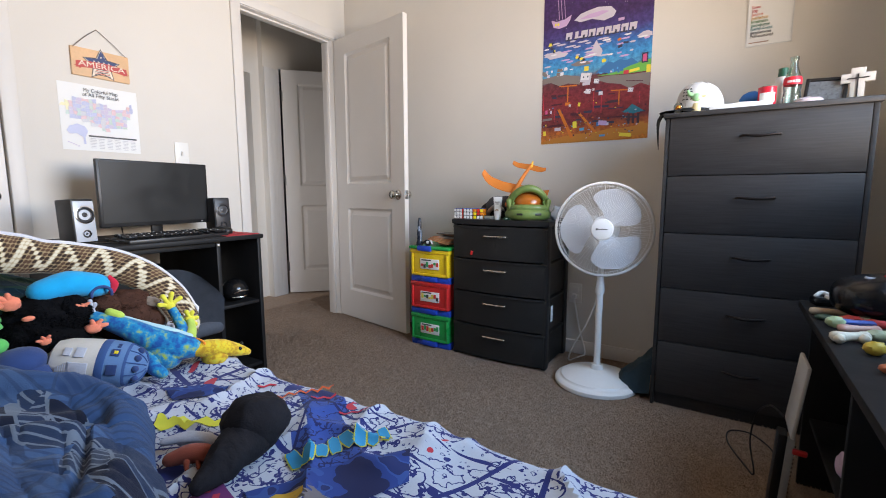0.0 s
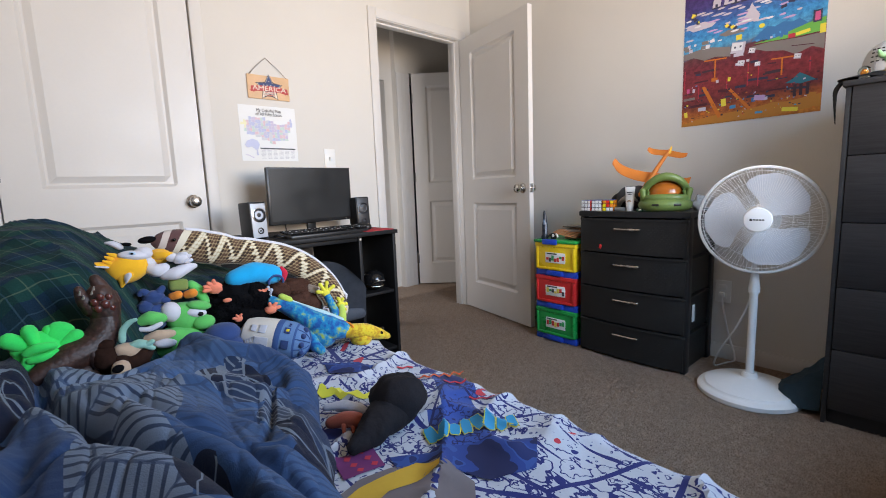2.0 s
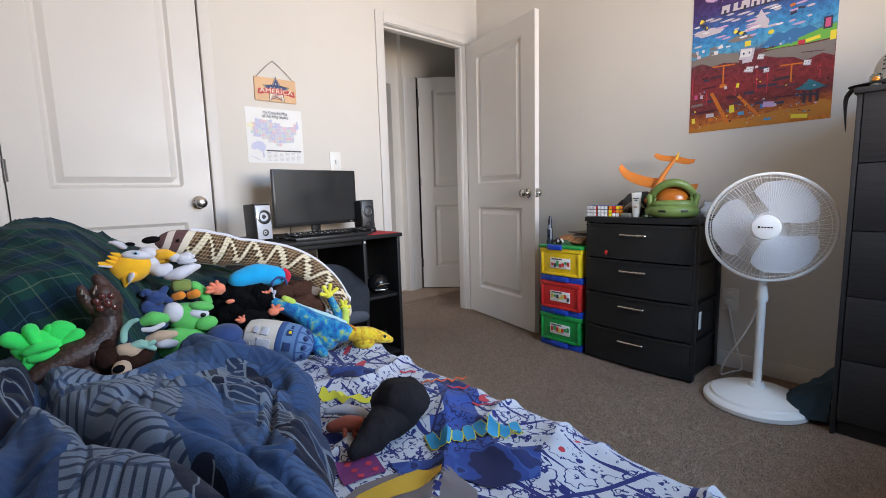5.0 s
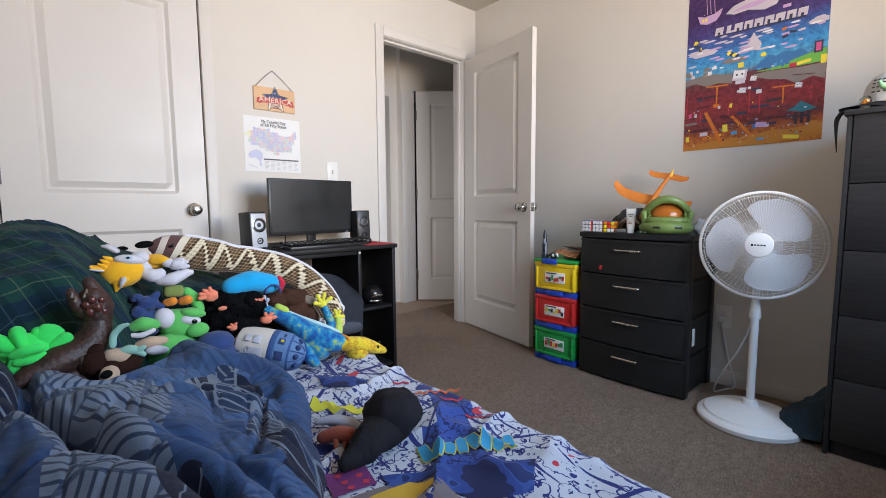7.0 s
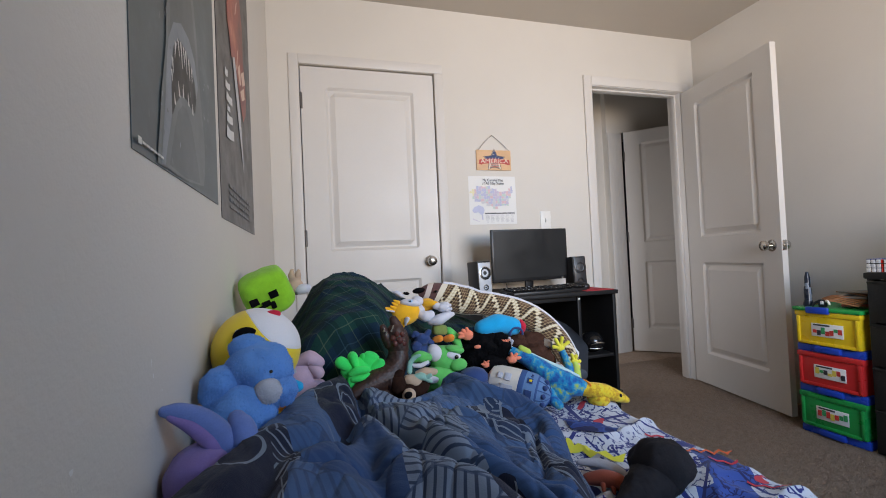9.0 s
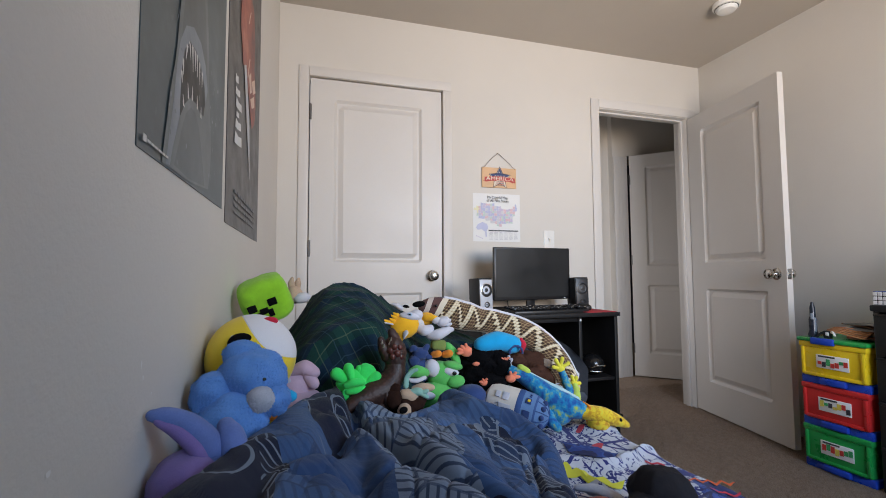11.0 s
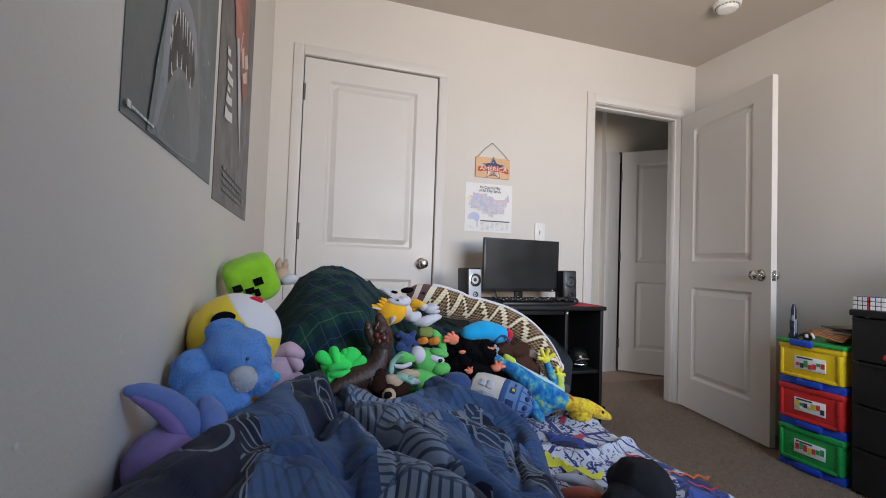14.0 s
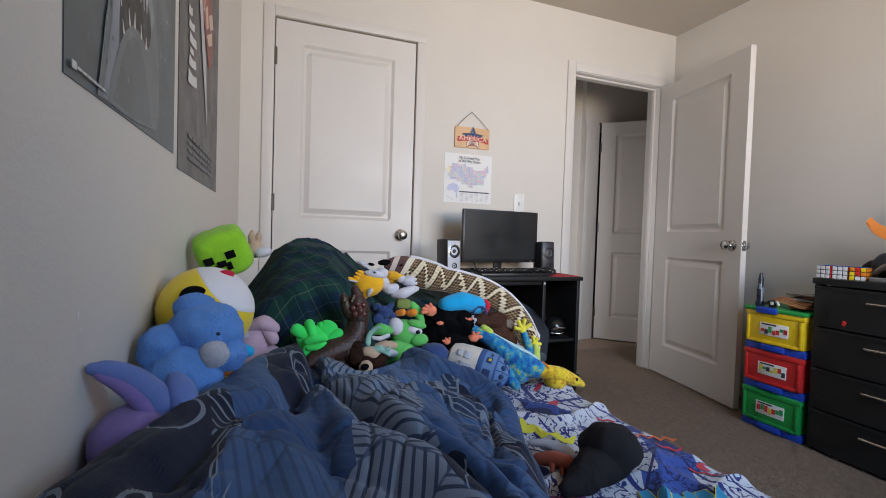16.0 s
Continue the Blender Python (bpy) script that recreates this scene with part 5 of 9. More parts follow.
# lime cube
bm = B()
turn = (22, 12, 10)
R = Euler([radians(a) for a in turn]).to_matrix()
c = Vector((1.350, -2.815, 0.878))
blob(bm, c, (0.056, 0.058, 0.056), turn, 0, 40, 0.05, 0.58)
for du, dv, w, h in ((-0.034, 0.002, 0.019, 0.017), (0.012, 0.004, 0.020, 0.017), (-0.011, -0.011, 0.019, 0.014), (-0.023, -0.021, 0.012, 0.018), (0.002, -0.020, 0.012, 0.018)):
    face = 0.056 * (1 - (abs(du) / 0.058) ** 3.45 - (abs(dv) / 0.056) ** 3.45) ** 0.29
    box(bm, c + R @ Vector((face - 0.0005, du, dv)), (0.008, w, h), 0.0008, 1, R @ Euler((0, -1.2 * dv / 0.056 * 0.35, -0.35 * du / 0.058)).to_matrix())
toy("plush_cube", "lime green cube-shaped plush with black square patches", bm, [LIME, BLK])


# yellow and white ball: the white field is bounded by a curved seam
def seamed(name, a, b, r_axis, u_axis, radius):
    """Plush of two colours parted by a curved seam; its centre is set once the ball stands."""
    m, nt, p = base(name)
    off = nt.nodes.new("ShaderNodeVectorMath")
    off.operation = "SUBTRACT"
    link(nt, coords(nt), off.inputs[0])

    def along_axis(axis):
        d = nt.nodes.new("ShaderNodeVectorMath")
        d.operation = "DOT_PRODUCT"
        link(nt, off.outputs[0], d.inputs[0])
        d.inputs[1].default_value = axis / radius
        return d.outputs["Value"]
    r_, u_ = along_axis(r_axis), along_axis(u_axis)
    curve = maths(nt, "SUBTRACT", maths(nt, "MULTIPLY", maths(nt, "EXPONENT", maths(nt, "MULTIPLY", maths(nt, "ADD", r_, 0.08), -2.6)), 0.72), 0.12)
    c_ = mixc(nt, maths(nt, "GREATER_THAN", u_, curve), a, b)
    c_ = mixc(nt, 0.25, c_, ramp(nt, noise_fac(nt, 400, 3, 0.6, coords(nt)), [(0.3, (0.3,) * 3), (0.7, (0.7,) * 3)]), "SOFT_LIGHT")
    link(nt, c_, p.inputs["Base Color"])
    p.inputs["Roughness"].default_value = 0.95
    p.inputs["Sheen Weight"].default_value = 0.2
    groove = maths(nt, "MINIMUM", maths(nt, "MULTIPLY", maths(nt, "ABSOLUTE", maths(nt, "SUBTRACT", u_, curve)), 14.0), 1.0)
    bump(nt, p, maths(nt, "ADD", groove, maths(nt, "MULTIPLY", noise_fac(nt, 600, 3, 0.6, coords(nt)), 0.3)), 0.5, 0.002)
    return m, off


bm = B()
bc, br = Vector((1.630, -2.811, 0.786)), 0.0775
fwd, rgt = Vector((0.98, 0.19, 0.10)).normalized(), Vector((-0.19, 0.98, 0.0)).normalized()
upw = fwd.cross(rgt)
BALL, ball_middle = seamed("yellow and white plush", (0.78, 0.58, 0.03), (0.74, 0.74, 0.78), rgt, upw, br)
blob(bm, bc, (br, br, br), (0, 0, 0), 0, 64, 0.012)


def on_ball(r_, u_, out=1.0):
    return bc + (rgt * r_ + upw * u_ + fwd * math.sqrt(max(0.0, 1 - r_ * r_ - u_ * u_))) * br * out


M = Matrix((fwd, rgt, upw)).transposed().to_euler()
deg = [math.degrees(a) for a in M]
blob(bm, on_ball(-0.30, 0.38, 0.97), (0.0065, 0.021, 0.017), deg, 2, 24)
blob(bm, on_ball(-0.42, 0.46, 1.045), (0.002, 0.0055, 0.0055), deg, 1, 14)
blob(bm, on_ball(0.36, 0.84, 0.97), (0.006, 0.014, 0.008), deg, 3, 14)
ball = toy("plush_ball", "large round yellow and white plush ball", bm, [BALL, PWHITE, BLK, PRED])
ball_middle.inputs[1].default_value = bc - ball.location

# blue furry bear: brow tuft, head, round ear, muzzle, hunched body
bm = B()
for c, r, n in (((1.757, -2.795, 0.775), (0.044, 0.050, 0.046), 3400), ((1.748, -2.812, 0.812), (0.022, 0.028, 0.020), 1500), ((1.772, -2.846, 0.757), (0.030, 0.033, 0.034), 2200),
                ((1.785, -2.820, 0.712), (0.044, 0.050, 0.052), 3200), ((1.795, -2.812, 0.662), (0.046, 0.050, 0.05), 2400), ((1.772, -2.768, 0.745), (0.028, 0.030, 0.026), 1500)):
    fur(bm, blob(bm, c, r, (0, 0, 0), 0, 40, 0.12), 0.0042, n * 2, int(c[2] * 1000), 0, 0.0009)
fur(bm, blob(bm, (1.800, -2.779, 0.752), (0.015, 0.020, 0.019), (0, 0, 0), 1, 18, 0.08), 0.003, 800, 4, 1, 0.001)
blob(bm, (1.797, -2.774, 0.780), (0.0026, 0.0026, 0.0026), mi=2, seg=8)
toy("plush_bear", "shaggy sky-blue plush bear leaning on the wall", bm, [PBLUE, PGREY, BEAD])

# periwinkle rabbit with long lined ears
bm = B()
limb(bm, [(1.930, -2.880, 0.776), (1.926, -2.868, 0.772), (1.920, -2.848, 0.759), (1.914, -2.830, 0.738), (1.908, -2.820, 0.715)], [0.0070, 0.0115, 0.0150, 0.0170, 0.0160], 0, 20, 6, 1.0)
limb(bm, [(1.934, -2.873, 0.769), (1.932, -2.853, 0.755), (1.928, -2.836, 0.734), (1.922, -2.826, 0.714)], [0.0050, 0.0090, 0.0100, 0.0080], 1, 14, 6, 0.9)
limb(bm, [(1.897, -2.808, 0.746), (1.902, -2.803, 0.738), (1.908, -2.798, 0.722), (1.908, -2.806, 0.700)], [0.0120, 0.0160, 0.0170, 0.0150], 0, 20, 6, 0.9)
blob(bm, (1.905, -2.824, 0.700), (0.030, 0.034, 0.026), mi=0, seg=26, lump=0.08)
blob(bm, (1.925, -2.845, 0.692), (0.046, 0.040, 0.038), (0, 0, 20), 1, 30, 0.08)
blob(bm, (1.935, -2.852, 0.64), (0.052, 0.036, 0.04), mi=1, seg=24, lump=0.1)
toy("plush_rabbit", "periwinkle and purple long-eared plush rabbit", bm, [PBLUE2, PPURPLE])

# pink toy, small tan toy, orange-faced toy
bm = B()
blob(bm, (1.540, -2.736, 0.708), (0.034, 0.040, 0.034), (0, 0, 20), 0, 24, 0.10)
limb(bm, [(1.552, -2.742, 0.740), (1.555, -2.720, 0.746), (1.557, -2.704, 0.738)], [0.013, 0.020, 0.016], 0, 18, 5, 0.8)
limb(bm, [(1.556, -2.712, 0.728), (1.566, -2.702, 0.716)], [0.014, 0.012], 0, 16, 5)
blob(bm, (1.550, -2.729, 0.673), (0.05, 0.05, 0.03), (0, 0, 0), 0, 18, 0.1)
box(bm, (1.570, -2.757, 0.726), (0.003, 0.022, 0.012), 0.001, 1, Euler((0.25, 0, 0)).to_matrix())
toy("plush_pig", "dusty pink plush toy with a small tag", bm, [PPINK, PGREY])
bm = B()
blob(bm, (1.270, -2.752, 0.884), (0.024, 0.022, 0.024), mi=0, seg=24, lump=0.08)
limb(bm, [(1.272, -2.757, 0.900), (1.274, -2.759, 0.914), (1.272, -2.757, 0.926)], [0.008, 0.009, 0.005], 0, 12, 5, 0.6)
limb(bm, [(1.266, -2.744, 0.900), (1.268, -2.743, 0.914), (1.266, -2.741, 0.924)], [0.008, 0.009, 0.005], 0, 12, 5, 0.6)
blob(bm, (1.284, -2.732, 0.876), (0.016, 0.022, 0.014), (12, 0, 0), 1, 20, 0.08)
blob(bm, (1.292, -2.762, 0.886), (0.003, 0.003, 0.003), mi=2, seg=8)
toy("plush_animal", "small tan and white plush animal behind the blanket", bm, [PTAN, PWHITE, BEAD])
bm = B()
blob(bm, (1.700, -2.790, 0.686), (0.034, 0.032, 0.034), mi=0, seg=24, lump=0.06)
blob(bm, (1.722, -2.778, 0.688), (0.014, 0.026, 0.017), (24, 0, 0), 1, 22, 0.05)
blob(bm, (1.733, -2.772, 0.688), (0.007, 0.013, 0.010), (24, 0, 0), 3, 18)
blob(bm, (1.739, -2.771, 0.687), (0.003, 0.004, 0.004), mi=2, seg=10)
blob(bm, (1.690, -2.768, 0.712), (0.016, 0.024, 0.013), (18, 0, 0), 0, 18, 0.08)
blob(bm, (1.672, -2.750, 0.722), (0.014, 0.020, 0.012), (-10, 0, 0), 4, 18, 0.05)
blob(bm, (1.700, -2.780, 0.632), (0.045, 0.045, 0.045), mi=0, lump=0.1)
toy("plush_penguin", "small grey, orange and blue plush toy", bm, [PGREY, PORANGE, BEAD, PYEL, PCYAN])

# neon green fleece toy: a flat body with broad blunt lobes round it
bm = B()
cf = Vector((1.585, -2.622, 0.716))
blob(bm, cf, (0.018, 0.036, 0.028), (0, -20, 0), 0, 24, 0.12)


def flipper(*pts, r=0.010, wide=1.6):
    limb(bm, [Vector((1.585 + o, y, z)) for y, z, o in pts], [r, r, r * 1.05, r * 0.95][:len(pts)], 0, 18, 6, wide)


flipper((-2.628, 0.716, 0.0), (-2.646, 0.729, 0.004), (-2.659, 0.738, 0.006), r=0.0105, wide=1.15)
flipper((-2.626, 0.718, 0.0), (-2.631, 0.734, 0.002), (-2.634, 0.746, 0.0), wide=1.75)
flipper((-2.614, 0.718, -0.004), (-2.612, 0.732, -0.006), (-2.611, 0.741, -0.008), r=0.008, wide=1.5)
flipper((-2.608, 0.714, 0.0), (-2.600, 0.730, 0.0), (-2.594, 0.741, -0.003), wide=1.7)
flipper((-2.602, 0.708, 0.004), (-2.588, 0.720, 0.006), (-2.578, 0.727, 0.006), r=0.0095, wide=1.1)
flipper((-2.626, 0.712, 0.006), (-2.632, 0.699, 0.010), (-2.634, 0.688, 0.008), wide=1.8)
flipper((-2.612, 0.708, 0.006), (-2.613, 0.695, 0.008), (-2.615, 0.684, 0.006), wide=1.5)
limb(bm, [(1.606, -2.640, 0.716), (1.610, -2.626, 0.722), (1.610, -2.608, 0.722)], [0.006, 0.008, 0.006], 0, 14, 5)
limb(bm, [(1.607, -2.636, 0.704), (1.611, -2.620, 0.706), (1.607, -2.606, 0.710)], [0.006, 0.007, 0.005], 0, 14, 5)
blob(bm, cf + Vector((-0.01, -0.004, -0.05)), (0.03, 0.04, 0.035), mi=0, lump=0.1)
toy("plush_frog", "neon green fleece toy with broad blunt lobes", bm, [NEON])


# brown glossy reptile: scaly tail and belly, raised neck, jaws agape to the ceiling
def scaly(name, dark, light):
    m, nt, p = base(name)
    v = coords(nt)
    vo = node(nt, "ShaderNodeTexVoronoi", Scale=150.0)
    link(nt, v, vo.inputs["Vector"])
    big = noise_fac(nt, 22, 3, 0.6, v)
    c_ = ramp(nt, vo.outputs["Distance"], [(0.15, light), (0.6, dark)])
    link(nt, mixc(nt, ramp(nt, big, [(0.35, (0, 0, 0)), (0.7, (0.7,) * 3)]), c_, tuple(x * 1.5 for x in light)), p.inputs["Base Color"])
    link(nt, ramp(nt, big, [(0.3, (0.42,) * 3), (0.7, (0.62,) * 3)]), p.inputs["Roughness"])
    bump(nt, p, maths(nt, "SUBTRACT", 1.0, vo.outputs["Distance"]), 0.35, 0.0025)
    return m


bm = B()
limb(bm, [(1.625, -2.650, 0.668), (1.612, -2.622, 0.682), (1.598, -2.590, 0.692), (1.584, -2.560, 0.700), (1.574, -2.540, 0.722), (1.568, -2.534, 0.748)], [0.009, 0.018, 0.026, 0.029, 0.024, 0.021], 0, 24, 7)
# skull: heavy upper jaw, slimmer lower jaw, the tongue and gums between them
limb(bm, [(1.568, -2.534, 0.744), (1.566, -2.536, 0.766), (1.566, -2.538, 0.784)], [0.022, 0.025, 0.021], 0, 22, 6)
limb(bm, [(1.566, -2.530, 0.772), (1.564, -2.536, 0.796), (1.564, -2.542, 0.812)], [0.016, 0.013, 0.009], 0, 18, 6)
limb(bm, [(1.570, -2.552, 0.762), (1.570, -2.562, 0.782), (1.570, -2.566, 0.798)], [0.014, 0.011, 0.007], 0, 18, 6)
limb(bm, [(1.566, -2.522, 0.768), (1.566, -2.521, 0.782)], [0.013, 0.008], 0, 16, 5)
for y, z, r in ((-2.548, 0.776, 0.0065), (-2.540, 0.784, 0.006), (-2.534, 0.770, 0.0075), (-2.544, 0.764, 0.0065), (-2.528, 0.782, 0.0055), (-2.526, 0.762, 0.0060)):
    blob(bm, (1.5885 - 0.3 * abs(y + 2.538), y, z), (r * 0.8, r, r * 1.1), (20, 0, 0), 1, 14, 0.15)
for y, z in ((-2.566, 0.792), (-2.562, 0.784), (-2.550, 0.790), (-2.547, 0.797)):
    limb(bm, [(1.580, y, z), (1.585, y + 0.001, z + 0.006)], [0.0022, 0.0008], 2, 8, 3)
limb(bm, [(1.598, -2.566, 0.706), (1.608, -2.560, 0.690), (1.612, -2.556, 0.674)], [0.010, 0.011, 0.008], 0, 14, 5)
blob(bm, (1.595, -2.580, 0.664), (0.022, 0.032, 0.022), mi=0, seg=24, lump=0.1)
toy("plush_reptile", "glossy dark brown reptile toy with jaws agape", bm, [scaly("brown scaly hide", (0.016, 0.007, 0.005), (0.048, 0.019, 0.013)), surf("red-brown gums", (0.095, 0.026, 0.020), 0.22, 0.2, 40, 200, 0.2, 0.001), surf("ivory teeth", (0.42, 0.36, 0.30), 0.3, 0.1)])

# small dark dog with a tan muzzle, and the mint floppy paw behind it
bm = B()
blob(bm, (1.606, -2.546, 0.682), (0.022, 0.020, 0.022), mi=0, seg=24, lump=0.12)
blob(bm, (1.604, -2.544, 0.702), (0.012, 0.014, 0.011), (15, 0, 0), 0, 18, 0.1)
blob(bm, (1.632, -2.528, 0.665), (0.018, 0.014, 0.014), (0, 0, -20), 1, 24, 0.06)
blob(bm, (1.616, -2.523, 0.672), (0.013, 0.014, 0.014), (0, 0, 0), 0, 22, 0.1)
blob(bm, (1.648, -2.533, 0.671), (0.005, 0.0085, 0.0068), (10, 0, 0), 2, 18)
blob(bm, (1.622, -2.545, 0.690), (0.0028, 0.003, 0.003), mi=4, seg=10)
blob(bm, (1.605, -2.514, 0.686), (0.018, 0.022, 0.013), (-15, 0, 0), 1, 20, 0.1)
limb(bm, [(1.604, -2.519, 0.706), (1.600, -2.516, 0.722), (1.602, -2.506, 0.734), (1.606, -2.497, 0.738)], [0.0055, 0.0055, 0.0050, 0.0035], 3, 12, 5, 0.7)
limb(bm, [(1.606, -2.508, 0.692), (1.608, -2.496, 0.694), (1.610, -2.484, 0.690)], [0.009, 0.0105, 0.008], 3, 14, 5, 0.8)
for z in (0.696, 0.684):
    limb(bm, [(1.612, -2.488, 0.690), (1.616, -2.478, z)], [0.0055, 0.0045], 3, 10, 4)
limb(bm, [(1.618, -2.510, 0.668), (1.610, -2.494, 0.672), (1.600, -2.484, 0.676)], [0.012, 0.014, 0.010], 0, 14, 5)
blob(bm, (1.595, -2.515, 0.650), (0.026, 0.034, 0.03), mi=0, lump=0.1)
toy("plush_dog", "small dark brown and tan plush dog with mint trim", bm, [PBROWN, PTAN, BLK, PTEAL, BEAD])

# golden fox lying on its back, head towards the blanket
bm = B()
blob(bm, (1.372, -2.476, 0.802), (0.030, 0.041, 0.033), (14, 0, 0), 0, 30, 0.05)
limb(bm, [(1.375, -2.505, 0.810), (1.382, -2.528, 0.816), (1.388, -2.549, 0.819)], [0.014, 0.010, 0.003], 0, 16, 5, 0.6)
limb(bm, [(1.396, -2.514, 0.811), (1.397, -2.528, 0.814), (1.397, -2.538, 0.817)], [0.0065, 0.005, 0.002], 1, 12, 4, 0.4)
limb(bm, [(1.392, -2.482, 0.788), (1.398, -2.487, 0.779), (1.402, -2.491, 0.769)], [0.017, 0.012, 0.004], 0, 16, 5, 0.6)
limb(bm, [(1.410, -2.480, 0.788), (1.412, -2.483, 0.782), (1.412, -2.485, 0.775)], [0.009, 0.006, 0.002], 1, 12, 4, 0.4)
for dy, dz in ((0.0, 0.0), (0.004, 0.008), (0.009, 0.014)):
    limb(bm, [(1.386, -2.506 + dy, 0.818 + dz), (1.390, -2.516 + dy, 0.824 + dz)], [0.006, 0.002], 0, 10, 3)
blob(bm, (1.384, -2.464, 0.828), (0.016, 0.028, 0.011), (-8, 0, 0), 1, 22, 0.05)
blob(bm, (1.398, -2.466, 0.834), (0.0035, 0.0065, 0.0042), (-10, 0, 0), 3, 16)
blob(bm, (1.4010, -2.467, 0.834), (0.0014, 0.0028, 0.0022), mi=2, seg=10)
blob(bm, (1.375, -2.444, 0.830), (0.017, 0.018, 0.014), (0, 0, 0), 1, 20, 0.06)
limb(bm, [(1.372, -2.486, 0.850), (1.370, -2.496, 0.856), (1.368, -2.504, 0.858)], [0.010, 0.009, 0.005], 1, 14, 4, 0.7)
blob(bm, (1.380, -2.472, 0.853), (0.006, 0.009, 0.004), (-10, 0, 0), 2, 14)
blob(bm, (1.345, -2.430, 0.856), (0.010, 0.018, 0.008), (6, 0, 0), 2, 18)
blob(bm, (1.365, -2.436, 0.806), (0.018, 0.016, 0.020), mi=1, seg=20, lump=0.15)
blob(bm, (1.360, -2.414, 0.818), (0.020, 0.024, 0.017), mi=0, seg=20, lump=0.08)
limb(bm, [(1.376, -2.418, 0.822), (1.385, -2.404, 0.822), (1.388, -2.392, 0.818)], [0.010, 0.009, 0.008], 0, 14, 5)
limb(bm, [(1.388, -2.396, 0.816), (1.390, -2.390, 0.815)], [0.010, 0.010], 1, 14, 3)
blob(bm, (1.392, -2.376, 0.812), (0.014, 0.018, 0.013), (10, 0, 0), 1, 20, 0.1)
for y, z in ((-2.372, 0.822), (-2.364, 0.816), (-2.362, 0.806)):
    limb(bm, [(1.398, y - 0.006, z - 0.003), (1.400, y + 0.004, z)], [0.0050, 0.0042], 1, 10, 3)
limb(bm, [(1.375, -2.436, 0.796), (1.384, -2.424, 0.790), (1.386, -2.410, 0.794)], [0.013, 0.015, 0.011], 1, 16, 5)
limb(bm, [(1.385, -2.408, 0.776), (1.392, -2.390, 0.779), (1.388, -2.366, 0.788), (1.380, -2.350, 0.789)], [0.013, 0.017, 0.014, 0.008], 1, 18, 5, 0.85)
toy("plush_fox", "golden yellow and white plush fox lying on its back", bm, [PFOX, PWHITE, BLK, PPALE])


# patterned snake draped over the pile
def snake_cloth():
    m, nt, p = base("snake print plush")
    uv = coords(nt, "UV")
    sx = nt.nodes.new("ShaderNodeSeparateXYZ")
    link(nt, uv, sx.inputs[0])
    u, v = sx.outputs[0], sx.outputs[1]          # u along in metres, v round 0..1
    vv = maths(nt, "PINGPONG", v, 0.5)
    # the print is made of small rounded scales; each takes one colour
    rows = maths(nt, "MULTIPLY", v, 24.0)
    grid = nt.nodes.new("ShaderNodeCombineXYZ")
    link(nt, maths(nt, "ADD", maths(nt, "MULTIPLY", u, 118.0), maths(nt, "MULTIPLY", rows, 0.5)), grid.inputs[0])
    link(nt, rows, grid.inputs[1])
    scales = node(nt, "ShaderNodeTexVoronoi", Scale=1.0, Randomness=0.16)
    link(nt, grid.outputs[0], scales.inputs["Vector"])
    mid = nt.nodes.new("ShaderNodeSeparateXYZ")
    link(nt, scales.outputs["Position"], mid.inputs[0])
    qu = maths(nt, "MULTIPLY", maths(nt, "SUBTRACT", mid.outputs[0], maths(nt, "MULTIPLY", mid.outputs[1], 0.5)), 1 / 118)
    qv = maths(nt, "PINGPONG", maths(nt, "MULTIPLY", mid.outputs[1], 1 / 24), 0.5)
    zig = maths(nt, "PINGPONG", maths(nt, "MULTIPLY", qu, 15.0), 0.5)
    d = maths(nt, "ABSOLUTE", maths(nt, "SUBTRACT", maths(nt, "ADD", maths(nt, "MULTIPLY", zig, 0.66), 0.07), qv))
    zz = maths(nt, "LESS_THAN", d, 0.056)
    inner = maths(nt, "GREATER_THAN", d, 0.15)
    rim_dark = ramp(nt, scales.outputs["Distance"], [(0.38, (1, 1, 1)), (0.54, (0, 0, 0))])
    spot = mixc(nt, inner, (0.032, 0.015, 0.009), (0.085, 0.040, 0.020))
    c_ = mixc(nt, rim_dark, (0.30, 0.215, 0.115), spot)
    c_ = mixc(nt, zz, c_, mixc(nt, rim_dark, (0.46, 0.37, 0.23), (0.66, 0.60, 0.45)))
    c_ = mixc(nt, maths(nt, "GREATER_THAN", vv, 0.44), c_, (0.74, 0.70, 0.60))
    c_ = mixc(nt, maths(nt, "LESS_THAN", vv, 0.040), c_, (0.72, 0.68, 0.58))
    slant = maths(nt, "ADD", u, maths(nt, "MULTIPLY", vv, 0.07))
    head = maths(nt, "LESS_THAN", slant, 0.100)
    collar = maths(nt, "MULTIPLY", maths(nt, "GREATER_THAN", slant, 0.088), maths(nt, "LESS_THAN", slant, 0.106))
    hc = mixc(nt, maths(nt, "LESS_THAN", maths(nt, "ABSOLUTE", maths(nt, "SUBTRACT", slant, 0.052)), 0.010), (0.100, 0.046, 0.044), (0.60, 0.52, 0.46))
    c_ = mixc(nt, head, c_, hc)
    c_ = mixc(nt, collar, c_, (0.66, 0.60, 0.48))
    link(nt, c_, p.inputs["Base Color"])
    p.inputs["Roughness"].default_value = 0.95
    p.inputs["Sheen Weight"].default_value = 0.15
    bump(nt, p, noise_fac(nt, 500, 3, 0.6), 0.35, 0.0015)
    return m


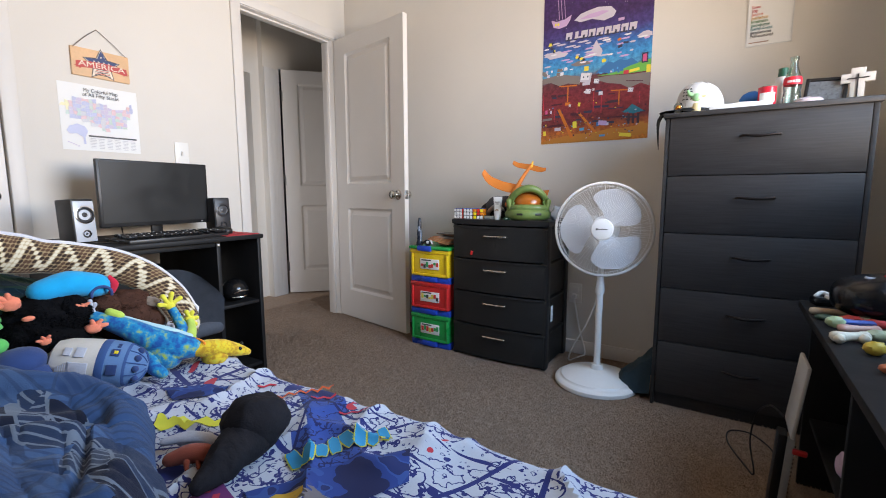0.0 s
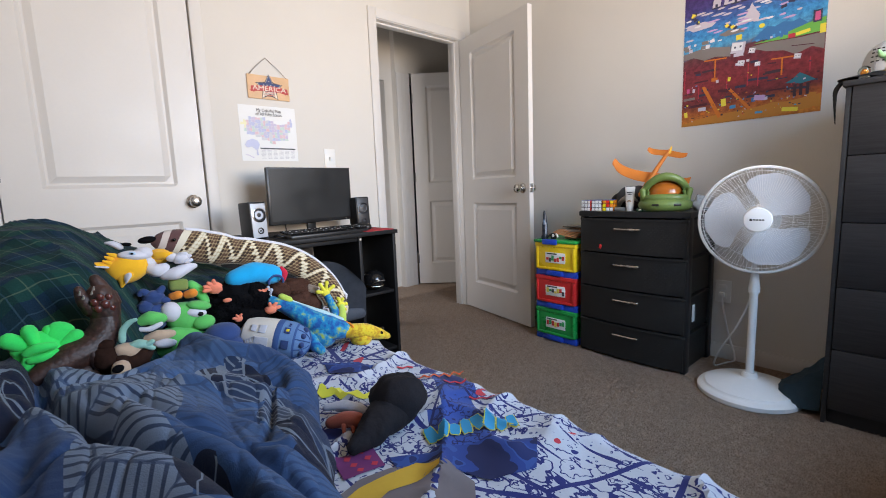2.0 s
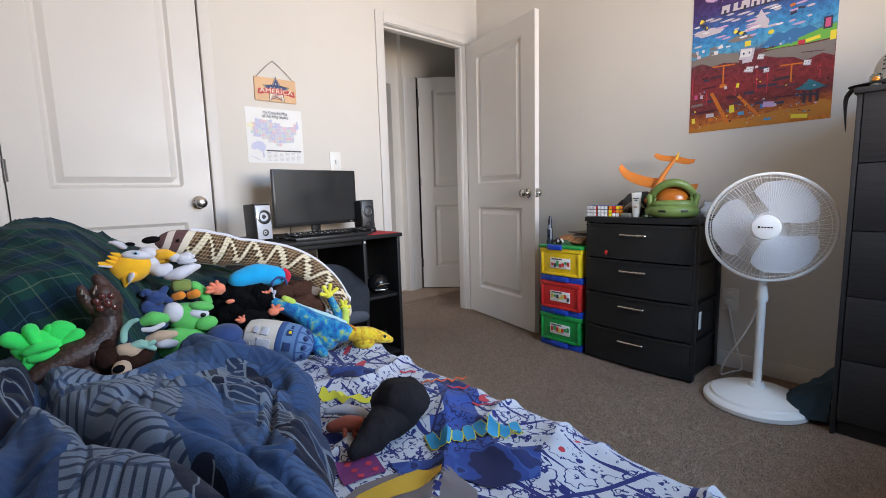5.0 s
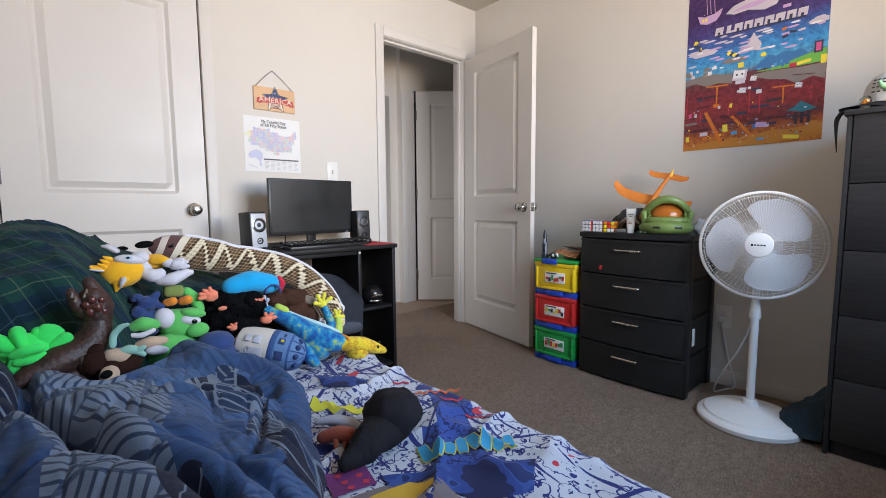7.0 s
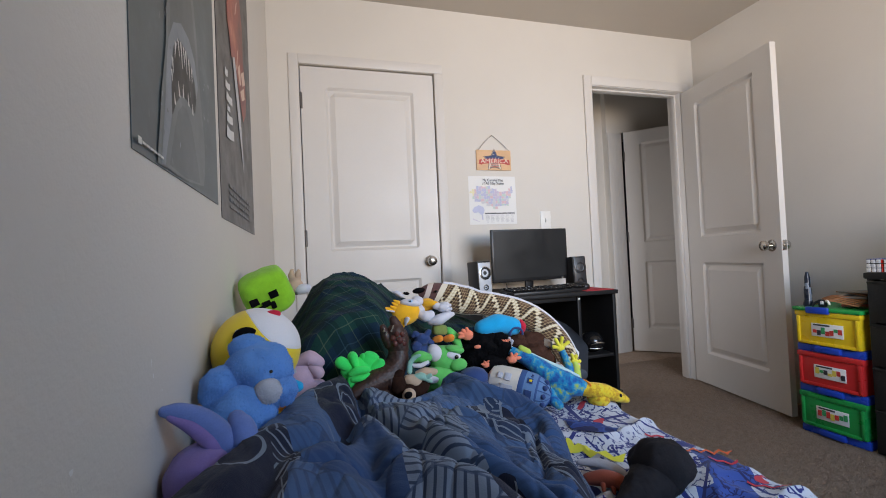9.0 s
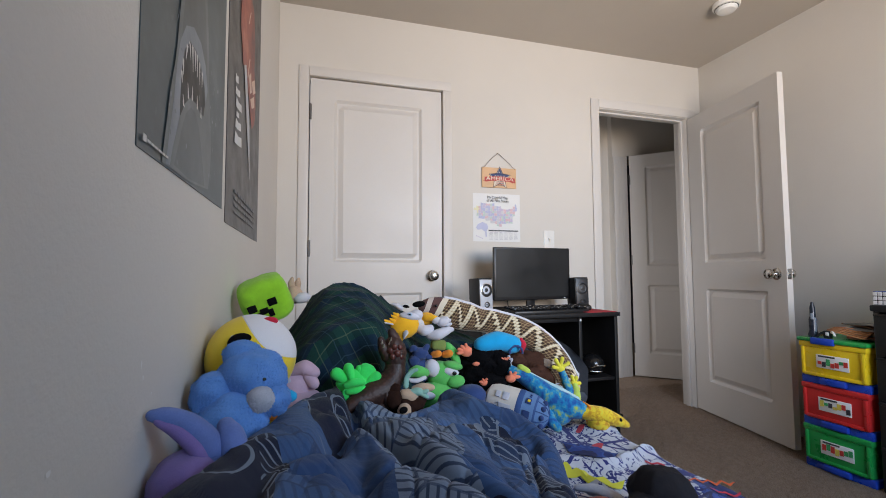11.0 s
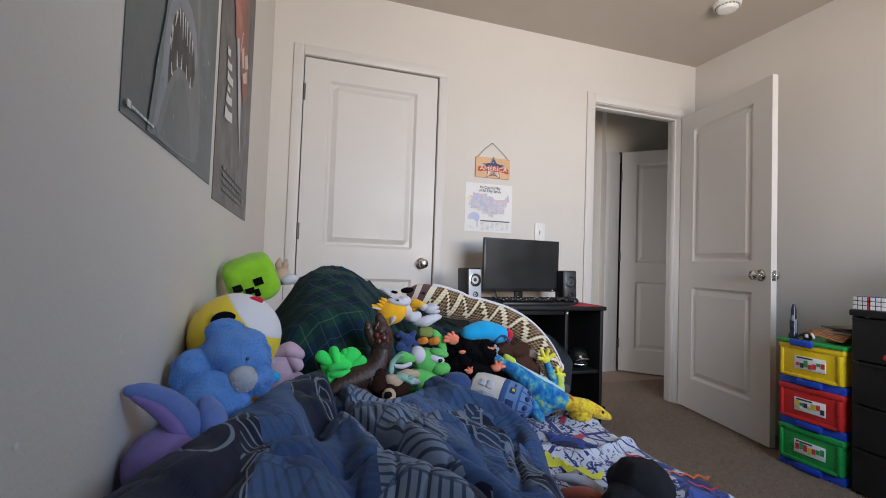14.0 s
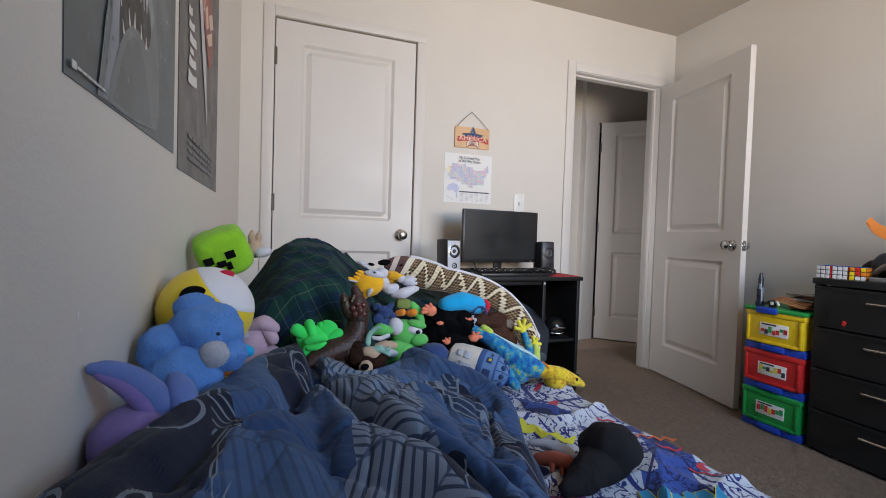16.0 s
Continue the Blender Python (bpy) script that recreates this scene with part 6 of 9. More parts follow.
sp = smooth_path([(1.262, -2.412, 0.842), (1.262, -2.359, 0.838), (1.258, -2.298, 0.817), (1.258, -2.240, 0.803), (1.258, -2.170, 0.787), (1.264, -2.100, 0.766), (1.280, -2.030, 0.722), (1.305, -1.985, 0.660), (1.345, -1.978, 0.590), (1.375, -2.040, 0.555)], 12)
acc = [0.0]
for a, b in zip(sp, sp[1:]):
    acc.append(acc[-1] + (b - a).length)
rad = np.interp(np.array(acc) / acc[-1], (0, 0.02, 0.05, 0.10, 0.16, 0.24, 0.30, 0.5, 0.85, 1.0), (0.004, 0.020, 0.029, 0.034, 0.042, 0.041, 0.034, 0.036, 0.040, 0.018))


def snake_pt(u, v):
    i = u * (len(sp) - 1)
    k = min(int(i), len(sp) - 2)
    p = sp[k].lerp(sp[k + 1], i - k)
    d = (sp[min(k + 2, len(sp) - 1)] - sp[max(k - 1, 0)]).normalized()
    s = Vector((1, 0, 0)) - d * d.x
    s.normalize()
    w = d.cross(s)
    if w.z < 0:
        w = -w
    r = float(np.interp(i, range(len(rad)), rad))
    a = 2 * math.pi * v
    return p + (w * math.cos(a) + s * math.sin(a) * 0.62) * r * (1 + 0.05 * noise.noise(p * 16 + Vector((v * 3, 0, 0))))


bm = B()
sheet_mesh(bm, snake_pt, 120, 28, uv=lambda u, v: (u * acc[-1], v))
bmesh.ops.remove_doubles(bm, verts=bm.verts[:], dist=0.0002)
seam = [snake_pt(u, 0.0) + Vector((0, 0, 0.001)) for u in np.linspace(0.14, 0.97, 40)]
limb(bm, seam, [0.0045, 0.0045], 1, 8, 2)
blob(bm, (1.288, -2.366, 0.846), (0.003, 0.004, 0.004), mi=2, seg=10)
toy("plush_snake", "long brown and cream zigzag-patterned plush snake", bm, [snake_cloth(), PWHITE, BEAD])

# cyan capsule toy with a navy loop and a red end tab
bm = B()
limb(bm, [(1.380, -2.264, 0.744), (1.372, -2.216, 0.750), (1.362, -2.165, 0.738)], [0.022, 0.028, 0.026], 0, 24, 6)
loop = [Vector((1.391 + 0.002 * math.cos(a), -2.167 + 0.018 * math.cos(a), 0.722 + 0.016 * math.sin(a))) for a in np.linspace(-0.2, math.pi + 0.2, 12)]
limb(bm, loop, [0.0032, 0.0032], 1, 10, 2)
limb(bm, [(1.372, -2.140, 0.722), (1.376, -2.136, 0.738), (1.374, -2.143, 0.754)], [0.007, 0.008, 0.004], 2, 12, 4, 0.5)
toy("plush_capsule", "bright cyan capsule-shaped plush with a red end tab", bm, [PCYAN, PNAVY, PRED])

# green round-headed toy with an olive cap
bm = B()
blob(bm, (1.388, -2.380, 0.676), (0.036, 0.043, 0.034), (-10, 0, 0), 0, 30, 0.05)
blob(bm, (1.404, -2.411, 0.696), (0.024, 0.021, 0.023), (10, 0, 0), 1, 22)
blob(bm, (1.414, -2.363, 0.686), (0.014, 0.022, 0.011), (-12, 0, 0), 1, 22)
blob(bm, (1.427, -2.357, 0.684), (0.0030, 0.0062, 0.0052), (-12, 0, 0), 3, 16)
blob(bm, (1.406, -2.354, 0.700), (0.022, 0.026, 0.011), (-14, 0, 0), 0, 22, 0.04)
limb(bm, [(1.372, -2.356, 0.742), (1.376, -2.344, 0.726), (1.384, -2.336, 0.704)], [0.014, 0.017, 0.013], 0, 18, 5, 0.8)
blob(bm, (1.418, -2.350, 0.662), (0.018, 0.024, 0.017), (0, 0, 0), 0, 20, 0.05)
box(bm, (1.380, -2.386, 0.750), (0.024, 0.040, 0.027), 0.008, 2, Euler((-0.12, -0.2, 0.1)).to_matrix(), 3)
limb(bm, [(1.392, -2.402, 0.728), (1.400, -2.392, 0.731)], [0.0085, 0.0095], 4, 14, 5)
limb(bm, [(1.394, -2.372, 0.727), (1.402, -2.363, 0.730)], [0.0095, 0.0105], 4, 14, 5)
limb(bm, [(1.418, -2.470, 0.690), (1.420, -2.453, 0.694), (1.418, -2.434, 0.690)], [0.012, 0.018, 0.014], 0, 18, 5, 0.85)
limb(bm, [(1.430, -2.474, 0.676), (1.432, -2.456, 0.674), (1.430, -2.436, 0.680)], [0.005, 0.006, 0.005], 1, 12, 4)
limb(bm, [(1.430, -2.468, 0.652), (1.436, -2.444, 0.657), (1.428, -2.420, 0.654)], [0.011, 0.015, 0.011], 5, 18, 5, 0.8)
blob(bm, (1.446, -2.434, 0.640), (0.014, 0.022, 0.010), (-8, 0, 0), 1, 18, 0.08)
blob(bm, (1.405, -2.402, 0.622), (0.042, 0.056, 0.04), mi=0, lump=0.1)
toy("plush_lizard", "grass green and white plush toy with olive cap", bm, [PGREEN, PWHITE, POLIVE, BEAD, PORANGE, PTAN])

bm = B()
blob(bm, (1.392, -2.438, 0.732), (0.020, 0.022, 0.016), mi=0, seg=22, lump=0.2)
limb(bm, [(1.395, -2.446, 0.738), (1.394, -2.456, 0.748), (1.394, -2.462, 0.744)], [0.009, 0.008, 0.006], 0, 12)
limb(bm, [(1.395, -2.430, 0.738), (1.394, -2.420, 0.750)], [0.010, 0.007], 0, 12)
limb(bm, [(1.396, -2.428, 0.730), (1.398, -2.414, 0.722)], [0.009, 0.007], 0, 12)
blob(bm, (1.400, -2.456, 0.716), (0.016, 0.016, 0.014), mi=0, seg=18, lump=0.2)
blob(bm, (1.385, -2.437, 0.690), (0.03, 0.03, 0.03), mi=0, lump=0.2)
toy("plush_monster", "small dark blue plush toy", bm, [PNAVY])
bm = B()
blob(bm, (1.450, -2.322, 0.632), (0.034, 0.040, 0.028), mi=0, lump=0.05)
blob(bm, (1.445, -2.322, 0.589), (0.05, 0.05, 0.05), mi=0, lump=0.08)
toy("plush_cushion", "round navy plush cushion", bm, [PNAVY])

# black shaggy toy with coral paws
bm = B()
for c, r in (((1.372, -2.266, 0.692), (0.046, 0.052, 0.046)), ((1.378, -2.222, 0.690), (0.038, 0.036, 0.040)), ((1.376, -2.300, 0.676), (0.036, 0.034, 0.036)), ((1.370, -2.250, 0.636), (0.055, 0.065, 0.055))):
    fur(bm, blob(bm, c, r, mi=0, seg=24, lump=0.25), 0.009, 2300, int(c[1] * -1000), 0, 0.0012)


def paw(y, z, o, r, n=3, spin=0.0):
    blob(bm, (1.39 + o, y, z), (r * 0.7, r, r * 0.8), mi=1, seg=16, lump=0.2)
    for k in range(n):
        a = spin + radians(45 + 90 * k / max(1, n - 1))
        limb(bm, [(1.39 + o, y, z), (1.394 + o, y + r * 1.0 * math.cos(a), z + r * 0.8 * math.sin(a)), (1.396 + o, y + r * 1.45 * math.cos(a), z + r * 1.1 * math.sin(a))], [r * 0.36, r * 0.33, r * 0.26], 1, 10, 3)


paw(-2.314, 0.732, 0.006, 0.017, 4, 0.9)
paw(-2.207, 0.703, 0.012, 0.010, 2, 0.0)
paw(-2.194, 0.658, 0.022, 0.015, 3, -0.6)
paw(-2.278, 0.656, 0.040, 0.010, 3, 0.4)
blob(bm, (1.425, -2.297, 0.704), (0.006, 0.010, 0.005), mi=1, seg=14, lump=0.2)
limb(bm, [(1.432, -2.280, 0.624), (1.440, -2.266, 0.632), (1.436, -2.256, 0.646)], [0.010, 0.012, 0.007], 2, 14, 5, 0.6)
toy("plush_ape", "shaggy black plush with coral paws", bm, [BLK, PCORAL, POLIVE])

# dark brown shaggy toy
bm = B()
for c, r in (((1.345, -2.104, 0.682), (0.036, 0.048, 0.034)), ((1.350, -2.150, 0.684), (0.034, 0.036, 0.032)), ((1.345, -2.103, 0.635), (0.05, 0.07, 0.06))):
    fur(bm, blob(bm, c, r, mi=0, seg=24, lump=0.2), 0.005, 2600, int(c[1] * -1000) + 7, 0, 0.0011)
blob(bm, (1.365, -2.062, 0.678), (0.014, 0.020, 0.015), (-20, 0, 0), 1, 20, 0.15)
blob(bm, (1.350, -2.058, 0.640), (0.020, 0.022, 0.020), mi=2, seg=20, lump=0.2)
toy("plush_beaver", "dark brown shaggy plush animal", bm, [PBRN2, PBEIGE, BLK])

# white and blue drum-shaped toy: a turned body, a blue collar and a ribbed dome
DRUM_AT = Matrix.Translation((1.432, -2.268, 0.616)) @ Vector((0.088, 0.112, -0.030)).to_track_quat("Z", "Y").to_matrix().to_4x4()
bm = B()
lathe(bm, [(0, -0.006), (0.024, -0.004), (0.038, 0.004), (0.044, 0.022), (0.046, 0.05), (0.0465, 0.078)], 40, DRUM_AT, 0)
lathe(bm, [(0.0465, 0.078), (0.0472, 0.080), (0.0472, 0.090), (0.0465, 0.092)], 40, DRUM_AT, 2)
lathe(bm, [(0.0465, 0.092), (0.0455, 0.112), (0.043, 0.122)], 40, DRUM_AT, 1)
lathe(bm, [(0.043, 0.122), (0.0425, 0.125), (0.041, 0.127)], 40, DRUM_AT, 2)
lathe(bm, [(0.041, 0.127), (0.035, 0.141), (0.024, 0.151), (0.010, 0.156), (0, 0.157)], 40, DRUM_AT, 1)


def on_drum(ang, z, r, w, h, mi, t=0.003):
    a = radians(ang)
    n = Vector((math.cos(a), math.sin(a), 0))
    q = Matrix((Vector((-n.y, n.x, 0)), Vector((0, 0, 1)), n)).transposed()
    box(bm, DRUM_AT @ (n * r + Vector((0, 0, z))), (w, h, t), 0.001, mi, DRUM_AT.to_3x3() @ q)


# angle of the side turned to the camera, so the patches fit its view
side = DRUM_AT.inverted().to_3x3() @ Vector((0.80, -0.45, 0.42))
A0 = math.degrees(math.atan2(side.y, side.x))
for da, z, w, h, mi in ((20, 0.106, 0.020, 0.018, 4), (-22, 0.106, 0.015, 0.014, 4), (-22, 0.107, 0.007, 0.007, 5), (-40, 0.108, 0.004, 0.006, 4), (-48, 0.108, 0.004, 0.006, 4),
                        (22, 0.052, 0.024, 0.030, 3), (-16, 0.050, 0.020, 0.016, 3), (-16, 0.030, 0.016, 0.012, 3)):
    on_drum(A0 + da, z, 0.0465 if mi != 5 else 0.0478, w, h, mi)
for k in range(6):
    on_drum(A0 + 34 - 3 * k, 0.018 + 0.0035 * k, 0.0435 + 0.0003 * k, 0.020, 0.0012, 3)
for k in range(10):
    a = radians(A0 + 36 * k)
    limb(bm, [DRUM_AT @ Vector((r * math.cos(a), r * math.sin(a), z)) for r, z in ((0.0412, 0.1275), (0.0355, 0.1415), (0.0245, 0.1515), (0.011, 0.1565))], [0.0011, 0.0011], 2, 6, 3)
for k in range(4):
    a = radians(A0 + 36 * k - 54)
    q = Vector((0.0335 * math.cos(a), 0.0335 * math.sin(a), 0.1430))
    blob(bm, DRUM_AT @ q, (0.0068, 0.0068, 0.0068), mi=4, seg=14)
toy("plush_drum", "white and blue drum-shaped plush with grey panel patches", bm,
    [PIVORY, surf("mid blue plush", (0.105, 0.205, 0.40), 0.9, 0.1, 14, 500, 0.3, 0.002), surf("deep blue piping", (0.035, 0.085, 0.24), 0.9, 0.1), PGREY, PNAVY, PYEL])


# lizard plush: marbled blue and yellow, with pale bands across the belly
def marbled(name, a, b, c, scale=42):
    m, nt, p = base(name)
    v = coords(nt)
    n = noise_fac(nt, scale, 3, 0.6, v)
    link(nt, ramp(nt, n, [(0.38, a), (0.54, b), (0.68, c)]), p.inputs["Base Color"])
    p.inputs["Roughness"].default_value = 0.9
    p.inputs["Sheen Weight"].default_value = 0.15
    bump(nt, p, noise_fac(nt, 500, 3, 0.6, v), 0.35, 0.0015)
    return m


GECKO = marbled("blue marbled plush", (0.003, 0.075, 0.30), (0.006, 0.24, 0.46), (0.34, 0.46, 0.07), 44)
GYEL = marbled("yellow marbled plush", (0.46, 0.24, 0.01), (0.72, 0.52, 0.02), (0.62, 0.58, 0.05), 70)
GLIME = plush("lime band plush", (0.46, 0.62, 0.10), 0.15)
bm = B()
limb(bm, [(1.385, -2.187, 0.676), (1.400, -2.168, 0.664), (1.425, -2.135, 0.642), (1.448, -2.100, 0.610), (1.470, -2.066, 0.590), (1.488, -2.036, 0.582)], [0.013, 0.016, 0.022, 0.030, 0.033, 0.024], 0, 22, 7)
limb(bm, [(1.404, -2.140, 0.666), (1.424, -2.104, 0.642), (1.446, -2.066, 0.622), (1.470, -2.030, 0.604)], [0.006, 0.010, 0.011, 0.007], 3, 14, 5)
limb(bm, [(1.402, -2.160, 0.682), (1.412, -2.146, 0.672)], [0.009, 0.010], 4, 14, 4)
limb(bm, [(1.492, -2.030, 0.578), (1.504, -2.004, 0.574), (1.513, -1.978, 0.569), (1.522, -1.946, 0.556), (1.526, -1.925, 0.546)], [0.021, 0.024, 0.024, 0.018, 0.011], 1, 20, 6, 0.85)
limb(bm, [Vector((1.494, -2.027, 0.579)) + Vector((0.90 * math.cos(a), 0.40 * math.cos(a), math.sin(a))) * 0.0225 for a in (-1.2, -0.5, 0.2, 0.9, 1.6)], [0.0028, 0.0028], 5, 8, 3)
for c in ((1.536, -1.948, 0.562), (1.516, -1.930, 0.566)):
    blob(bm, c, (0.005, 0.005, 0.005), mi=2, seg=12)
limb(bm, [(1.440, -2.042, 0.596), (1.415, -2.020, 0.612), (1.402, -2.024, 0.640), (1.400, -2.032, 0.660)], [0.013, 0.013, 0.011, 0.010], 0, 16, 5)


def toes(c, tips, r, mi):
    c = Vector(c)
    blob(bm, c, (r * 0.9, r * 1.2, r), mi=mi, seg=16)
    for y, z in tips:
        e = Vector((c.x + 0.002, y, z))
        limb(bm, [c, c.lerp(e, 0.6), e], [r * 0.62, r * 0.46, r * 0.55], mi, 12, 4)


toes((1.400, -2.036, 0.670), ((-2.059, 0.676), (-2.051, 0.695), (-2.031, 0.698), (-2.012, 0.684)), 0.0105, 6)
toes((1.385, -1.984, 0.622), ((-1.992, 0.642), (-1.978, 0.638), (-1.968, 0.622), (-1.972, 0.606)), 0.0105, 6)
limb(bm, [(1.450, -2.020, 0.590), (1.415, -1.998, 0.604), (1.388, -1.985, 0.618)], [0.013, 0.012, 0.009], 4, 14, 4)
toes((1.386, -2.188, 0.684), ((-2.196, 0.704), (-2.188, 0.710), (-2.180, 0.702)), 0.0085, 7)
limb(bm, [(1.450, -2.107, 0.592), (1.480, -2.118, 0.563), (1.500, -2.109, 0.548)], [0.016, 0.015, 0.012], 0, 14)
blob(bm, (1.452, -2.083, 0.579), (0.040, 0.046, 0.045), (0, 0, -50), 0, 20, 0.08)
blob(bm, (1.508, -1.995, 0.552), (0.024, 0.03, 0.022), (0, 0, -50), 1, 18, 0.08)
toy("plush_gecko", "blue and yellow marbled plush gecko with spread toes", bm, [GECKO, GYEL, BEAD, plush("pale aqua plush", (0.42, 0.62, 0.66), 0.1), GLIME, PORANGE, plush("lemon plush", (0.72, 0.66, 0.06), 0.15), PGREY])

# black bunched cap and a small red-brown toy on the sheet
bm = B()
BKC = surf("black cotton", (0.014, 0.013, 0.016), 0.9, 0.25, 12, 300, 0.3, 0.002, spec=0.2)
blob(bm, (1.900, -2.157, 0.573), (0.049, 0.050, 0.043), (0, 0, 30), 0, 44, 0.05)
limb(bm, [(1.900, -2.160, 0.568), (1.916, -2.195, 0.560), (1.930, -2.232, 0.552), (1.938, -2.268, 0.546)], [0.044, 0.034, 0.025, 0.013], 0, 40, 12, 0.88)
for v in bm.verts:
    q = v.co.copy()
    out = (q - Vector((1.908, -2.19, 0.56))).normalized()
    v.co += out * (0.004 * ridge(q.x * 2 + q.z, q.y, 16, 3.0) ** 2 + 0.004 * noise.noise(q * 38) + 0.0012 * noise.noise(q * 120))
    v.co.z = max(v.co.z, sheet_z(v.co.x, v.co.y) + 0.001)
toy("black_cap", "bunched-up black cloth cap lying on the sheet", bm, [BKC], group="", category="cap", rough=0.0015)
bm = B()
limb(bm, [(1.800, -2.246, 0.552), (1.822, -2.224, 0.556), (1.848, -2.206, 0.552), (1.866, -2.196, 0.544)], [0.008, 0.012, 0.012, 0.007], 0, 16, 5, 0.7)
limb(bm, [(1.806, -2.226, 0.545), (1.830, -2.212, 0.550), (1.850, -2.200, 0.546)], [0.007, 0.008, 0.005], 0, 14, 5)
limb(bm, [(1.846, -2.262, 0.546), (1.864, -2.244, 0.552), (1.884, -2.230, 0.552), (1.902, -2.222, 0.546)], [0.010, 0.014, 0.014, 0.009], 1, 18, 5)
for k in range(3):
    limb(bm, [(1.874 + 0.010 * k, -2.252 + 0.012 * k, 0.548), (1.884 + 0.010 * k, -2.258 + 0.012 * k, 0.542)], [0.005, 0.003], 1, 10, 3)
toy("plush_reindeer", "small white and red-brown plush toy on the sheet", bm, [PGREY, plush("red-brown plush", (0.28, 0.06, 0.03))])

# ---- things on the walls ----
def ink(name, col, rough=0.5):
    return surf(name, col, rough, 0.05, 9, 160, 0.02, 0.0003)


def poly(bm, pts, z, mi=0):
    """A flat printed shape at height z over its sheet."""
    f = bm.faces.new([bm.verts.new((x, y, z)) for x, y in pts])
    f.material_index = mi
    if f.normal.z < 0:
        f.normal_flip()
    f.normal_update()
    if f.normal.z < 0:
        f.normal_flip()
    return f


def disc(bm, x, y, rx, ry, z, mi=0, n=14, a0=0.0):
    return poly(bm, [(x + rx * math.cos(a0 + 2 * math.pi * k / n), y + ry * math.sin(a0 + 2 * math.pi * k / n)) for k in range(n)], z, mi)


def done(bm):
    for v in bm.verts:
        if 0.0055 < v.co.z < 0.0127:
            v.co.z = 0.0026 + (v.co.z - 0.006) * 0.3
    bmesh.ops.recalc_face_normals(bm, faces=bm.faces[:])
    for f in bm.faces:
        if f.normal.z < 0:
            f.normal_flip()
    bmesh.ops.triangulate(bm, faces=bm.faces[:])
    return bm


def sheet_of(w, h, curl=0.0012):
    """A paper sheet from (0, 0) to (w, h), its edges standing slightly off the wall."""
    bm = B()

    def pt(u, v):
        e = max(abs(2 * u - 1), abs(2 * v - 1))
        return Vector((u * w, v * h, 0.001 + curl * max(0.0, e - 0.86) / 0.14 * (0.4 + 0.6 * abs(noise.noise(Vector((u * 3, v * 3, w)))))))
    sheet_mesh(bm, pt, 12, 14)
    rim = [e for e in bm.edges if e.is_boundary]
    out = bmesh.ops.extrude_edge_only(bm, edges=rim)
    for v in out["geom"]:
        if isinstance(v, bmesh.types.BMVert):
            v.co.z = 0.0004
    return bm


NORTH = Matrix(((1, 0, 0, 0), (0, 0, -1, 0), (0, 1, 0, 0), (0, 0, 0, 1)))      # sheet x to the east, y up, faces south
WEST = Matrix(((0, 0, 1, 0), (1, 0, 0, 0), (0, 1, 0, 0), (0, 0, 0, 1)))        # sheet x to the north, y up, faces east
SOUTH = Matrix(((-1, 0, 0, 0), (0, 0, 1, 0), (0, 1, 0, 0), (0, 0, 0, 1)))      # sheet x to the west, y up, faces north


def on_wall(m, x, y, z):
    return Matrix.Translation((x, y, z)) @ m


# colourful game poster on the north wall
def band_print():
    """Poster stock: violet night over blue sky, hills, red caves and amber sand."""
    m, nt, p = base("poster stock bands")
    v = coords(nt)
    sx = nt.nodes.new("ShaderNodeSeparateXYZ")
    link(nt, v, sx.inputs[0])
    n = noise_fac(nt, 7, 3, 0.6, v)
    h = maths(nt, "ADD", maths(nt, "MULTIPLY", sx.outputs[1], 1 / 0.86), maths(nt, "MULTIPLY", maths(nt, "SUBTRACT", n, 0.5), 0.10))
    h = maths(nt, "SUBTRACT", h, maths(nt, "MULTIPLY", sx.outputs[0], 0.06))
    c = ramp(nt, h, [(0.0, (0.56, 0.196, 0.028)), (0.06, (0.42, 0.112, 0.028)), (0.12, (0.168, 0.0308, 0.035)), (0.22, (0.238, 0.0308, 0.0392)), (0.33, (0.154, 0.0252, 0.0392)), (0.385, (0.126, 0.042, 0.049)),
                     (0.43, (0.084, 0.336, 0.56)), (0.50, (0.049, 0.28, 0.588)), (0.57, (0.042, 0.14, 0.42)), (0.65, (0.063, 0.049, 0.21)), (0.75, (0.049, 0.0224, 0.105)), (1.0, (0.063, 0.028, 0.133))])
    fine = noise_fac(nt, 45, 4, 0.7, v)
    c = mixc(nt, 0.55, c, ramp(nt, fine, [(0.35, (0.18, 0.16, 0.18)), (0.65, (0.78, 0.74, 0.72))]), "OVERLAY")
    link(nt, c, p.inputs["Base Color"])
    p.inputs["Roughness"].default_value = 0.35
    return m


PINK = ink("print pink", (0.60, 0.10, 0.25))
INKS = [ink("print white", (0.75, 0.74, 0.76)), ink("print lilac", (0.546, 0.364, 0.598)), ink("print lime", (0.156, 0.442, 0.078)), ink("print amber", (0.72, 0.3, 0.03)), ink("print crimson", (0.52, 0.039, 0.065)),
        ink("print ink", (0.039, 0.039, 0.078)), ink("print sky", (0.08, 0.32, 0.62)), ink("print lemon", (0.8, 0.66, 0.06)), ink("print stone", (0.221, 0.189, 0.176)), PINK,
        ink("print hill blue", (0.0455, 0.169, 0.39)), ink("print mist", (0.572, 0.52, 0.598)), ink("print sand", (0.52, 0.208, 0.0325)), ink("print lava", (0.62, 0.17, 0.02)), ink("print maroon", (0.078, 0.0156, 0.0286)),
        ink("print soot", (0.0585, 0.0286, 0.0416)), ink("print teal", (0.026, 0.169, 0.221))]
gp = thing("wall_poster", "bright poster with violet sky, blue band and red caves", "poster", on_wall(NORTH, 1.562, 0.0, 1.222))
part("sheet", sheet_of(0.574, 0.86), band_print(), gp)
rnd = random.Random(11)
bm = B()
Z0, Z1, Z2 = 0.0062, 0.0068, 0.0074


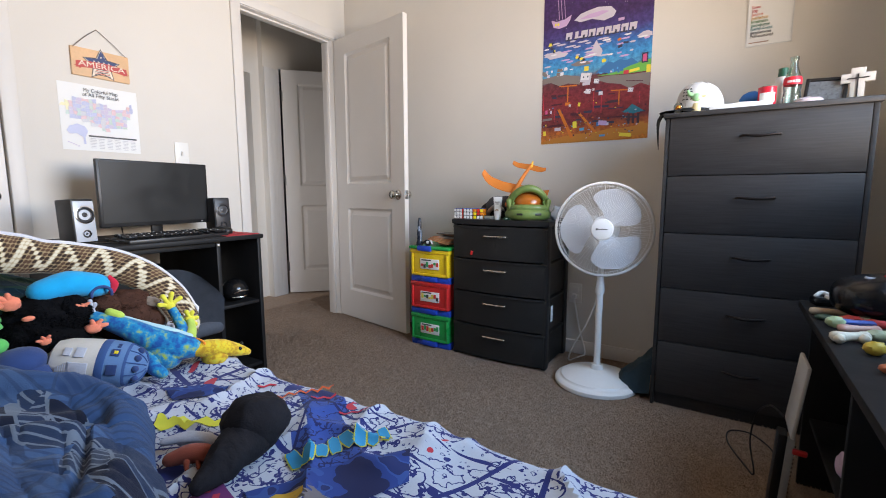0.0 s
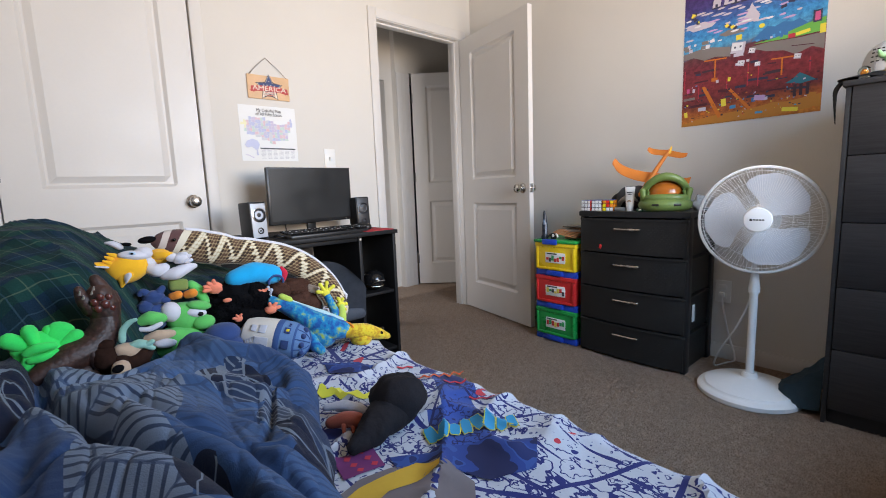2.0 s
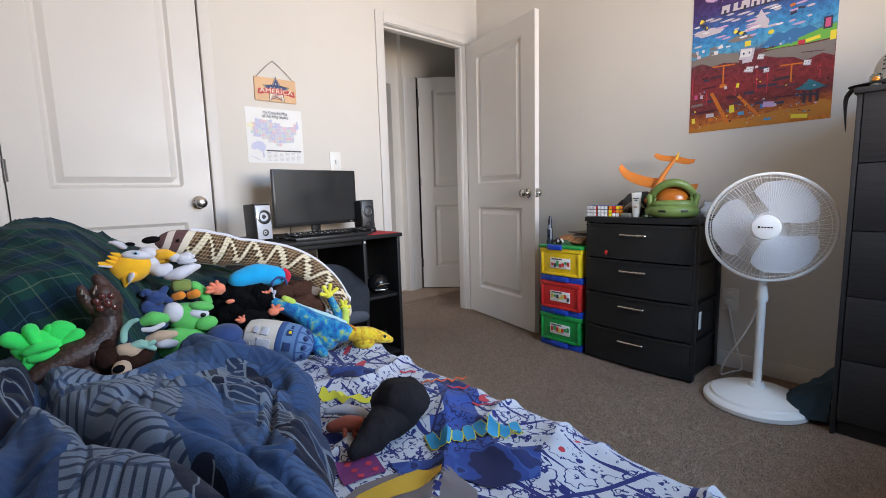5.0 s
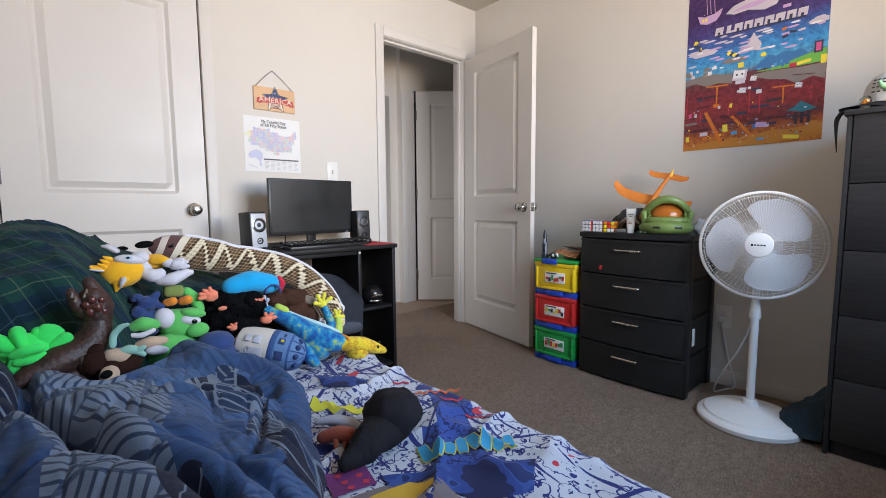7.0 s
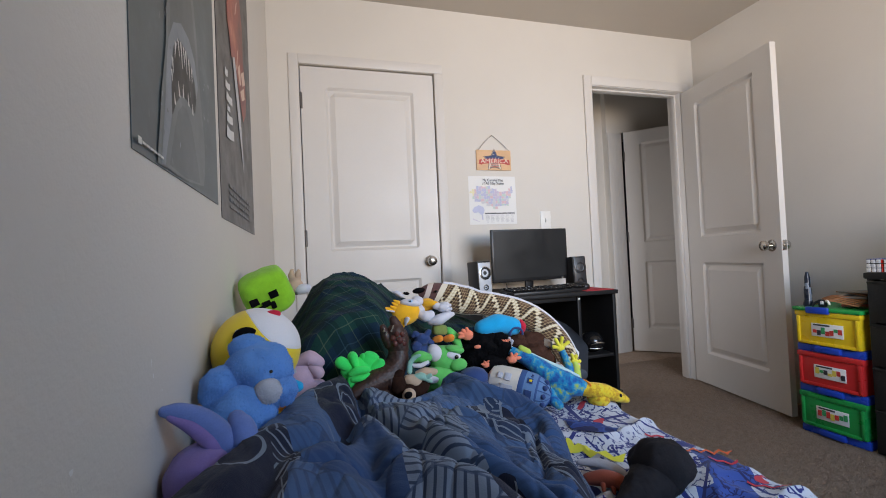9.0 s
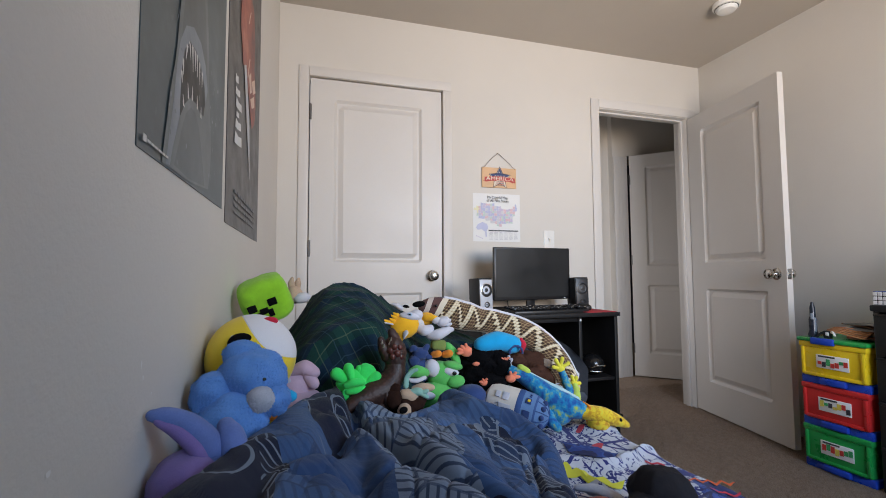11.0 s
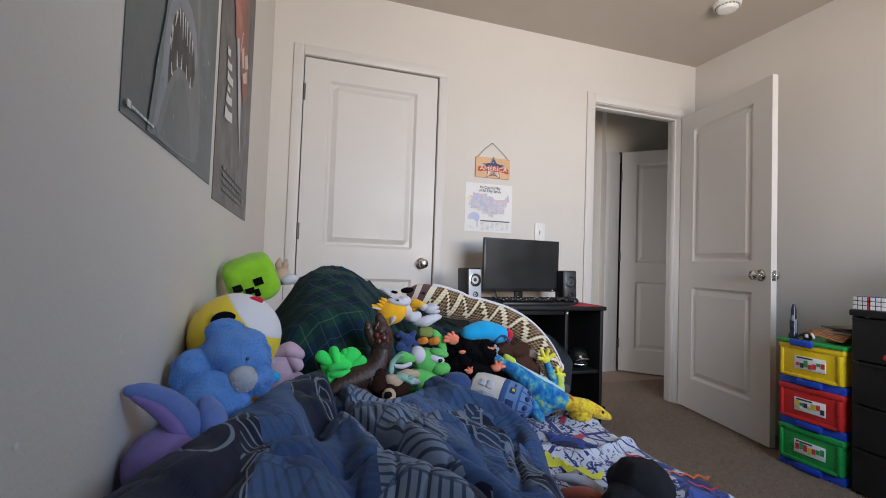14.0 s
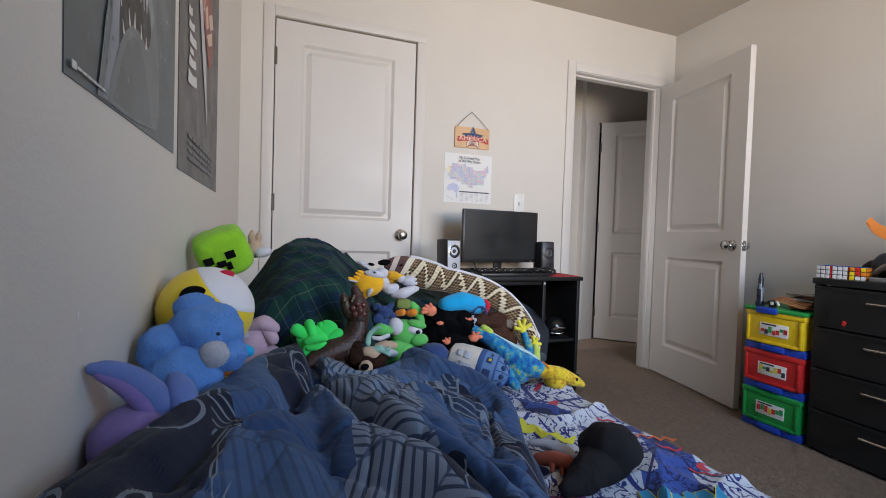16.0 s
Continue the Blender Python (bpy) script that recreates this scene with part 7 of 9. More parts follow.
def scrap(x, y, w, h, mi, z=Z1, tilt=0.0):
    box(bm, (x, y, z + 0.0001 * rnd.random()), (w, h, 0.0006), 0, mi, Euler((0, 0, tilt)).to_matrix())


# earth under the islands, hills and sand
poly(bm, [(0.0, 0.367), (0.06, 0.375), (0.111, 0.380), (0.16, 0.368), (0.214, 0.357), (0.216, 0.312), (0.15, 0.326), (0.10, 0.318), (0.05, 0.342), (0.0, 0.338)], Z0, 8)
poly(bm, [(0.292, 0.334), (0.364, 0.339), (0.485, 0.330), (0.572, 0.332), (0.572, 0.262), (0.53, 0.282), (0.472, 0.262), (0.43, 0.288), (0.367, 0.300), (0.32, 0.318)], Z0, 8)
poly(bm, [(0.30, 0.358), (0.33, 0.388), (0.361, 0.413), (0.39, 0.402), (0.421, 0.415), (0.455, 0.405), (0.48, 0.413), (0.513, 0.384), (0.466, 0.368), (0.399, 0.350)], Z0, 10)
poly(bm, [(0.305, 0.345), (0.399, 0.352), (0.466, 0.372), (0.514, 0.384), (0.572, 0.395), (0.572, 0.338), (0.467, 0.336)], Z1, 2)
poly(bm, [(0.257, 0.452), (0.272, 0.480), (0.283, 0.507), (0.296, 0.535), (0.310, 0.505), (0.331, 0.473), (0.323, 0.449)], Z0, 11)
poly(bm, [(0.0, 0.0), (0.0, 0.010), (0.08, 0.030), (0.168, 0.042), (0.315, 0.050), (0.40, 0.066), (0.449, 0.060), (0.531, 0.070), (0.572, 0.078), (0.572, 0.022), (0.45, 0.012), (0.38, 0.0)], Z0, 12)
# clouds, drifts and the far town
for k in range(46):
    x, y = rnd.uniform(0.02, 0.55), rnd.choice((rnd.uniform(0.44, 0.54), rnd.uniform(0.50, 0.57), rnd.uniform(0.42, 0.50)))
    w = rnd.uniform(0.010, 0.034)
    poly(bm, [(x - w, y), (x - w * 0.6, y + 0.004), (x + w * 0.5, y + 0.006), (x + w, y + 0.002), (x + w * 0.6, y - 0.003), (x - w * 0.4, y - 0.004)], Z1 + 0.00003 * k, rnd.choice((11, 11, 1, 0)))
poly(bm, [(0.002, 0.500), (0.05, 0.507), (0.094, 0.508), (0.147, 0.489), (0.127, 0.475), (0.042, 0.470)], Z1, 11)
poly(bm, [(0.160, 0.424), (0.200, 0.438), (0.268, 0.431), (0.269, 0.413), (0.191, 0.411)], Z1, 8)
for k in range(16):
    scrap(rnd.uniform(0.006, 0.19), 0.378 + rnd.uniform(0, 0.035), rnd.uniform(0.010, 0.035), rnd.uniform(0.004, 0.020), rnd.choice((0, 11, 11, 8, 0)), Z2)
# airship, long pale vessel, sea ship
poly(bm, [(0.044, 0.680), (0.075, 0.668), (0.120, 0.672), (0.159, 0.690), (0.150, 0.662), (0.131, 0.636), (0.090, 0.628), (0.057, 0.640)], Z2, 1)
for x, h in ((0.085, 0.11), (0.100, 0.13), (0.120, 0.10)):
    scrap(x, 0.675 + h / 2, 0.003, h, 1, Z2, 0.1)
for x in (0.070, 0.085):
    scrap(x, 0.652, 0.010, 0.014, 7, Z2 + 0.0005)
poly(bm, [(0.174, 0.655), (0.205, 0.682), (0.237, 0.690), (0.300, 0.700), (0.366, 0.690), (0.393, 0.660), (0.380, 0.636), (0.333, 0.625), (0.267, 0.645), (0.210, 0.640)], Z2, 11)
poly(bm, [(0.20, 0.655), (0.25, 0.672), (0.32, 0.678), (0.36, 0.668), (0.30, 0.652), (0.25, 0.652)], Z2 + 0.0005, 1)
scrap(0.420, 0.615, 0.030, 0.014, 1, Z2)
poly(bm, [(0.498, 0.516), (0.533, 0.534), (0.572, 0.527), (0.572, 0.508), (0.538, 0.504)], Z1, 11)
for k in range(8):
    scrap(0.06 + rnd.uniform(-0.02, 0.02), 0.535 + rnd.uniform(-0.025, 0.025), rnd.uniform(0.006, 0.02), rnd.uniform(0.006, 0.02), rnd.choice((5, 5, 8, 7)), Z2, rnd.uniform(-0.5, 0.5))
# block figures between the islands
for x, y, w in ((0.247, 0.345, 0.058), (0.305, 0.318, 0.026), (0.262, 0.270, 0.030), (0.330, 0.252, 0.022), (0.481, 0.252, 0.026), (0.290, 0.276, 0.013), (0.245, 0.268, 0.012)):
    box(bm, (x, y, Z2), (w, w * 0.86, 0.0012), 0, 11, Euler((0, 0, rnd.uniform(-0.2, 0.0))).to_matrix())
    box(bm, (x - w * 0.06, y + w * 0.08, Z2 + 0.0006), (w * 0.8, w * 0.6, 0.0012), 0, 0, Euler((0, 0, -0.1)).to_matrix())
    for s in (-0.22, 0.18):
        scrap(x + w * s, y + w * 0.06, w * 0.12, w * 0.16, 5, Z2 + 0.0016)
scrap(0.250, 0.312, 0.040, 0.016, 11, Z2)
scrap(0.249, 0.392, 0.024, 0.024, 7, Z2)
for k in range(4):
    scrap(0.195 + 0.012 * k, 0.46 - 0.006 * k, 0.016, 0.014, (7, 5, 7, 5)[k], Z2, 0.5)
scrap(0.420, 0.480, 0.022, 0.014, 5, Z2, 0.3)
scrap(0.448, 0.494, 0.026, 0.010, 5, Z2, -0.2)
scrap(0.415, 0.515, 0.018, 0.012, 13, Z2, 0.3)
scrap(0.543, 0.404, 0.030, 0.050, 5, Z2)
scrap(0.543, 0.404, 0.018, 0.036, 9, Z2 + 0.0006)
scrap(0.563, 0.348, 0.020, 0.038, 7, Z2)
scrap(0.495, 0.350, 0.050, 0.014, 7, Z2, 0.15)
scrap(0.455, 0.345, 0.026, 0.018, 4, Z2)
for k in range(10):
    scrap(rnd.uniform(0.32, 0.44), rnd.uniform(0.352, 0.372), rnd.uniform(0.006, 0.016), rnd.uniform(0.006, 0.014), rnd.choice((10, 6, 11, 5)), Z2)
disc(bm, 0.340, 0.420, 0.012, 0.010, Z2, 7)
# caves: lava falls, beams, dark galleries and small figures
for x, y0, y1, half in ((0.150, 0.225, 0.310, 0.050), (0.425, 0.180, 0.255, 0.042), (0.293, 0.160, 0.262, 0.0), (0.010, 0.19, 0.28, 0.0), (0.527, 0.18, 0.24, 0.0), (0.078, 0.12, 0.20, 0.0), (0.335, 0.15, 0.24, 0.0), (0.205, 0.16, 0.21, 0.0)):
    scrap(x, (y0 + y1) / 2, 0.006 if half else 0.0035, y1 - y0, 13 if half else 4, Z1)
    if half:
        scrap(x, y1 + 0.002, half * 2, 0.006, 13, Z1 + 0.0004, -0.06)
for k in range(26):
    y = rnd.uniform(0.09, 0.30)
    scrap(rnd.uniform(0.03, 0.54), y, rnd.uniform(0.02, 0.09), rnd.uniform(0.003, 0.014), rnd.choice((14, 14, 5, 15)), Z0 + 0.0002, rnd.uniform(-0.12, 0.05))
poly(bm, [(0.092, 0.188), (0.108, 0.190), (0.188, 0.033), (0.172, 0.024)], Z2, 13)
poly(bm, [(0.208, 0.159), (0.221, 0.162), (0.315, 0.052), (0.303, 0.045)], Z2, 13)
poly(bm, [(0.440, 0.142), (0.469, 0.156), (0.492, 0.180), (0.526, 0.158), (0.550, 0.140), (0.500, 0.130)], Z2, 16)
for x in (0.478, 0.500, 0.524):
    scrap(x, 0.105, 0.012, 0.050, 15, Z2)
for k in range(120):
    x, y = rnd.uniform(0.01, 0.56), rnd.choice((rnd.uniform(0.02, 0.13), rnd.uniform(0.03, 0.22)))
    scrap(x, y, rnd.uniform(0.002, 0.010), rnd.uniform(0.002, 0.009), rnd.choice((15, 15, 5, 14, 4, 13, 11, 6, 8, 7)), Z1 + 0.0003, rnd.uniform(-0.3, 0.3))
for x, y, w, h, mi in ((0.194, 0.097, 0.022, 0.036, 7), (0.097, 0.079, 0.036, 0.018, 11), (0.034, 0.138, 0.055, 0.012, 8), (0.464, 0.024, 0.060, 0.018, 7), (0.345, 0.095, 0.044, 0.024, 1), (0.320, 0.090, 0.016, 0.020, 10), (0.370, 0.088, 0.014, 0.014, 11), (0.020, 0.060, 0.016, 0.026, 7),
                        (0.028, 0.180, 0.014, 0.022, 9), (0.055, 0.178, 0.012, 0.018, 11), (0.100, 0.055, 0.020, 0.012, 13), (0.235, 0.070, 0.026, 0.016, 6), (0.150, 0.215, 0.028, 0.016, 13), (0.163, 0.205, 0.012, 0.014, 11), (0.215, 0.205, 0.012, 0.020, 7), (0.345, 0.028, 0.030, 0.010, 6), (0.540, 0.075, 0.030, 0.020, 12)):
    scrap(x, y, w, h, mi, Z2, rnd.uniform(-0.15, 0.1))
for k in range(30):
    disc(bm, rnd.uniform(0.01, 0.56), rnd.uniform(0.60, 0.85), 0.0014, 0.0014, Z2, 0, 6)
tagged(part("printed_scene", done(bm), INKS, gp, smooth=False), kind="stuff")
# block-letter title stands as plain slanted slabs
for k in range(9):
    bm = B()
    x = 0.146 + 0.0415 * k
    y = 0.578 - 0.0010 * k
    wv = 0.018 if k == 1 else 0.035
    poly(bm, [(x - wv / 2, y - 0.018), (x + wv / 2, y - 0.018), (x + wv / 2 + 0.004, y + 0.018), (x - wv / 2 + 0.004, y + 0.018)], 0.0085, 0)
    poly(bm, [(x - wv / 2 - 0.003, y - 0.025), (x + wv / 2 - 0.003, y - 0.025), (x + wv / 2, y - 0.018), (x - wv / 2, y - 0.018)], 0.0085, 1)
    if k != 1:
        poly(bm, [(x - 0.006, y - 0.018), (x + 0.005, y - 0.018), (x + 0.006, y - 0.004 + 0.006 * (k % 2)), (x - 0.005, y - 0.004 + 0.006 * (k % 2))], 0.0089, 1)
    bmesh.ops.translate(bm, verts=bm.verts[:], vec=(0, 0, 0.003))
    part("title_slab", done(bm), [INKS[11], INKS[5]], gp, smooth=False)

# list of words on white paper, above the tall dresser
lp = thing("word_print", "white paper print with a list of coloured words", "print", on_wall(NORTH, 2.531, 0.0, 1.600))
part("sheet", sheet_of(0.170, 0.245, 0.002), PAPER, lp)
bm = B()
for a in ((0.0, 0.004, 0, 0.245), (0.166, 0.17, 0, 0.245), (0.004, 0.166, 0, 0.004), (0.004, 0.166, 0.241, 0.245)):
    span(bm, a[0], a[1], a[2], a[3], 0.003, 0.0042, 0)
part("border", bm, surf("pale grey print", (0.66, 0.66, 0.66)), lp)
wl = [("love", (0.55, 0.03, 0.05)), ("joy", (0.60, 0.05, 0.06)), ("peace", (0.72, 0.20, 0.12)), ("patience", (0.72, 0.42, 0.12)), ("kindness", (0.10, 0.28, 0.12)),
      ("goodness", (0.05, 0.22, 0.15)), ("faithfulness", (0.05, 0.25, 0.30)), ("gentleness", (0.03, 0.04, 0.06)), ("self-control", (0.03, 0.03, 0.04))]
for k, (wd, col) in enumerate(wl):
    ob = words("printed_word", wd, 0.0185, pose(0, 0, 0), ink("ink " + wd, col), lp)
    half = max(v.co.x for v in ob.data.vertices)
    ob.matrix_basis = pose(0.016 + half, 0.170 - 0.0158 * k, 0.0035)
bm = B()
span(bm, 0.012, 0.085, 0.014, 0.018, 0.003, 0.0042, 0)
part("small_print", bm, ink("print grey brown", (0.35, 0.22, 0.18)), lp)

# hanging wooden sign with a star
sg = thing("hanging_sign", "small wooden sign with a painted star and the word America", "sign", on_wall(WEST, 0.0, -1.714, 1.470))
WOODTAN = surf("pale sign wood", (0.72, 0.46, 0.26), 0.6, 0.12, 9, 120, 0.1, 0.0006)
bm = B()
box(bm, (0.114, 0.062, 0.007), (0.228, 0.124, 0.010), 0.0015)
part("board", bm, WOODTAN, sg)
bm = B()
wire(bm, [(0.010, 0.120, 0.012), (0.060, 0.175, 0.008), (0.108, 0.218, 0.006)], 0.0013)
wire(bm, [(0.108, 0.218, 0.006), (0.165, 0.172, 0.008), (0.218, 0.120, 0.012)], 0.0013)
part("string", bm, surf("brown cord", (0.10, 0.07, 0.05), 0.9), sg)
NAVYI, REDI, CREAM, DARKI = ink("paint navy", (0.03, 0.045, 0.14)), ink("paint red", (0.50, 0.06, 0.05)), ink("paint cream", (0.78, 0.68, 0.55)), ink("paint dark", (0.04, 0.03, 0.04))
cx, cy = 0.116, 0.060


def star(ro, ri, dy=0.0):
    return [(cx + (ro if k % 2 == 0 else ri) * math.cos(math.pi / 2 + math.pi * k / 5) * 1.05, cy + dy + (ro if k % 2 == 0 else ri) * math.sin(math.pi / 2 + math.pi * k / 5)) for k in range(10)]


bm = B()
poly(bm, star(0.074, 0.037), 0.0128, 3)
poly(bm, star(0.068, 0.032), 0.0133, 2)
poly(bm, [(cx, cy + 0.066), (cx - 0.018, cy + 0.026), (cx - 0.065, cy + 0.021), (cx - 0.040, cy + 0.0), (cx + 0.040, cy + 0.0), (cx + 0.065, cy + 0.021), (cx + 0.018, cy + 0.026)], 0.0138, 0)
for k, x in enumerate((-0.030, -0.012, 0.008, 0.028, -0.002)):
    disc(bm, cx + x, cy + (0.013 if k < 4 else 0.035), 0.0035, 0.0035, 0.0143, 2, 5, math.pi / 2)
for k in range(5):
    y = cy - 0.018 - 0.0062 * k
    poly(bm, [(cx - 0.024 - 0.002 * k, y), (cx + 0.024 + 0.002 * k, y), (cx + 0.024 + 0.002 * k, y - 0.003), (cx - 0.024 - 0.002 * k, y - 0.003)], 0.0138, 1 if k % 2 else 3)
for s in (-1, 1):
    poly(bm, [(cx + s * 0.080, cy - 0.004), (cx + s * 0.112, cy - 0.022), (cx + s * 0.092, cy - 0.018), (cx + s * 0.088, cy - 0.030), (cx + s * 0.068, cy - 0.014)], 0.0136, 1)
poly(bm, [(cx - 0.102, cy - 0.026), (cx - 0.05, cy - 0.020), (cx, cy - 0.018), (cx + 0.05, cy - 0.020), (cx + 0.102, cy - 0.028), (cx + 0.100, cy + 0.002), (cx + 0.05, cy + 0.009), (cx, cy + 0.011), (cx - 0.05, cy + 0.009), (cx - 0.100, cy + 0.003)], 0.0146, 1)
part("painted_star", done(bm), [NAVYI, REDI, CREAM, DARKI], sg, smooth=False)
words("painted_word", "AMERICA", 0.034, pose(cx, cy - 0.006, 0.0152), CREAM, sg, width=0.184)

# printed map
mp_ = thing("wall_map", "white paper map print with pastel coloured states", "map", on_wall(WEST, 0.0, -1.772, 1.137))
part("sheet", sheet_of(0.313, 0.296, 0.002), PAPER, mp_)
DARKTXT = ink("print charcoal", (0.06, 0.06, 0.07))
words("title_line", "My Colorful Map", 0.024, pose(0.162, 0.272, 0.0038), DARKTXT, mp_, width=0.135)
words("title_line", "of All Fifty States", 0.024, pose(0.162, 0.252, 0.0038), DARKTXT, mp_, width=0.145)
PASTEL = [ink("pastel blue", (0.50, 0.52, 0.70)), ink("pastel pink", (0.72, 0.52, 0.55)), ink("pastel green", (0.54, 0.65, 0.60)), ink("pastel lilac", (0.58, 0.52, 0.66)), ink("pastel grey", (0.62, 0.62, 0.66)), ink("pastel yellow", (0.80, 0.76, 0.48))]
outline = [(0.02, 0.215), (0.06, 0.235), (0.13, 0.228), (0.165, 0.222), (0.205, 0.205), (0.225, 0.20), (0.245, 0.195), (0.27, 0.215), (0.292, 0.243), (0.302, 0.235), (0.292, 0.205), (0.278, 0.178), (0.262, 0.150),
           (0.258, 0.115), (0.264, 0.088), (0.252, 0.088), (0.240, 0.115), (0.21, 0.118), (0.185, 0.108), (0.165, 0.085), (0.150, 0.110), (0.115, 0.120), (0.075, 0.132), (0.045, 0.140), (0.02, 0.172), (0.010, 0.195)]


def inside(x, y, ring):
    c = False
    for (x0, y0), (x1, y1) in zip(ring, ring[1:] + ring[:1]):
        if (y0 > y) != (y1 > y) and x < (x1 - x0) * (y - y0) / (y1 - y0) + x0:
            c = not c
    return c


bm = B()
rnd = random.Random(4)
nx, ny = 20, 11
jit = {(i, j): (0.005 + 0.3 * i / nx + rnd.uniform(-0.0045, 0.0045), 0.08 + 0.17 * j / ny + rnd.uniform(-0.004, 0.004)) for i in range(nx + 1) for j in range(ny + 1)}
for i in range(nx):
    for j in range(ny):
        q = [jit[i, j], jit[i + 1, j], jit[i + 1, j + 1], jit[i, j + 1]]
        mx, my = sum(a for a, _ in q) / 4, sum(b for _, b in q) / 4
        if sum(inside(a, b, outline) for a, b in q + [(mx, my)]) >= 3:
            q = [(mx + (a - mx) * 0.95, my + (b - my) * 0.95) for a, b in q]
            poly(bm, q, 0.0036, 5 if i < 2 and j >= 6 else rnd.choice((0, 1, 2, 3, 3, 4, 0)))
poly(bm, [(0.03, 0.105), (0.06, 0.118), (0.088, 0.108), (0.098, 0.088), (0.088, 0.062), (0.075, 0.060), (0.055, 0.075), (0.03, 0.07), (0.018, 0.085)], 0.0036, 0)
poly(bm, [(0.078, 0.062), (0.086, 0.060), (0.088, 0.030), (0.080, 0.028)], 0.0036, 0)
for k in range(5):
    disc(bm, 0.022 + 0.009 * k, 0.034 - 0.004 * k, 0.004, 0.003, 0.0036, 3, 6)
tagged(part("state_patch", done(bm), PASTEL, mp_, smooth=False), kind="stuff")
bm = B()
span(bm, 0.100, 0.298, 0.064, 0.071, 0.003, 0.0042, 0)
part("caption_bar", bm, DARKTXT, mp_)
bm = B()
for c in range(6):
    for r in range(7):
        box(bm, (0.116 + 0.033 * c, 0.056 - 0.007 * r, 0.0036), (rnd.uniform(0.018, 0.027), 0.0022, 0.0006), 0)
part("text_lines", bm, surf("pale print grey", (0.52, 0.52, 0.55)), mp_)


# two film-style posters beside the bed
def misty(name, a, b, c):
    m, nt, p = base(name)
    v = coords(nt)
    n = noise_fac(nt, 6, 5, 0.65, v)
    link(nt, ramp(nt, n, [(0.30, a), (0.55, b), (0.75, c)]), p.inputs["Base Color"])
    p.inputs["Roughness"].default_value = 0.4
    return m


p1 = thing("film_poster", "dark sea-green poster with a pale toothed arch shape", "poster", on_wall(SOUTH, 1.981, YS, 1.073), group="posters beside the bed")
part("sheet", sheet_of(0.470, 0.72), misty("sea green print", (0.028, 0.044, 0.054), (0.058, 0.086, 0.100), (0.11, 0.150, 0.165)), p1)
GREYS = [misty("shade pale", (0.12, 0.15, 0.18), (0.22, 0.25, 0.29), (0.40, 0.43, 0.48)), ink("shade black", (0.012, 0.014, 0.017)), ink("shade tooth", (0.62, 0.62, 0.60)), misty("shade mid", (0.07, 0.09, 0.10), (0.12, 0.145, 0.155), (0.20, 0.22, 0.24)), misty("shade low", (0.045, 0.06, 0.07), (0.08, 0.10, 0.11), (0.13, 0.15, 0.17))]
bm = B()
poly(bm, [(0.08, 0.002), (0.087, 0.032), (0.096, 0.064), (0.102, 0.094), (0.111, 0.12), (0.121, 0.147), (0.129, 0.173), (0.142, 0.25), (0.178, 0.36), (0.235, 0.46), (0.285, 0.37), (0.315, 0.27), (0.322, 0.20), (0.338, 0.146), (0.350, 0.10), (0.349, 0.046), (0.334, 0.015), (0.171, 0.004)], 0.0060, 3)
poly(bm, [(0.150, 0.20), (0.160, 0.26), (0.195, 0.35), (0.236, 0.43), (0.275, 0.34), (0.302, 0.25), (0.305, 0.19), (0.28, 0.15), (0.17, 0.14)], 0.0063, 4)
poly(bm, [(0.114, 0.006), (0.124, 0.031), (0.136, 0.058), (0.149, 0.084), (0.151, 0.116), (0.152, 0.153), (0.164, 0.188), (0.193, 0.214), (0.231, 0.217), (0.263, 0.206), (0.288, 0.186), (0.299, 0.16), (0.312, 0.184), (0.294, 0.222), (0.258, 0.244), (0.212, 0.246), (0.170, 0.226), (0.143, 0.190), (0.131, 0.152), (0.125, 0.118), (0.117, 0.083), (0.104, 0.039), (0.096, 0.004)], 0.0067, 0)
poly(bm, [(0.149, 0.113), (0.152, 0.152), (0.167, 0.188), (0.193, 0.212), (0.228, 0.212), (0.26, 0.201), (0.285, 0.183), (0.295, 0.157), (0.285, 0.13), (0.262, 0.129), (0.231, 0.134), (0.199, 0.129), (0.172, 0.11), (0.156, 0.09), (0.149, 0.084)], 0.0070, 1)
poly(bm, [(0.11, 0.004), (0.121, 0.032), (0.138, 0.063), (0.154, 0.089), (0.172, 0.11), (0.199, 0.129), (0.231, 0.134), (0.259, 0.126), (0.279, 0.107), (0.297, 0.079), (0.318, 0.048), (0.334, 0.015), (0.232, 0.005), (0.166, 0.003)], 0.0075, 3)
poly(bm, [(0.128, 0.010), (0.146, 0.043), (0.162, 0.074), (0.179, 0.099), (0.205, 0.117), (0.231, 0.118), (0.254, 0.103), (0.273, 0.076), (0.291, 0.042), (0.304, 0.015), (0.206, 0.007)], 0.0079, 4)
TEETH = (((0.177, 0.200), (0.170, 0.175)), ((0.189, 0.210), (0.196, 0.187)), ((0.205, 0.213), (0.211, 0.175)), ((0.219, 0.213), (0.226, 0.183)), ((0.232, 0.213), (0.238, 0.178)), ((0.250, 0.207), (0.254, 0.173)), ((0.268, 0.200), (0.269, 0.175)),
         ((0.157, 0.170), (0.160, 0.148)), ((0.151, 0.150), (0.155, 0.134)), ((0.190, 0.124), (0.184, 0.146)), ((0.211, 0.130), (0.211, 0.152)), ((0.243, 0.128), (0.239, 0.148)), ((0.267, 0.122), (0.267, 0.140)), ((0.166, 0.104), (0.160, 0.120)))
for (x, y), (xt, yt) in TEETH:
    poly(bm, [(x - 0.0042, y), (x + 0.0042, y), (xt + 0.001, yt), (xt - 0.001, yt)], 0.0082, 2)
rnd = random.Random(9)
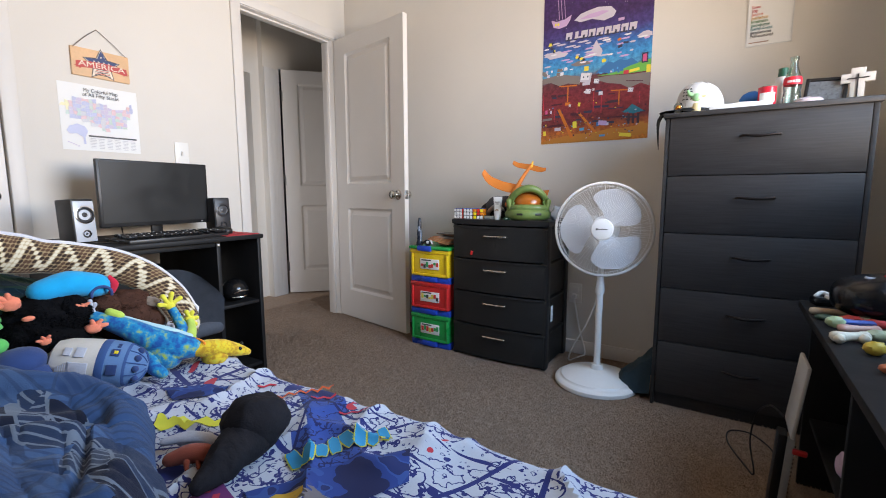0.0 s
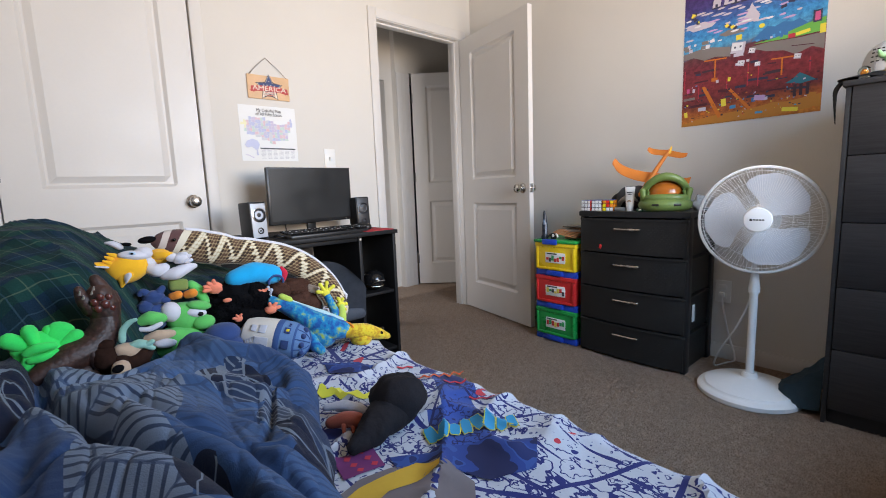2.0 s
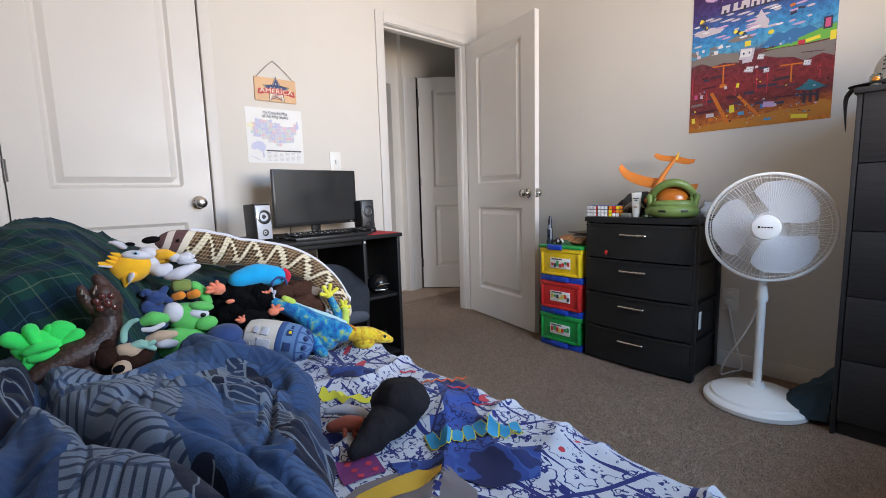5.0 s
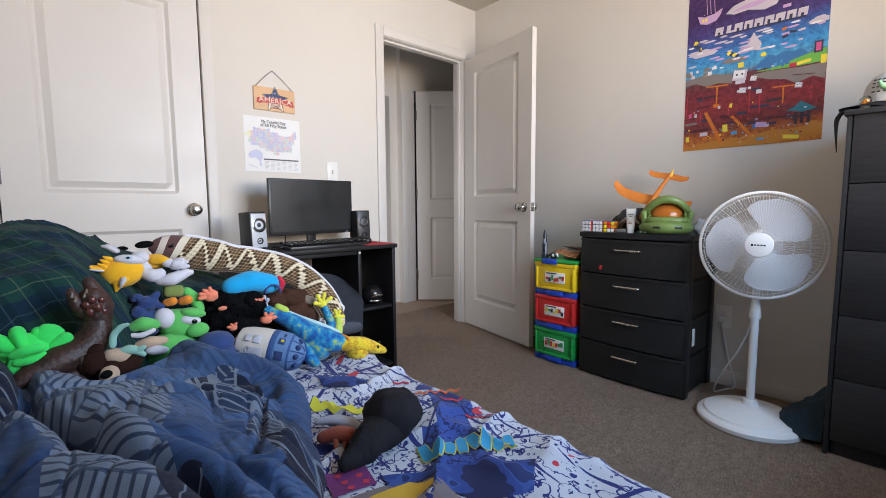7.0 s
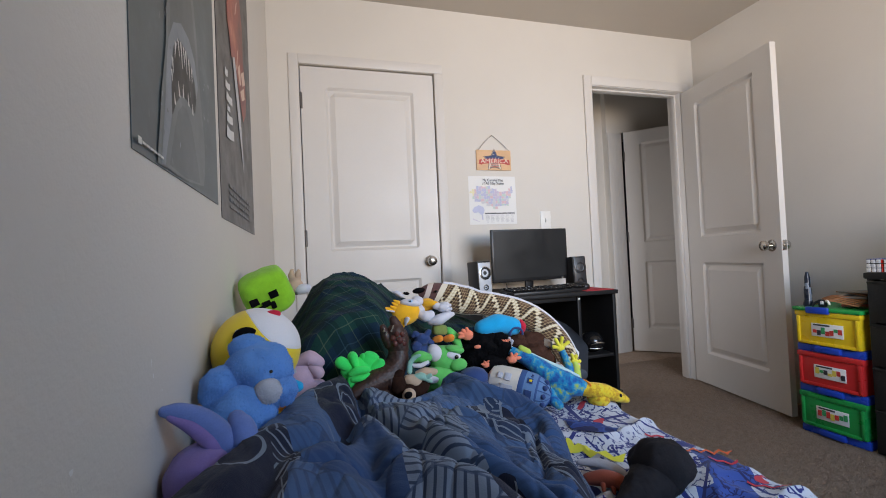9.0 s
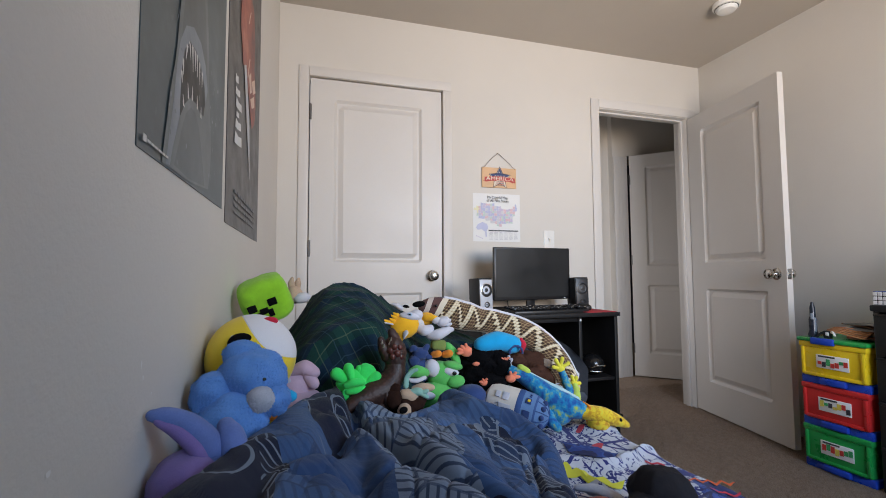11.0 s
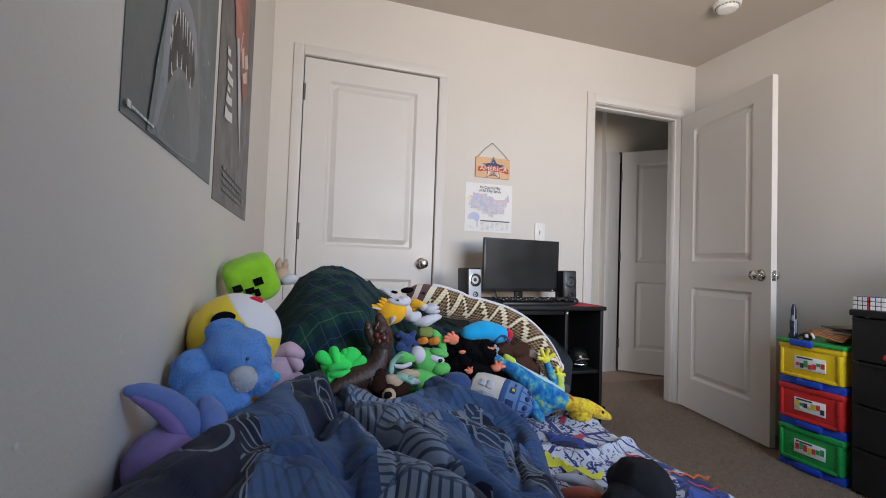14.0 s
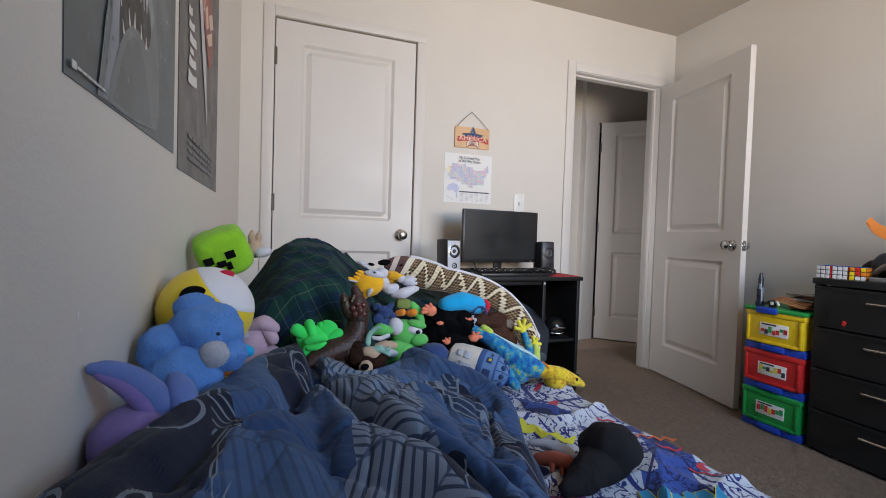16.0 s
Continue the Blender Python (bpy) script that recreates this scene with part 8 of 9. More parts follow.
for k in range(60):
    x = rnd.choice((rnd.uniform(0.10, 0.15), rnd.uniform(0.32, 0.40), rnd.uniform(0.05, 0.44)))
    disc(bm, x, rnd.uniform(0.0, 0.22) + 0.01, rnd.uniform(0.0008, 0.003), rnd.uniform(0.0015, 0.006), 0.0083, rnd.choice((0, 3, 3)), 6)
part("printed_shape", done(bm), GREYS, p1, smooth=False)
bm = B()
for k in range(7):
    box(bm, (0.016 + 0.013 * k, 0.013 - 0.0002 * k, 0.0040), (0.010, 0.003 if k else 0.008, 0.0006), 0)
part("small_print", bm, GREYS[2], p1)

p2 = thing("film_poster", "black poster with a red streaked shape and white slanted marks", "poster", on_wall(SOUTH, 1.474, YS, 1.050), group="posters beside the bed")
part("sheet", sheet_of(0.592, 0.90), surf("black poster stock", (0.042, 0.040, 0.043), 0.4, 0.25, 5, 90, 0.02), p2)
REDS = [misty("ember red", (0.10, 0.008, 0.006), (0.30, 0.04, 0.02), (0.55, 0.20, 0.10)), ink("ember pale", (0.66, 0.48, 0.38)), ink("blade grey", (0.50, 0.50, 0.52)), ink("poster white", (0.66, 0.66, 0.66))]
bm = B()
poly(bm, [(0.16, 0.64), (0.15, 0.52), (0.183, 0.486), (0.200, 0.442), (0.250, 0.457), (0.301, 0.421), (0.346, 0.374), (0.393, 0.328), (0.451, 0.364), (0.472, 0.422), (0.458, 0.488), (0.43, 0.53), (0.44, 0.62), (0.40, 0.70), (0.28, 0.72)], 0.0060, 0)
for k in range(9):
    a = rnd.uniform(0.20, 0.40)
    poly(bm, [(a, 0.44 + 0.02 * k), (a + 0.016, 0.45 + 0.02 * k), (a + 0.05, 0.52 + 0.018 * k), (a + 0.034, 0.51 + 0.018 * k)], 0.0064 + 0.00003 * k, rnd.choice((0, 1, 0)))
poly(bm, [(0.311, 0.46), (0.353, 0.487), (0.375, 0.436), (0.341, 0.418)], 0.0069, 1)
poly(bm, [(0.375, 0.469), (0.436, 0.50), (0.466, 0.47), (0.402, 0.44)], 0.0069, 1)
poly(bm, [(0.347, 0.404), (0.43, 0.445), (0.444, 0.415), (0.382, 0.388)], 0.0069, 1)
poly(bm, [(0.219, 0.449), (0.258, 0.467), (0.341, 0.323), (0.366, 0.164), (0.287, 0.305)], 0.0072, 2)
part("printed_shape", done(bm), REDS, p2, smooth=False)
bm = B()
for x, y, w, h, lean in ((0.088, 0.350, 0.044, 0.022, 0.010), (0.092, 0.322, 0.070, 0.020, 0.014), (0.100, 0.294, 0.090, 0.024, 0.012), (0.108, 0.272, 0.044, 0.016, 0.006), (0.098, 0.242, 0.088, 0.024, 0.014), (0.090, 0.202, 0.110, 0.030, 0.016)):
    poly(bm, [(x, y), (x + w * 0.45, y + lean * 0.3), (x + w, y + lean), (x + w * 0.96, y + lean + h * 0.8), (x + w * 0.5, y + h * 0.7 + lean * 0.5), (x + 0.006, y + h)], 0.0072, 0)
part("title_mark", done(bm), [REDS[3]], p2, smooth=False)
bm = B()
for r in range(4):
    for k in range(8):
        box(bm, (0.125 + 0.048 * k, 0.088 - 0.017 * r, 0.0030), (0.040, 0.009 - 0.001 * r, 0.0006), 0)
part("credit_lines", bm, surf("credit grey", (0.13, 0.13, 0.14), 0.5), p2)

# ---- on the tall dresser ----
DT = DH


def tophat(bm, m, r0, r1, h, mi=0):
    lathe(bm, [(0, 0), (r0, 0), (r1, h), (0, h)], 24, m, mi)


c = thing("baseball_cap", "white and black cap resting on the dresser", "cap", pose(2.385, -0.36, DT, 0, 0, -150))
bm = B()


def dome(u, v):
    a, e = 2 * math.pi * v, math.pi / 2 * u
    return Vector((0.090 * math.sin(e) ** 0.85 * math.cos(a), 0.084 * math.sin(e) ** 0.85 * math.sin(a), 0.014 + 0.116 * math.cos(e) ** 0.8 + 0.010 * math.sin(e) * math.cos(a)))


sheet_mesh(bm, dome, 14, 36)
bmesh.ops.remove_doubles(bm, verts=bm.verts[:], dist=0.0003)
part("crown", bm, surf("white cap cloth", (0.58, 0.58, 0.58), 0.85, 0.06, 8, 400, 0.4, 0.001), c)
bm = B()
for k in range(6):
    limb(bm, [dome(e / 5, (k + 0.5) / 6) * 1.003 for e in range(6)], [0.0008, 0.0008], 0, 6, 3)
part("seam", bm, surf("grey cap seam", (0.36, 0.36, 0.37), 0.9), c)
bm = B()
blob(bm, (0, 0, 0.134), (0.006, 0.006, 0.003), seg=12)
part("button", bm, surf("white cap button", (0.55, 0.55, 0.55), 0.8), c)
BCC = surf("black cap cloth", (0.02, 0.02, 0.022), 0.85, 0.1)
bm = B()
lathe(bm, [(0.0835, 0.0), (0.0850, 0.014), (0.0825, 0.014), (0.081, 0.0)], 36)
part("sweatband", bm, BCC, c)
bm = B()
sheet_mesh(bm, lambda u, v: Vector(((0.080 + 0.078 * u * math.cos((v - 0.5) * 1.6)) * math.cos((v - 0.5) * 1.9), (0.080 + 0.020 * u) * math.sin((v - 0.5) * 2.2), 0.026 - 0.014 * u - 0.012 * (2 * v - 1) ** 2)), 8, 18)
bmesh.ops.solidify(bm, geom=bm.faces[:], thickness=0.003)
part("brim", bm, BCC, c)
bm = B()
for k in range(4):
    for j in range(3):
        q = dome((54 + 8 * k) / 90, (16 + 11 * j + 2 * k) / 360)
        box(bm, q * 1.006, (0.0012, 0.011 - 0.002 * ((j + k) % 3), 0.0042), 0, rot=Euler((0, 0, radians(16 + 11 * j + 2 * k))).to_matrix())
part("stitched_mark", bm, BLKPLASTIC, c)
o = thing("hanging_strap", "black strap hanging over the dresser edge", "strap")
bm = B()
limb(bm, [(2.30, -0.40, DT + 0.008), (2.262, -0.42, DT + 0.006), (2.242, -0.43, DT - 0.02), (2.240, -0.432, DT - 0.06), (2.246, -0.436, DT - 0.14)], [0.008, 0.012, 0.012, 0.008, 0.002], seg=10, flat=0.6)
part("strap", bm, surf("black webbing", (0.015, 0.015, 0.016), 0.9, 0.2), o)

GLASS = bpy.data.materials.new("clear glass")
GLASS.use_nodes = True
gp_ = GLASS.node_tree.nodes["Principled BSDF"]
gp_.inputs["Transmission Weight"].default_value, gp_.inputs["Roughness"].default_value, gp_.inputs["IOR"].default_value = 1.0, 0.03, 1.45
gp_.inputs["Base Color"].default_value = (0.80, 0.90, 0.86, 1)

o = thing("snow_globe", "tiny clear globe ornament on the dresser", "ornament", pose(2.313, -0.435, DT))
bm = B()
lathe(bm, [(0, 0), (0.014, 0), (0.015, 0.008), (0.012, 0.012), (0, 0.012)], 20)
part("stand", bm, PAPER, o)
bm = B()
blob(bm, (0, 0, 0.028), (0.018, 0.018, 0.018), seg=20)
part("globe", bm, GLASS, o)
bm = B()
blob(bm, (0, -0.002, 0.024), (0.008, 0.007, 0.009), seg=12, lump=0.3)
part("figure", bm, PORANGE, o)
bm = B()
FIGG, FIGT = surf("pale green vinyl", (0.30, 0.55, 0.28), 0.35), surf("tan vinyl", (0.55, 0.45, 0.24), 0.4)
lathe(bm, [(0, 0), (0.019, 0), (0.021, 0.012), (0.016, 0.036), (0, 0.038)], 20, pose(2.378, -0.432, DT), 1)
blob(bm, (2.378, -0.432, DT + 0.058), (0.022, 0.020, 0.020), mi=0, seg=18)
limb(bm, [(2.366, -0.435, DT + 0.064), (2.352, -0.437, DT + 0.074), (2.345, -0.437, DT + 0.088)], [0.010, 0.009, 0.004], 0, 10)
limb(bm, [(2.390, -0.435, DT + 0.058), (2.408, -0.437, DT + 0.062)], [0.008, 0.004], 1, 10)
toy("vinyl_figure", "small pale green and tan vinyl figure", bm, [FIGG, FIGT], "", "figurine")
o = thing("paper_stack", "flat white box and papers on the dresser", "papers", pose(2.525, -0.36, DT))
bm = B()
box(bm, (0, 0, 0.012), (0.21, 0.15, 0.022), 0.002)
part("box", bm, PAPER, o)
bm = B()
box(bm, (0.04, 0.01, 0.026), (0.14, 0.11, 0.004), 0.001, rot=Euler((0, 0.02, 0.3)).to_matrix())
part("paper", bm, surf("cream paper", (0.66, 0.60, 0.50)), o)
bm = B()
blob(bm, (2.565, -0.30, DT + 0.050), (0.042, 0.036, 0.036), (0, -14, 0), 0, 22, 0.08)
limb(bm, [(2.590, -0.30, DT + 0.08), (2.602, -0.30, DT + 0.098)], [0.006, 0.004], 1, 8)
blob(bm, (2.565, -0.30, DT + 0.016), (0.03, 0.03, 0.016), mi=0)
toy("blue_pouch", "rounded blue fabric pouch on the dresser", bm, [surf("blue fabric", (0.02, 0.12, 0.36), 0.7, 0.1), BLKPLASTIC], "", "pouch")
o = thing("candle_jar", "red jar candle with a white mark", "candle", pose(2.612, -0.385, DT))
bm = B()
lathe(bm, [(0, 0), (0.028, 0), (0.030, 0.004), (0.030, 0.078), (0.027, 0.078), (0.027, 0.070), (0, 0.070)], 28)
part("jar", bm, surf("red glaze", (0.55, 0.02, 0.04), 0.15, 0.05), o)
bm = B()
lathe(bm, [(0.0305, 0.02), (0.0305, 0.055)], 28)
bmesh.ops.delete(bm, geom=[f for f in bm.faces if f.calc_center_median().y > -0.02], context="FACES")
part("mark", bm, PAPER, o)
o = thing("glass_bottle", "clear glass bottle with a red label", "bottle", pose(2.688, -0.385, DT))
PROF = [(0.024, 0.0), (0.028, 0.004), (0.0285, 0.03), (0.026, 0.055), (0.0285, 0.075), (0.0285, 0.095), (0.021, 0.118), (0.0125, 0.142), (0.012, 0.165), (0.014, 0.168), (0.014, 0.178)]
bm = B()
lathe(bm, [(0, 0)] + PROF + [(r - 0.003, z) for r, z in PROF[::-1][:-1]] + [(0.02, 0.006), (0, 0.006)], 28)
part("glass", bm, GLASS, o)
bm = B()
lathe(bm, [(0.0290, 0.076), (0.0290, 0.098), (0.0265, 0.105)], 28)
part("label", bm, surf("red label", (0.60, 0.02, 0.04), 0.4), o)
bm = B()
for k in range(5):
    a = radians(-120 + 16 * k)
    box(bm, (0.0293 * math.cos(a), 0.0293 * math.sin(a), 0.087), (0.0012, 0.006, 0.008), 0, rot=Euler((0, 0, a)).to_matrix())
part("label_mark", bm, PAPER, o)
o = thing("lotion_bottle", "white bottle with a dark green cap", "bottle", pose(2.662, -0.31, DT))
bm = B()
lathe(bm, [(0, 0), (0.026, 0), (0.028, 0.006), (0.028, 0.10), (0.02, 0.125), (0, 0.126)], 24)
part("bottle_body", bm, WHITEPLASTIC, o)
bm = B()
lathe(bm, [(0, 0.125), (0.017, 0.125), (0.016, 0.158), (0, 0.160)], 20)
part("cap", bm, surf("dark green plastic", (0.02, 0.09, 0.05), 0.4), o)
o = thing("photo_frame", "dark tilted photo frame with a pale picture", "photo frame", pose(2.790, -0.35, DT + 0.052, -24, 4, -6))
bm = B()
for a in ((-0.062, -0.05, -0.052, 0.052), (0.05, 0.062, -0.052, 0.052), (-0.05, 0.05, -0.052, -0.040), (-0.05, 0.05, 0.040, 0.052)):
    span(bm, a[0], a[1], -0.006, 0.006, a[2], a[3], 0.002)
part("frame", bm, BLKPLASTIC, o)
bm = B()
span(bm, -0.05, 0.05, -0.001, 0.003, -0.040, 0.040, 0)
part("picture", bm, surf("greyish photo", (0.16, 0.18, 0.20), 0.3, 0.3, 30), o)
o = thing("white_cross", "white standing cross with a thin dark cross inlay", "cross", pose(2.876, -0.36, DT, 0, 0, -8))
bm = B()
span(bm, -0.020, 0.020, -0.009, 0.009, 0, 0.118, 0.002)
span(bm, -0.046, 0.046, -0.009, 0.009, 0.068, 0.100, 0.002)
part("cross_body", bm, WHITEPLASTIC, o)
bm = B()
span(bm, -0.0022, 0.0022, -0.012, -0.0085, 0.01, 0.096, 0)
span(bm, -0.030, 0.030, -0.012, -0.0085, 0.080, 0.0835, 0)
part("inlay", bm, DARKGREY, o)
o = thing("tissue_pack", "crumpled pale tissue pack beside the bottle", "tissues", pose(2.738, -0.40, DT))
bm = B()
blob(bm, (0, 0, 0.012), (0.045, 0.028, 0.013), (0, 0, 12), 0, 18, 0.25, 0.8)
part("pack", bm, surf("pale pink film", (0.62, 0.52, 0.54), 0.35, 0.1), o)

# ---- on the plastic drawer unit ----
UT = 0.795
CUBECOL = [surf("cube " + n, col, 0.25, 0.03) for n, col in (("white", (0.78, 0.78, 0.80)), ("red", (0.65, 0.03, 0.02)), ("yellow", (0.80, 0.62, 0.02)), ("orange", (0.80, 0.25, 0.02)), ("blue", (0.03, 0.10, 0.50)), ("green", (0.03, 0.40, 0.10)))]
rnd = random.Random(3)
for i in range(3):
    cb = thing("puzzle_cube", "colour puzzle cube with white and orange faces on the drawer unit", "puzzle cube", pose(1.213 + 0.0595 * i, -0.335 + 0.004 * i, UT, 0, 0, (-4, 3, 9)[i]), group="puzzle cubes")
    bm = B()
    span(bm, -0.0285, 0.0285, -0.0285, 0.0285, 0, 0.057, 0.003)
    part("body", bm, BLKPLASTIC, cb)
    for a in range(3):
        for b in range(3):
            bm = B()
            box(bm, (-0.019 + 0.019 * a, -0.029, 0.0095 + 0.019 * b), (0.0162, 0.0016, 0.0162), 0.001)
            part("tile", bm, CUBECOL[0] if i < 2 else rnd.choice(CUBECOL[1:4] + CUBECOL[:1]), cb)
            bm = B()
            box(bm, (0.029, -0.019 + 0.019 * a, 0.0095 + 0.019 * b), (0.0016, 0.0162, 0.0162), 0.001)
            part("tile", bm, CUBECOL[3] if i == 2 else CUBECOL[1], cb)
            bm = B()
            box(bm, (-0.019 + 0.019 * a, -0.019 + 0.019 * b, 0.0575), (0.0162, 0.0162, 0.0016), 0.001)
            part("tile", bm, CUBECOL[4], cb)
o = thing("cream_tube", "white squeeze tube standing on its cap", "tube", pose(1.447, -0.335, UT, 0, 0, 10))
bm = B()
sheet_mesh(bm, lambda u, v: Vector(((0.019 + 0.006 * u) * math.cos(2 * math.pi * v), 0.017 * (1 - u) ** 0.8 * math.sin(2 * math.pi * v) + 0.0008 * math.sin(2 * math.pi * v), 0.018 + 0.107 * u)), 10, 24)
bmesh.ops.holes_fill(bm, edges=bm.edges[:])
part("tube_body", bm, WHITEPLASTIC, o)
bm = B()
lathe(bm, [(0, 0), (0.017, 0), (0.017, 0.019), (0, 0.020)], 20)
part("cap", bm, WHITEPLASTIC, o)
bm = B()
for k, (z, w) in enumerate(((0.095, 0.026), (0.085, 0.018), (0.055, 0.014), (0.048, 0.02))):
    box(bm, (0, -0.0185 * (1 - (z - 0.018) / 0.107) ** 0.8 - 0.0012, z), (w, 0.0015, 0.004), 0, 0 if k < 2 else 1, Euler((-0.16, 0, 0)).to_matrix())
part("print", bm, [DARKGREY, surf("bronze print", (0.45, 0.30, 0.18), 0.3)], o)
o = thing("toy_helmet", "olive green toy helmet with an amber visor", "helmet", pose(1.592, -0.262, UT, 0, 0, 24))
HG = surf("olive green plastic", (0.14, 0.21, 0.055), 0.42, 0.25, 16, 120, 0.15, 0.001)
bm = B()


def shell(u, v):
    a = math.pi * (v - 0.5) * 1.06
    e = math.pi * u
    return Vector((0.105 * math.sin(a) * math.sin(e) ** 0.7 if 0 < u < 1 else 0.0, -0.02 + 0.10 * math.cos(e), 0.062 + 0.108 * math.cos(a) * math.sin(e) ** 0.8 if 0 < u < 1 else 0.062))


sheet_mesh(bm, shell, 20, 24)
bmesh.ops.remove_doubles(bm, verts=bm.verts[:], dist=0.0005)
bmesh.ops.delete(bm, geom=[f for f in bm.faces if f.calc_center_median().y < -0.045 and f.calc_center_median().z > 0.07 and abs(f.calc_center_median().x) < 0.075], context="FACES")
bmesh.ops.solidify(bm, geom=bm.faces[:], thickness=0.006)
part("shell", bm, HG, o)
bm = B()
limb(bm, [(-0.100, -0.02, 0.05), (-0.094, -0.05, 0.105), (-0.055, -0.075, 0.150), (0.0, -0.085, 0.168), (0.055, -0.075, 0.150), (0.092, -0.05, 0.105), (0.098, -0.02, 0.05)], [0.014, 0.016, 0.018, 0.020, 0.018, 0.016, 0.014], seg=12)
part("brow", bm, HG, o)
bm = B()
limb(bm, [(-0.10, -0.01, 0.030), (-0.085, -0.08, 0.030), (-0.04, -0.118, 0.032), (0.04, -0.118, 0.032), (0.085, -0.08, 0.030), (0.10, -0.01, 0.030)], [0.024, 0.027, 0.030, 0.030, 0.027, 0.024], seg=14)
limb(bm, [(-0.094, -0.02, 0.062), (-0.080, -0.078, 0.064), (-0.040, -0.108, 0.066), (0.040, -0.108, 0.066), (0.080, -0.078, 0.064), (0.094, -0.02, 0.062)], [0.016, 0.018, 0.019, 0.019, 0.018, 0.016], seg=14)
part("chin_guard", bm, HG, o)
for s in (-1, 1):
    bm = B()
    box(bm, (s * 0.092, -0.055, 0.075), (0.026, 0.060, 0.085), 0.010, rot=Euler((0.15, s * 0.15, s * 0.35)).to_matrix(), segs=3)
    part("cheek_plate", bm, HG, o)
for x in (-0.045, 0.048):
    bm = B()
    box(bm, (x, -0.142, 0.034), (0.034, 0.012, 0.012), 0.004, rot=Euler((0, 0, 0.35 * (1 if x > 0 else -1))).to_matrix())
    part("vent", bm, BLKPLASTIC, o)
bm = B()
blob(bm, (0, -0.035, 0.085), (0.080, 0.058, 0.062), seg=26)
part("visor", bm, surf("amber visor", (0.42, 0.12, 0.015), 0.15, 0.05), o)
o = thing("foam_glider", "orange foam toy glider leaning tail-up", "toy plane", pose(0, 0, 0))


def wing(bm, pts, chord, th):
    """A thin curved plate along the points with chord rising back."""
    line = smooth_path(pts, 6)
    n = len(line)
    rows = []
    for i, p in enumerate(line):
        t = i / (n - 1)
        ch = chord * (0.35 + 0.65 * math.sin(math.pi * (0.08 + 0.84 * t)) ** 0.6)
        d = Vector((0.10, 0.55, 0.80)).normalized() * ch
        up = Vector((0.0, -0.8, 0.5)).normalized() * th
        rows.append([bm.verts.new(q) for q in (p - d * 0.5, p - d * 0.2 + up, p + d * 0.5, p - d * 0.2 - up)])
    for a, b in zip(rows, rows[1:]):
        for k in range(4):
            bm.faces.new((a[k], a[(k + 1) % 4], b[(k + 1) % 4], b[k]))
    bm.faces.new(rows[0][::-1])
    bm.faces.new(rows[-1])
    return bm


bm = wing(B(), [(1.306, -0.24, 1.060), (1.345, -0.235, 1.015), (1.42, -0.225, 0.980), (1.50, -0.215, 0.962), (1.60, -0.215, 0.945), (1.655, -0.22, 0.932), (1.692, -0.225, 0.940)], 0.062, 0.006)
part("main_wing", bm, ORANGE, o)
bm = wing(B(), [(1.470, -0.19, 1.112), (1.50, -0.185, 1.095), (1.57, -0.18, 1.082), (1.63, -0.185, 1.066), (1.662, -0.19, 1.066)], 0.036, 0.004)
part("tail_wing", bm, ORANGE, o)
bm = B()
limb(bm, [(1.470, -0.262, 0.875), (1.495, -0.238, 0.935), (1.535, -0.21, 1.02), (1.575, -0.18, 1.095)], [0.014, 0.015, 0.011, 0.008], seg=12)
part("fuselage", bm, ORANGE, o)
bm = B()
limb(bm, [(1.575, -0.182, 1.085), (1.582, -0.176, 1.112)], [0.009, 0.004], seg=8)
part("fin", bm, surf("yellow foam", (0.85, 0.50, 0.05), 0.6), o)
o = thing("bag", "dark grey and purple bag lying behind the helmet", "bag", pose(1.405, -0.18, UT))
bm = B()
blob(bm, (0, 0, 0.062), (0.10, 0.085, 0.064), (0, 0, 10), 0, 26, 0.12, 0.85)
blob(bm, (0.085, 0.0, 0.08), (0.055, 0.05, 0.062), mi=1, seg=18, lump=0.15)
blob(bm, (-0.105, 0.03, 0.042), (0.052, 0.05, 0.044), mi=2, seg=18, lump=0.12)
part("bag_body", bm, [surf("charcoal cloth", (0.05, 0.05, 0.056), 0.85, 0.2), surf("plum cloth", (0.18, 0.03, 0.10), 0.8, 0.2), surf("black cloth", (0.012, 0.012, 0.013), 0.8, 0.2)], o)
bm = B()
limb(bm, [(-0.065, -0.065, 0.006), (-0.035, -0.10, 0.045), (0.015, -0.10, 0.075), (0.045, -0.085, 0.05)], [0.010, 0.014, 0.016, 0.010], seg=10, flat=0.5)
part("paper_tag", bm, surf("grey-white paper", (0.50, 0.48, 0.46), 0.7), o)
o = thing("metal_tin", "flat grey tin on the drawer unit", "tin", pose(1.402, -0.345, UT))
bm = B()
box(bm, (0, 0, 0.010), (0.052, 0.03, 0.018), 0.003)
part("tin_body", bm, surf("grey tin", (0.30, 0.31, 0.30), 0.35, 0.1, metal=0.6), o)
o = thing("green_kit", "dark green folded item under the helmet", "kit", pose(1.56, -0.372, UT))
bm = B()
box(bm, (0, 0, 0.008), (0.11, 0.030, 0.014), 0.004)
part("kit_body", bm, surf("deep green plastic", (0.01, 0.10, 0.05), 0.4), o)
bm = B()
for k in range(4):
    box(bm, (-0.035 + 0.024 * k, -0.016, 0.009), (0.012, 0.002, 0.005), 0)
part("kit_mark", bm, PAPER, o)
o = thing("clear_wrap", "crumpled clear plastic at the back of the drawer unit", "wrapper", pose(1.738, -0.22, UT))
bm = B()
blob(bm, (0, 0, 0.035), (0.028, 0.04, 0.036), seg=16, lump=0.5)
part("wrap", bm, surf("frosted wrap", (0.45, 0.46, 0.47), 0.2, 0.2, 20, 90, 0.3, 0.003), o)

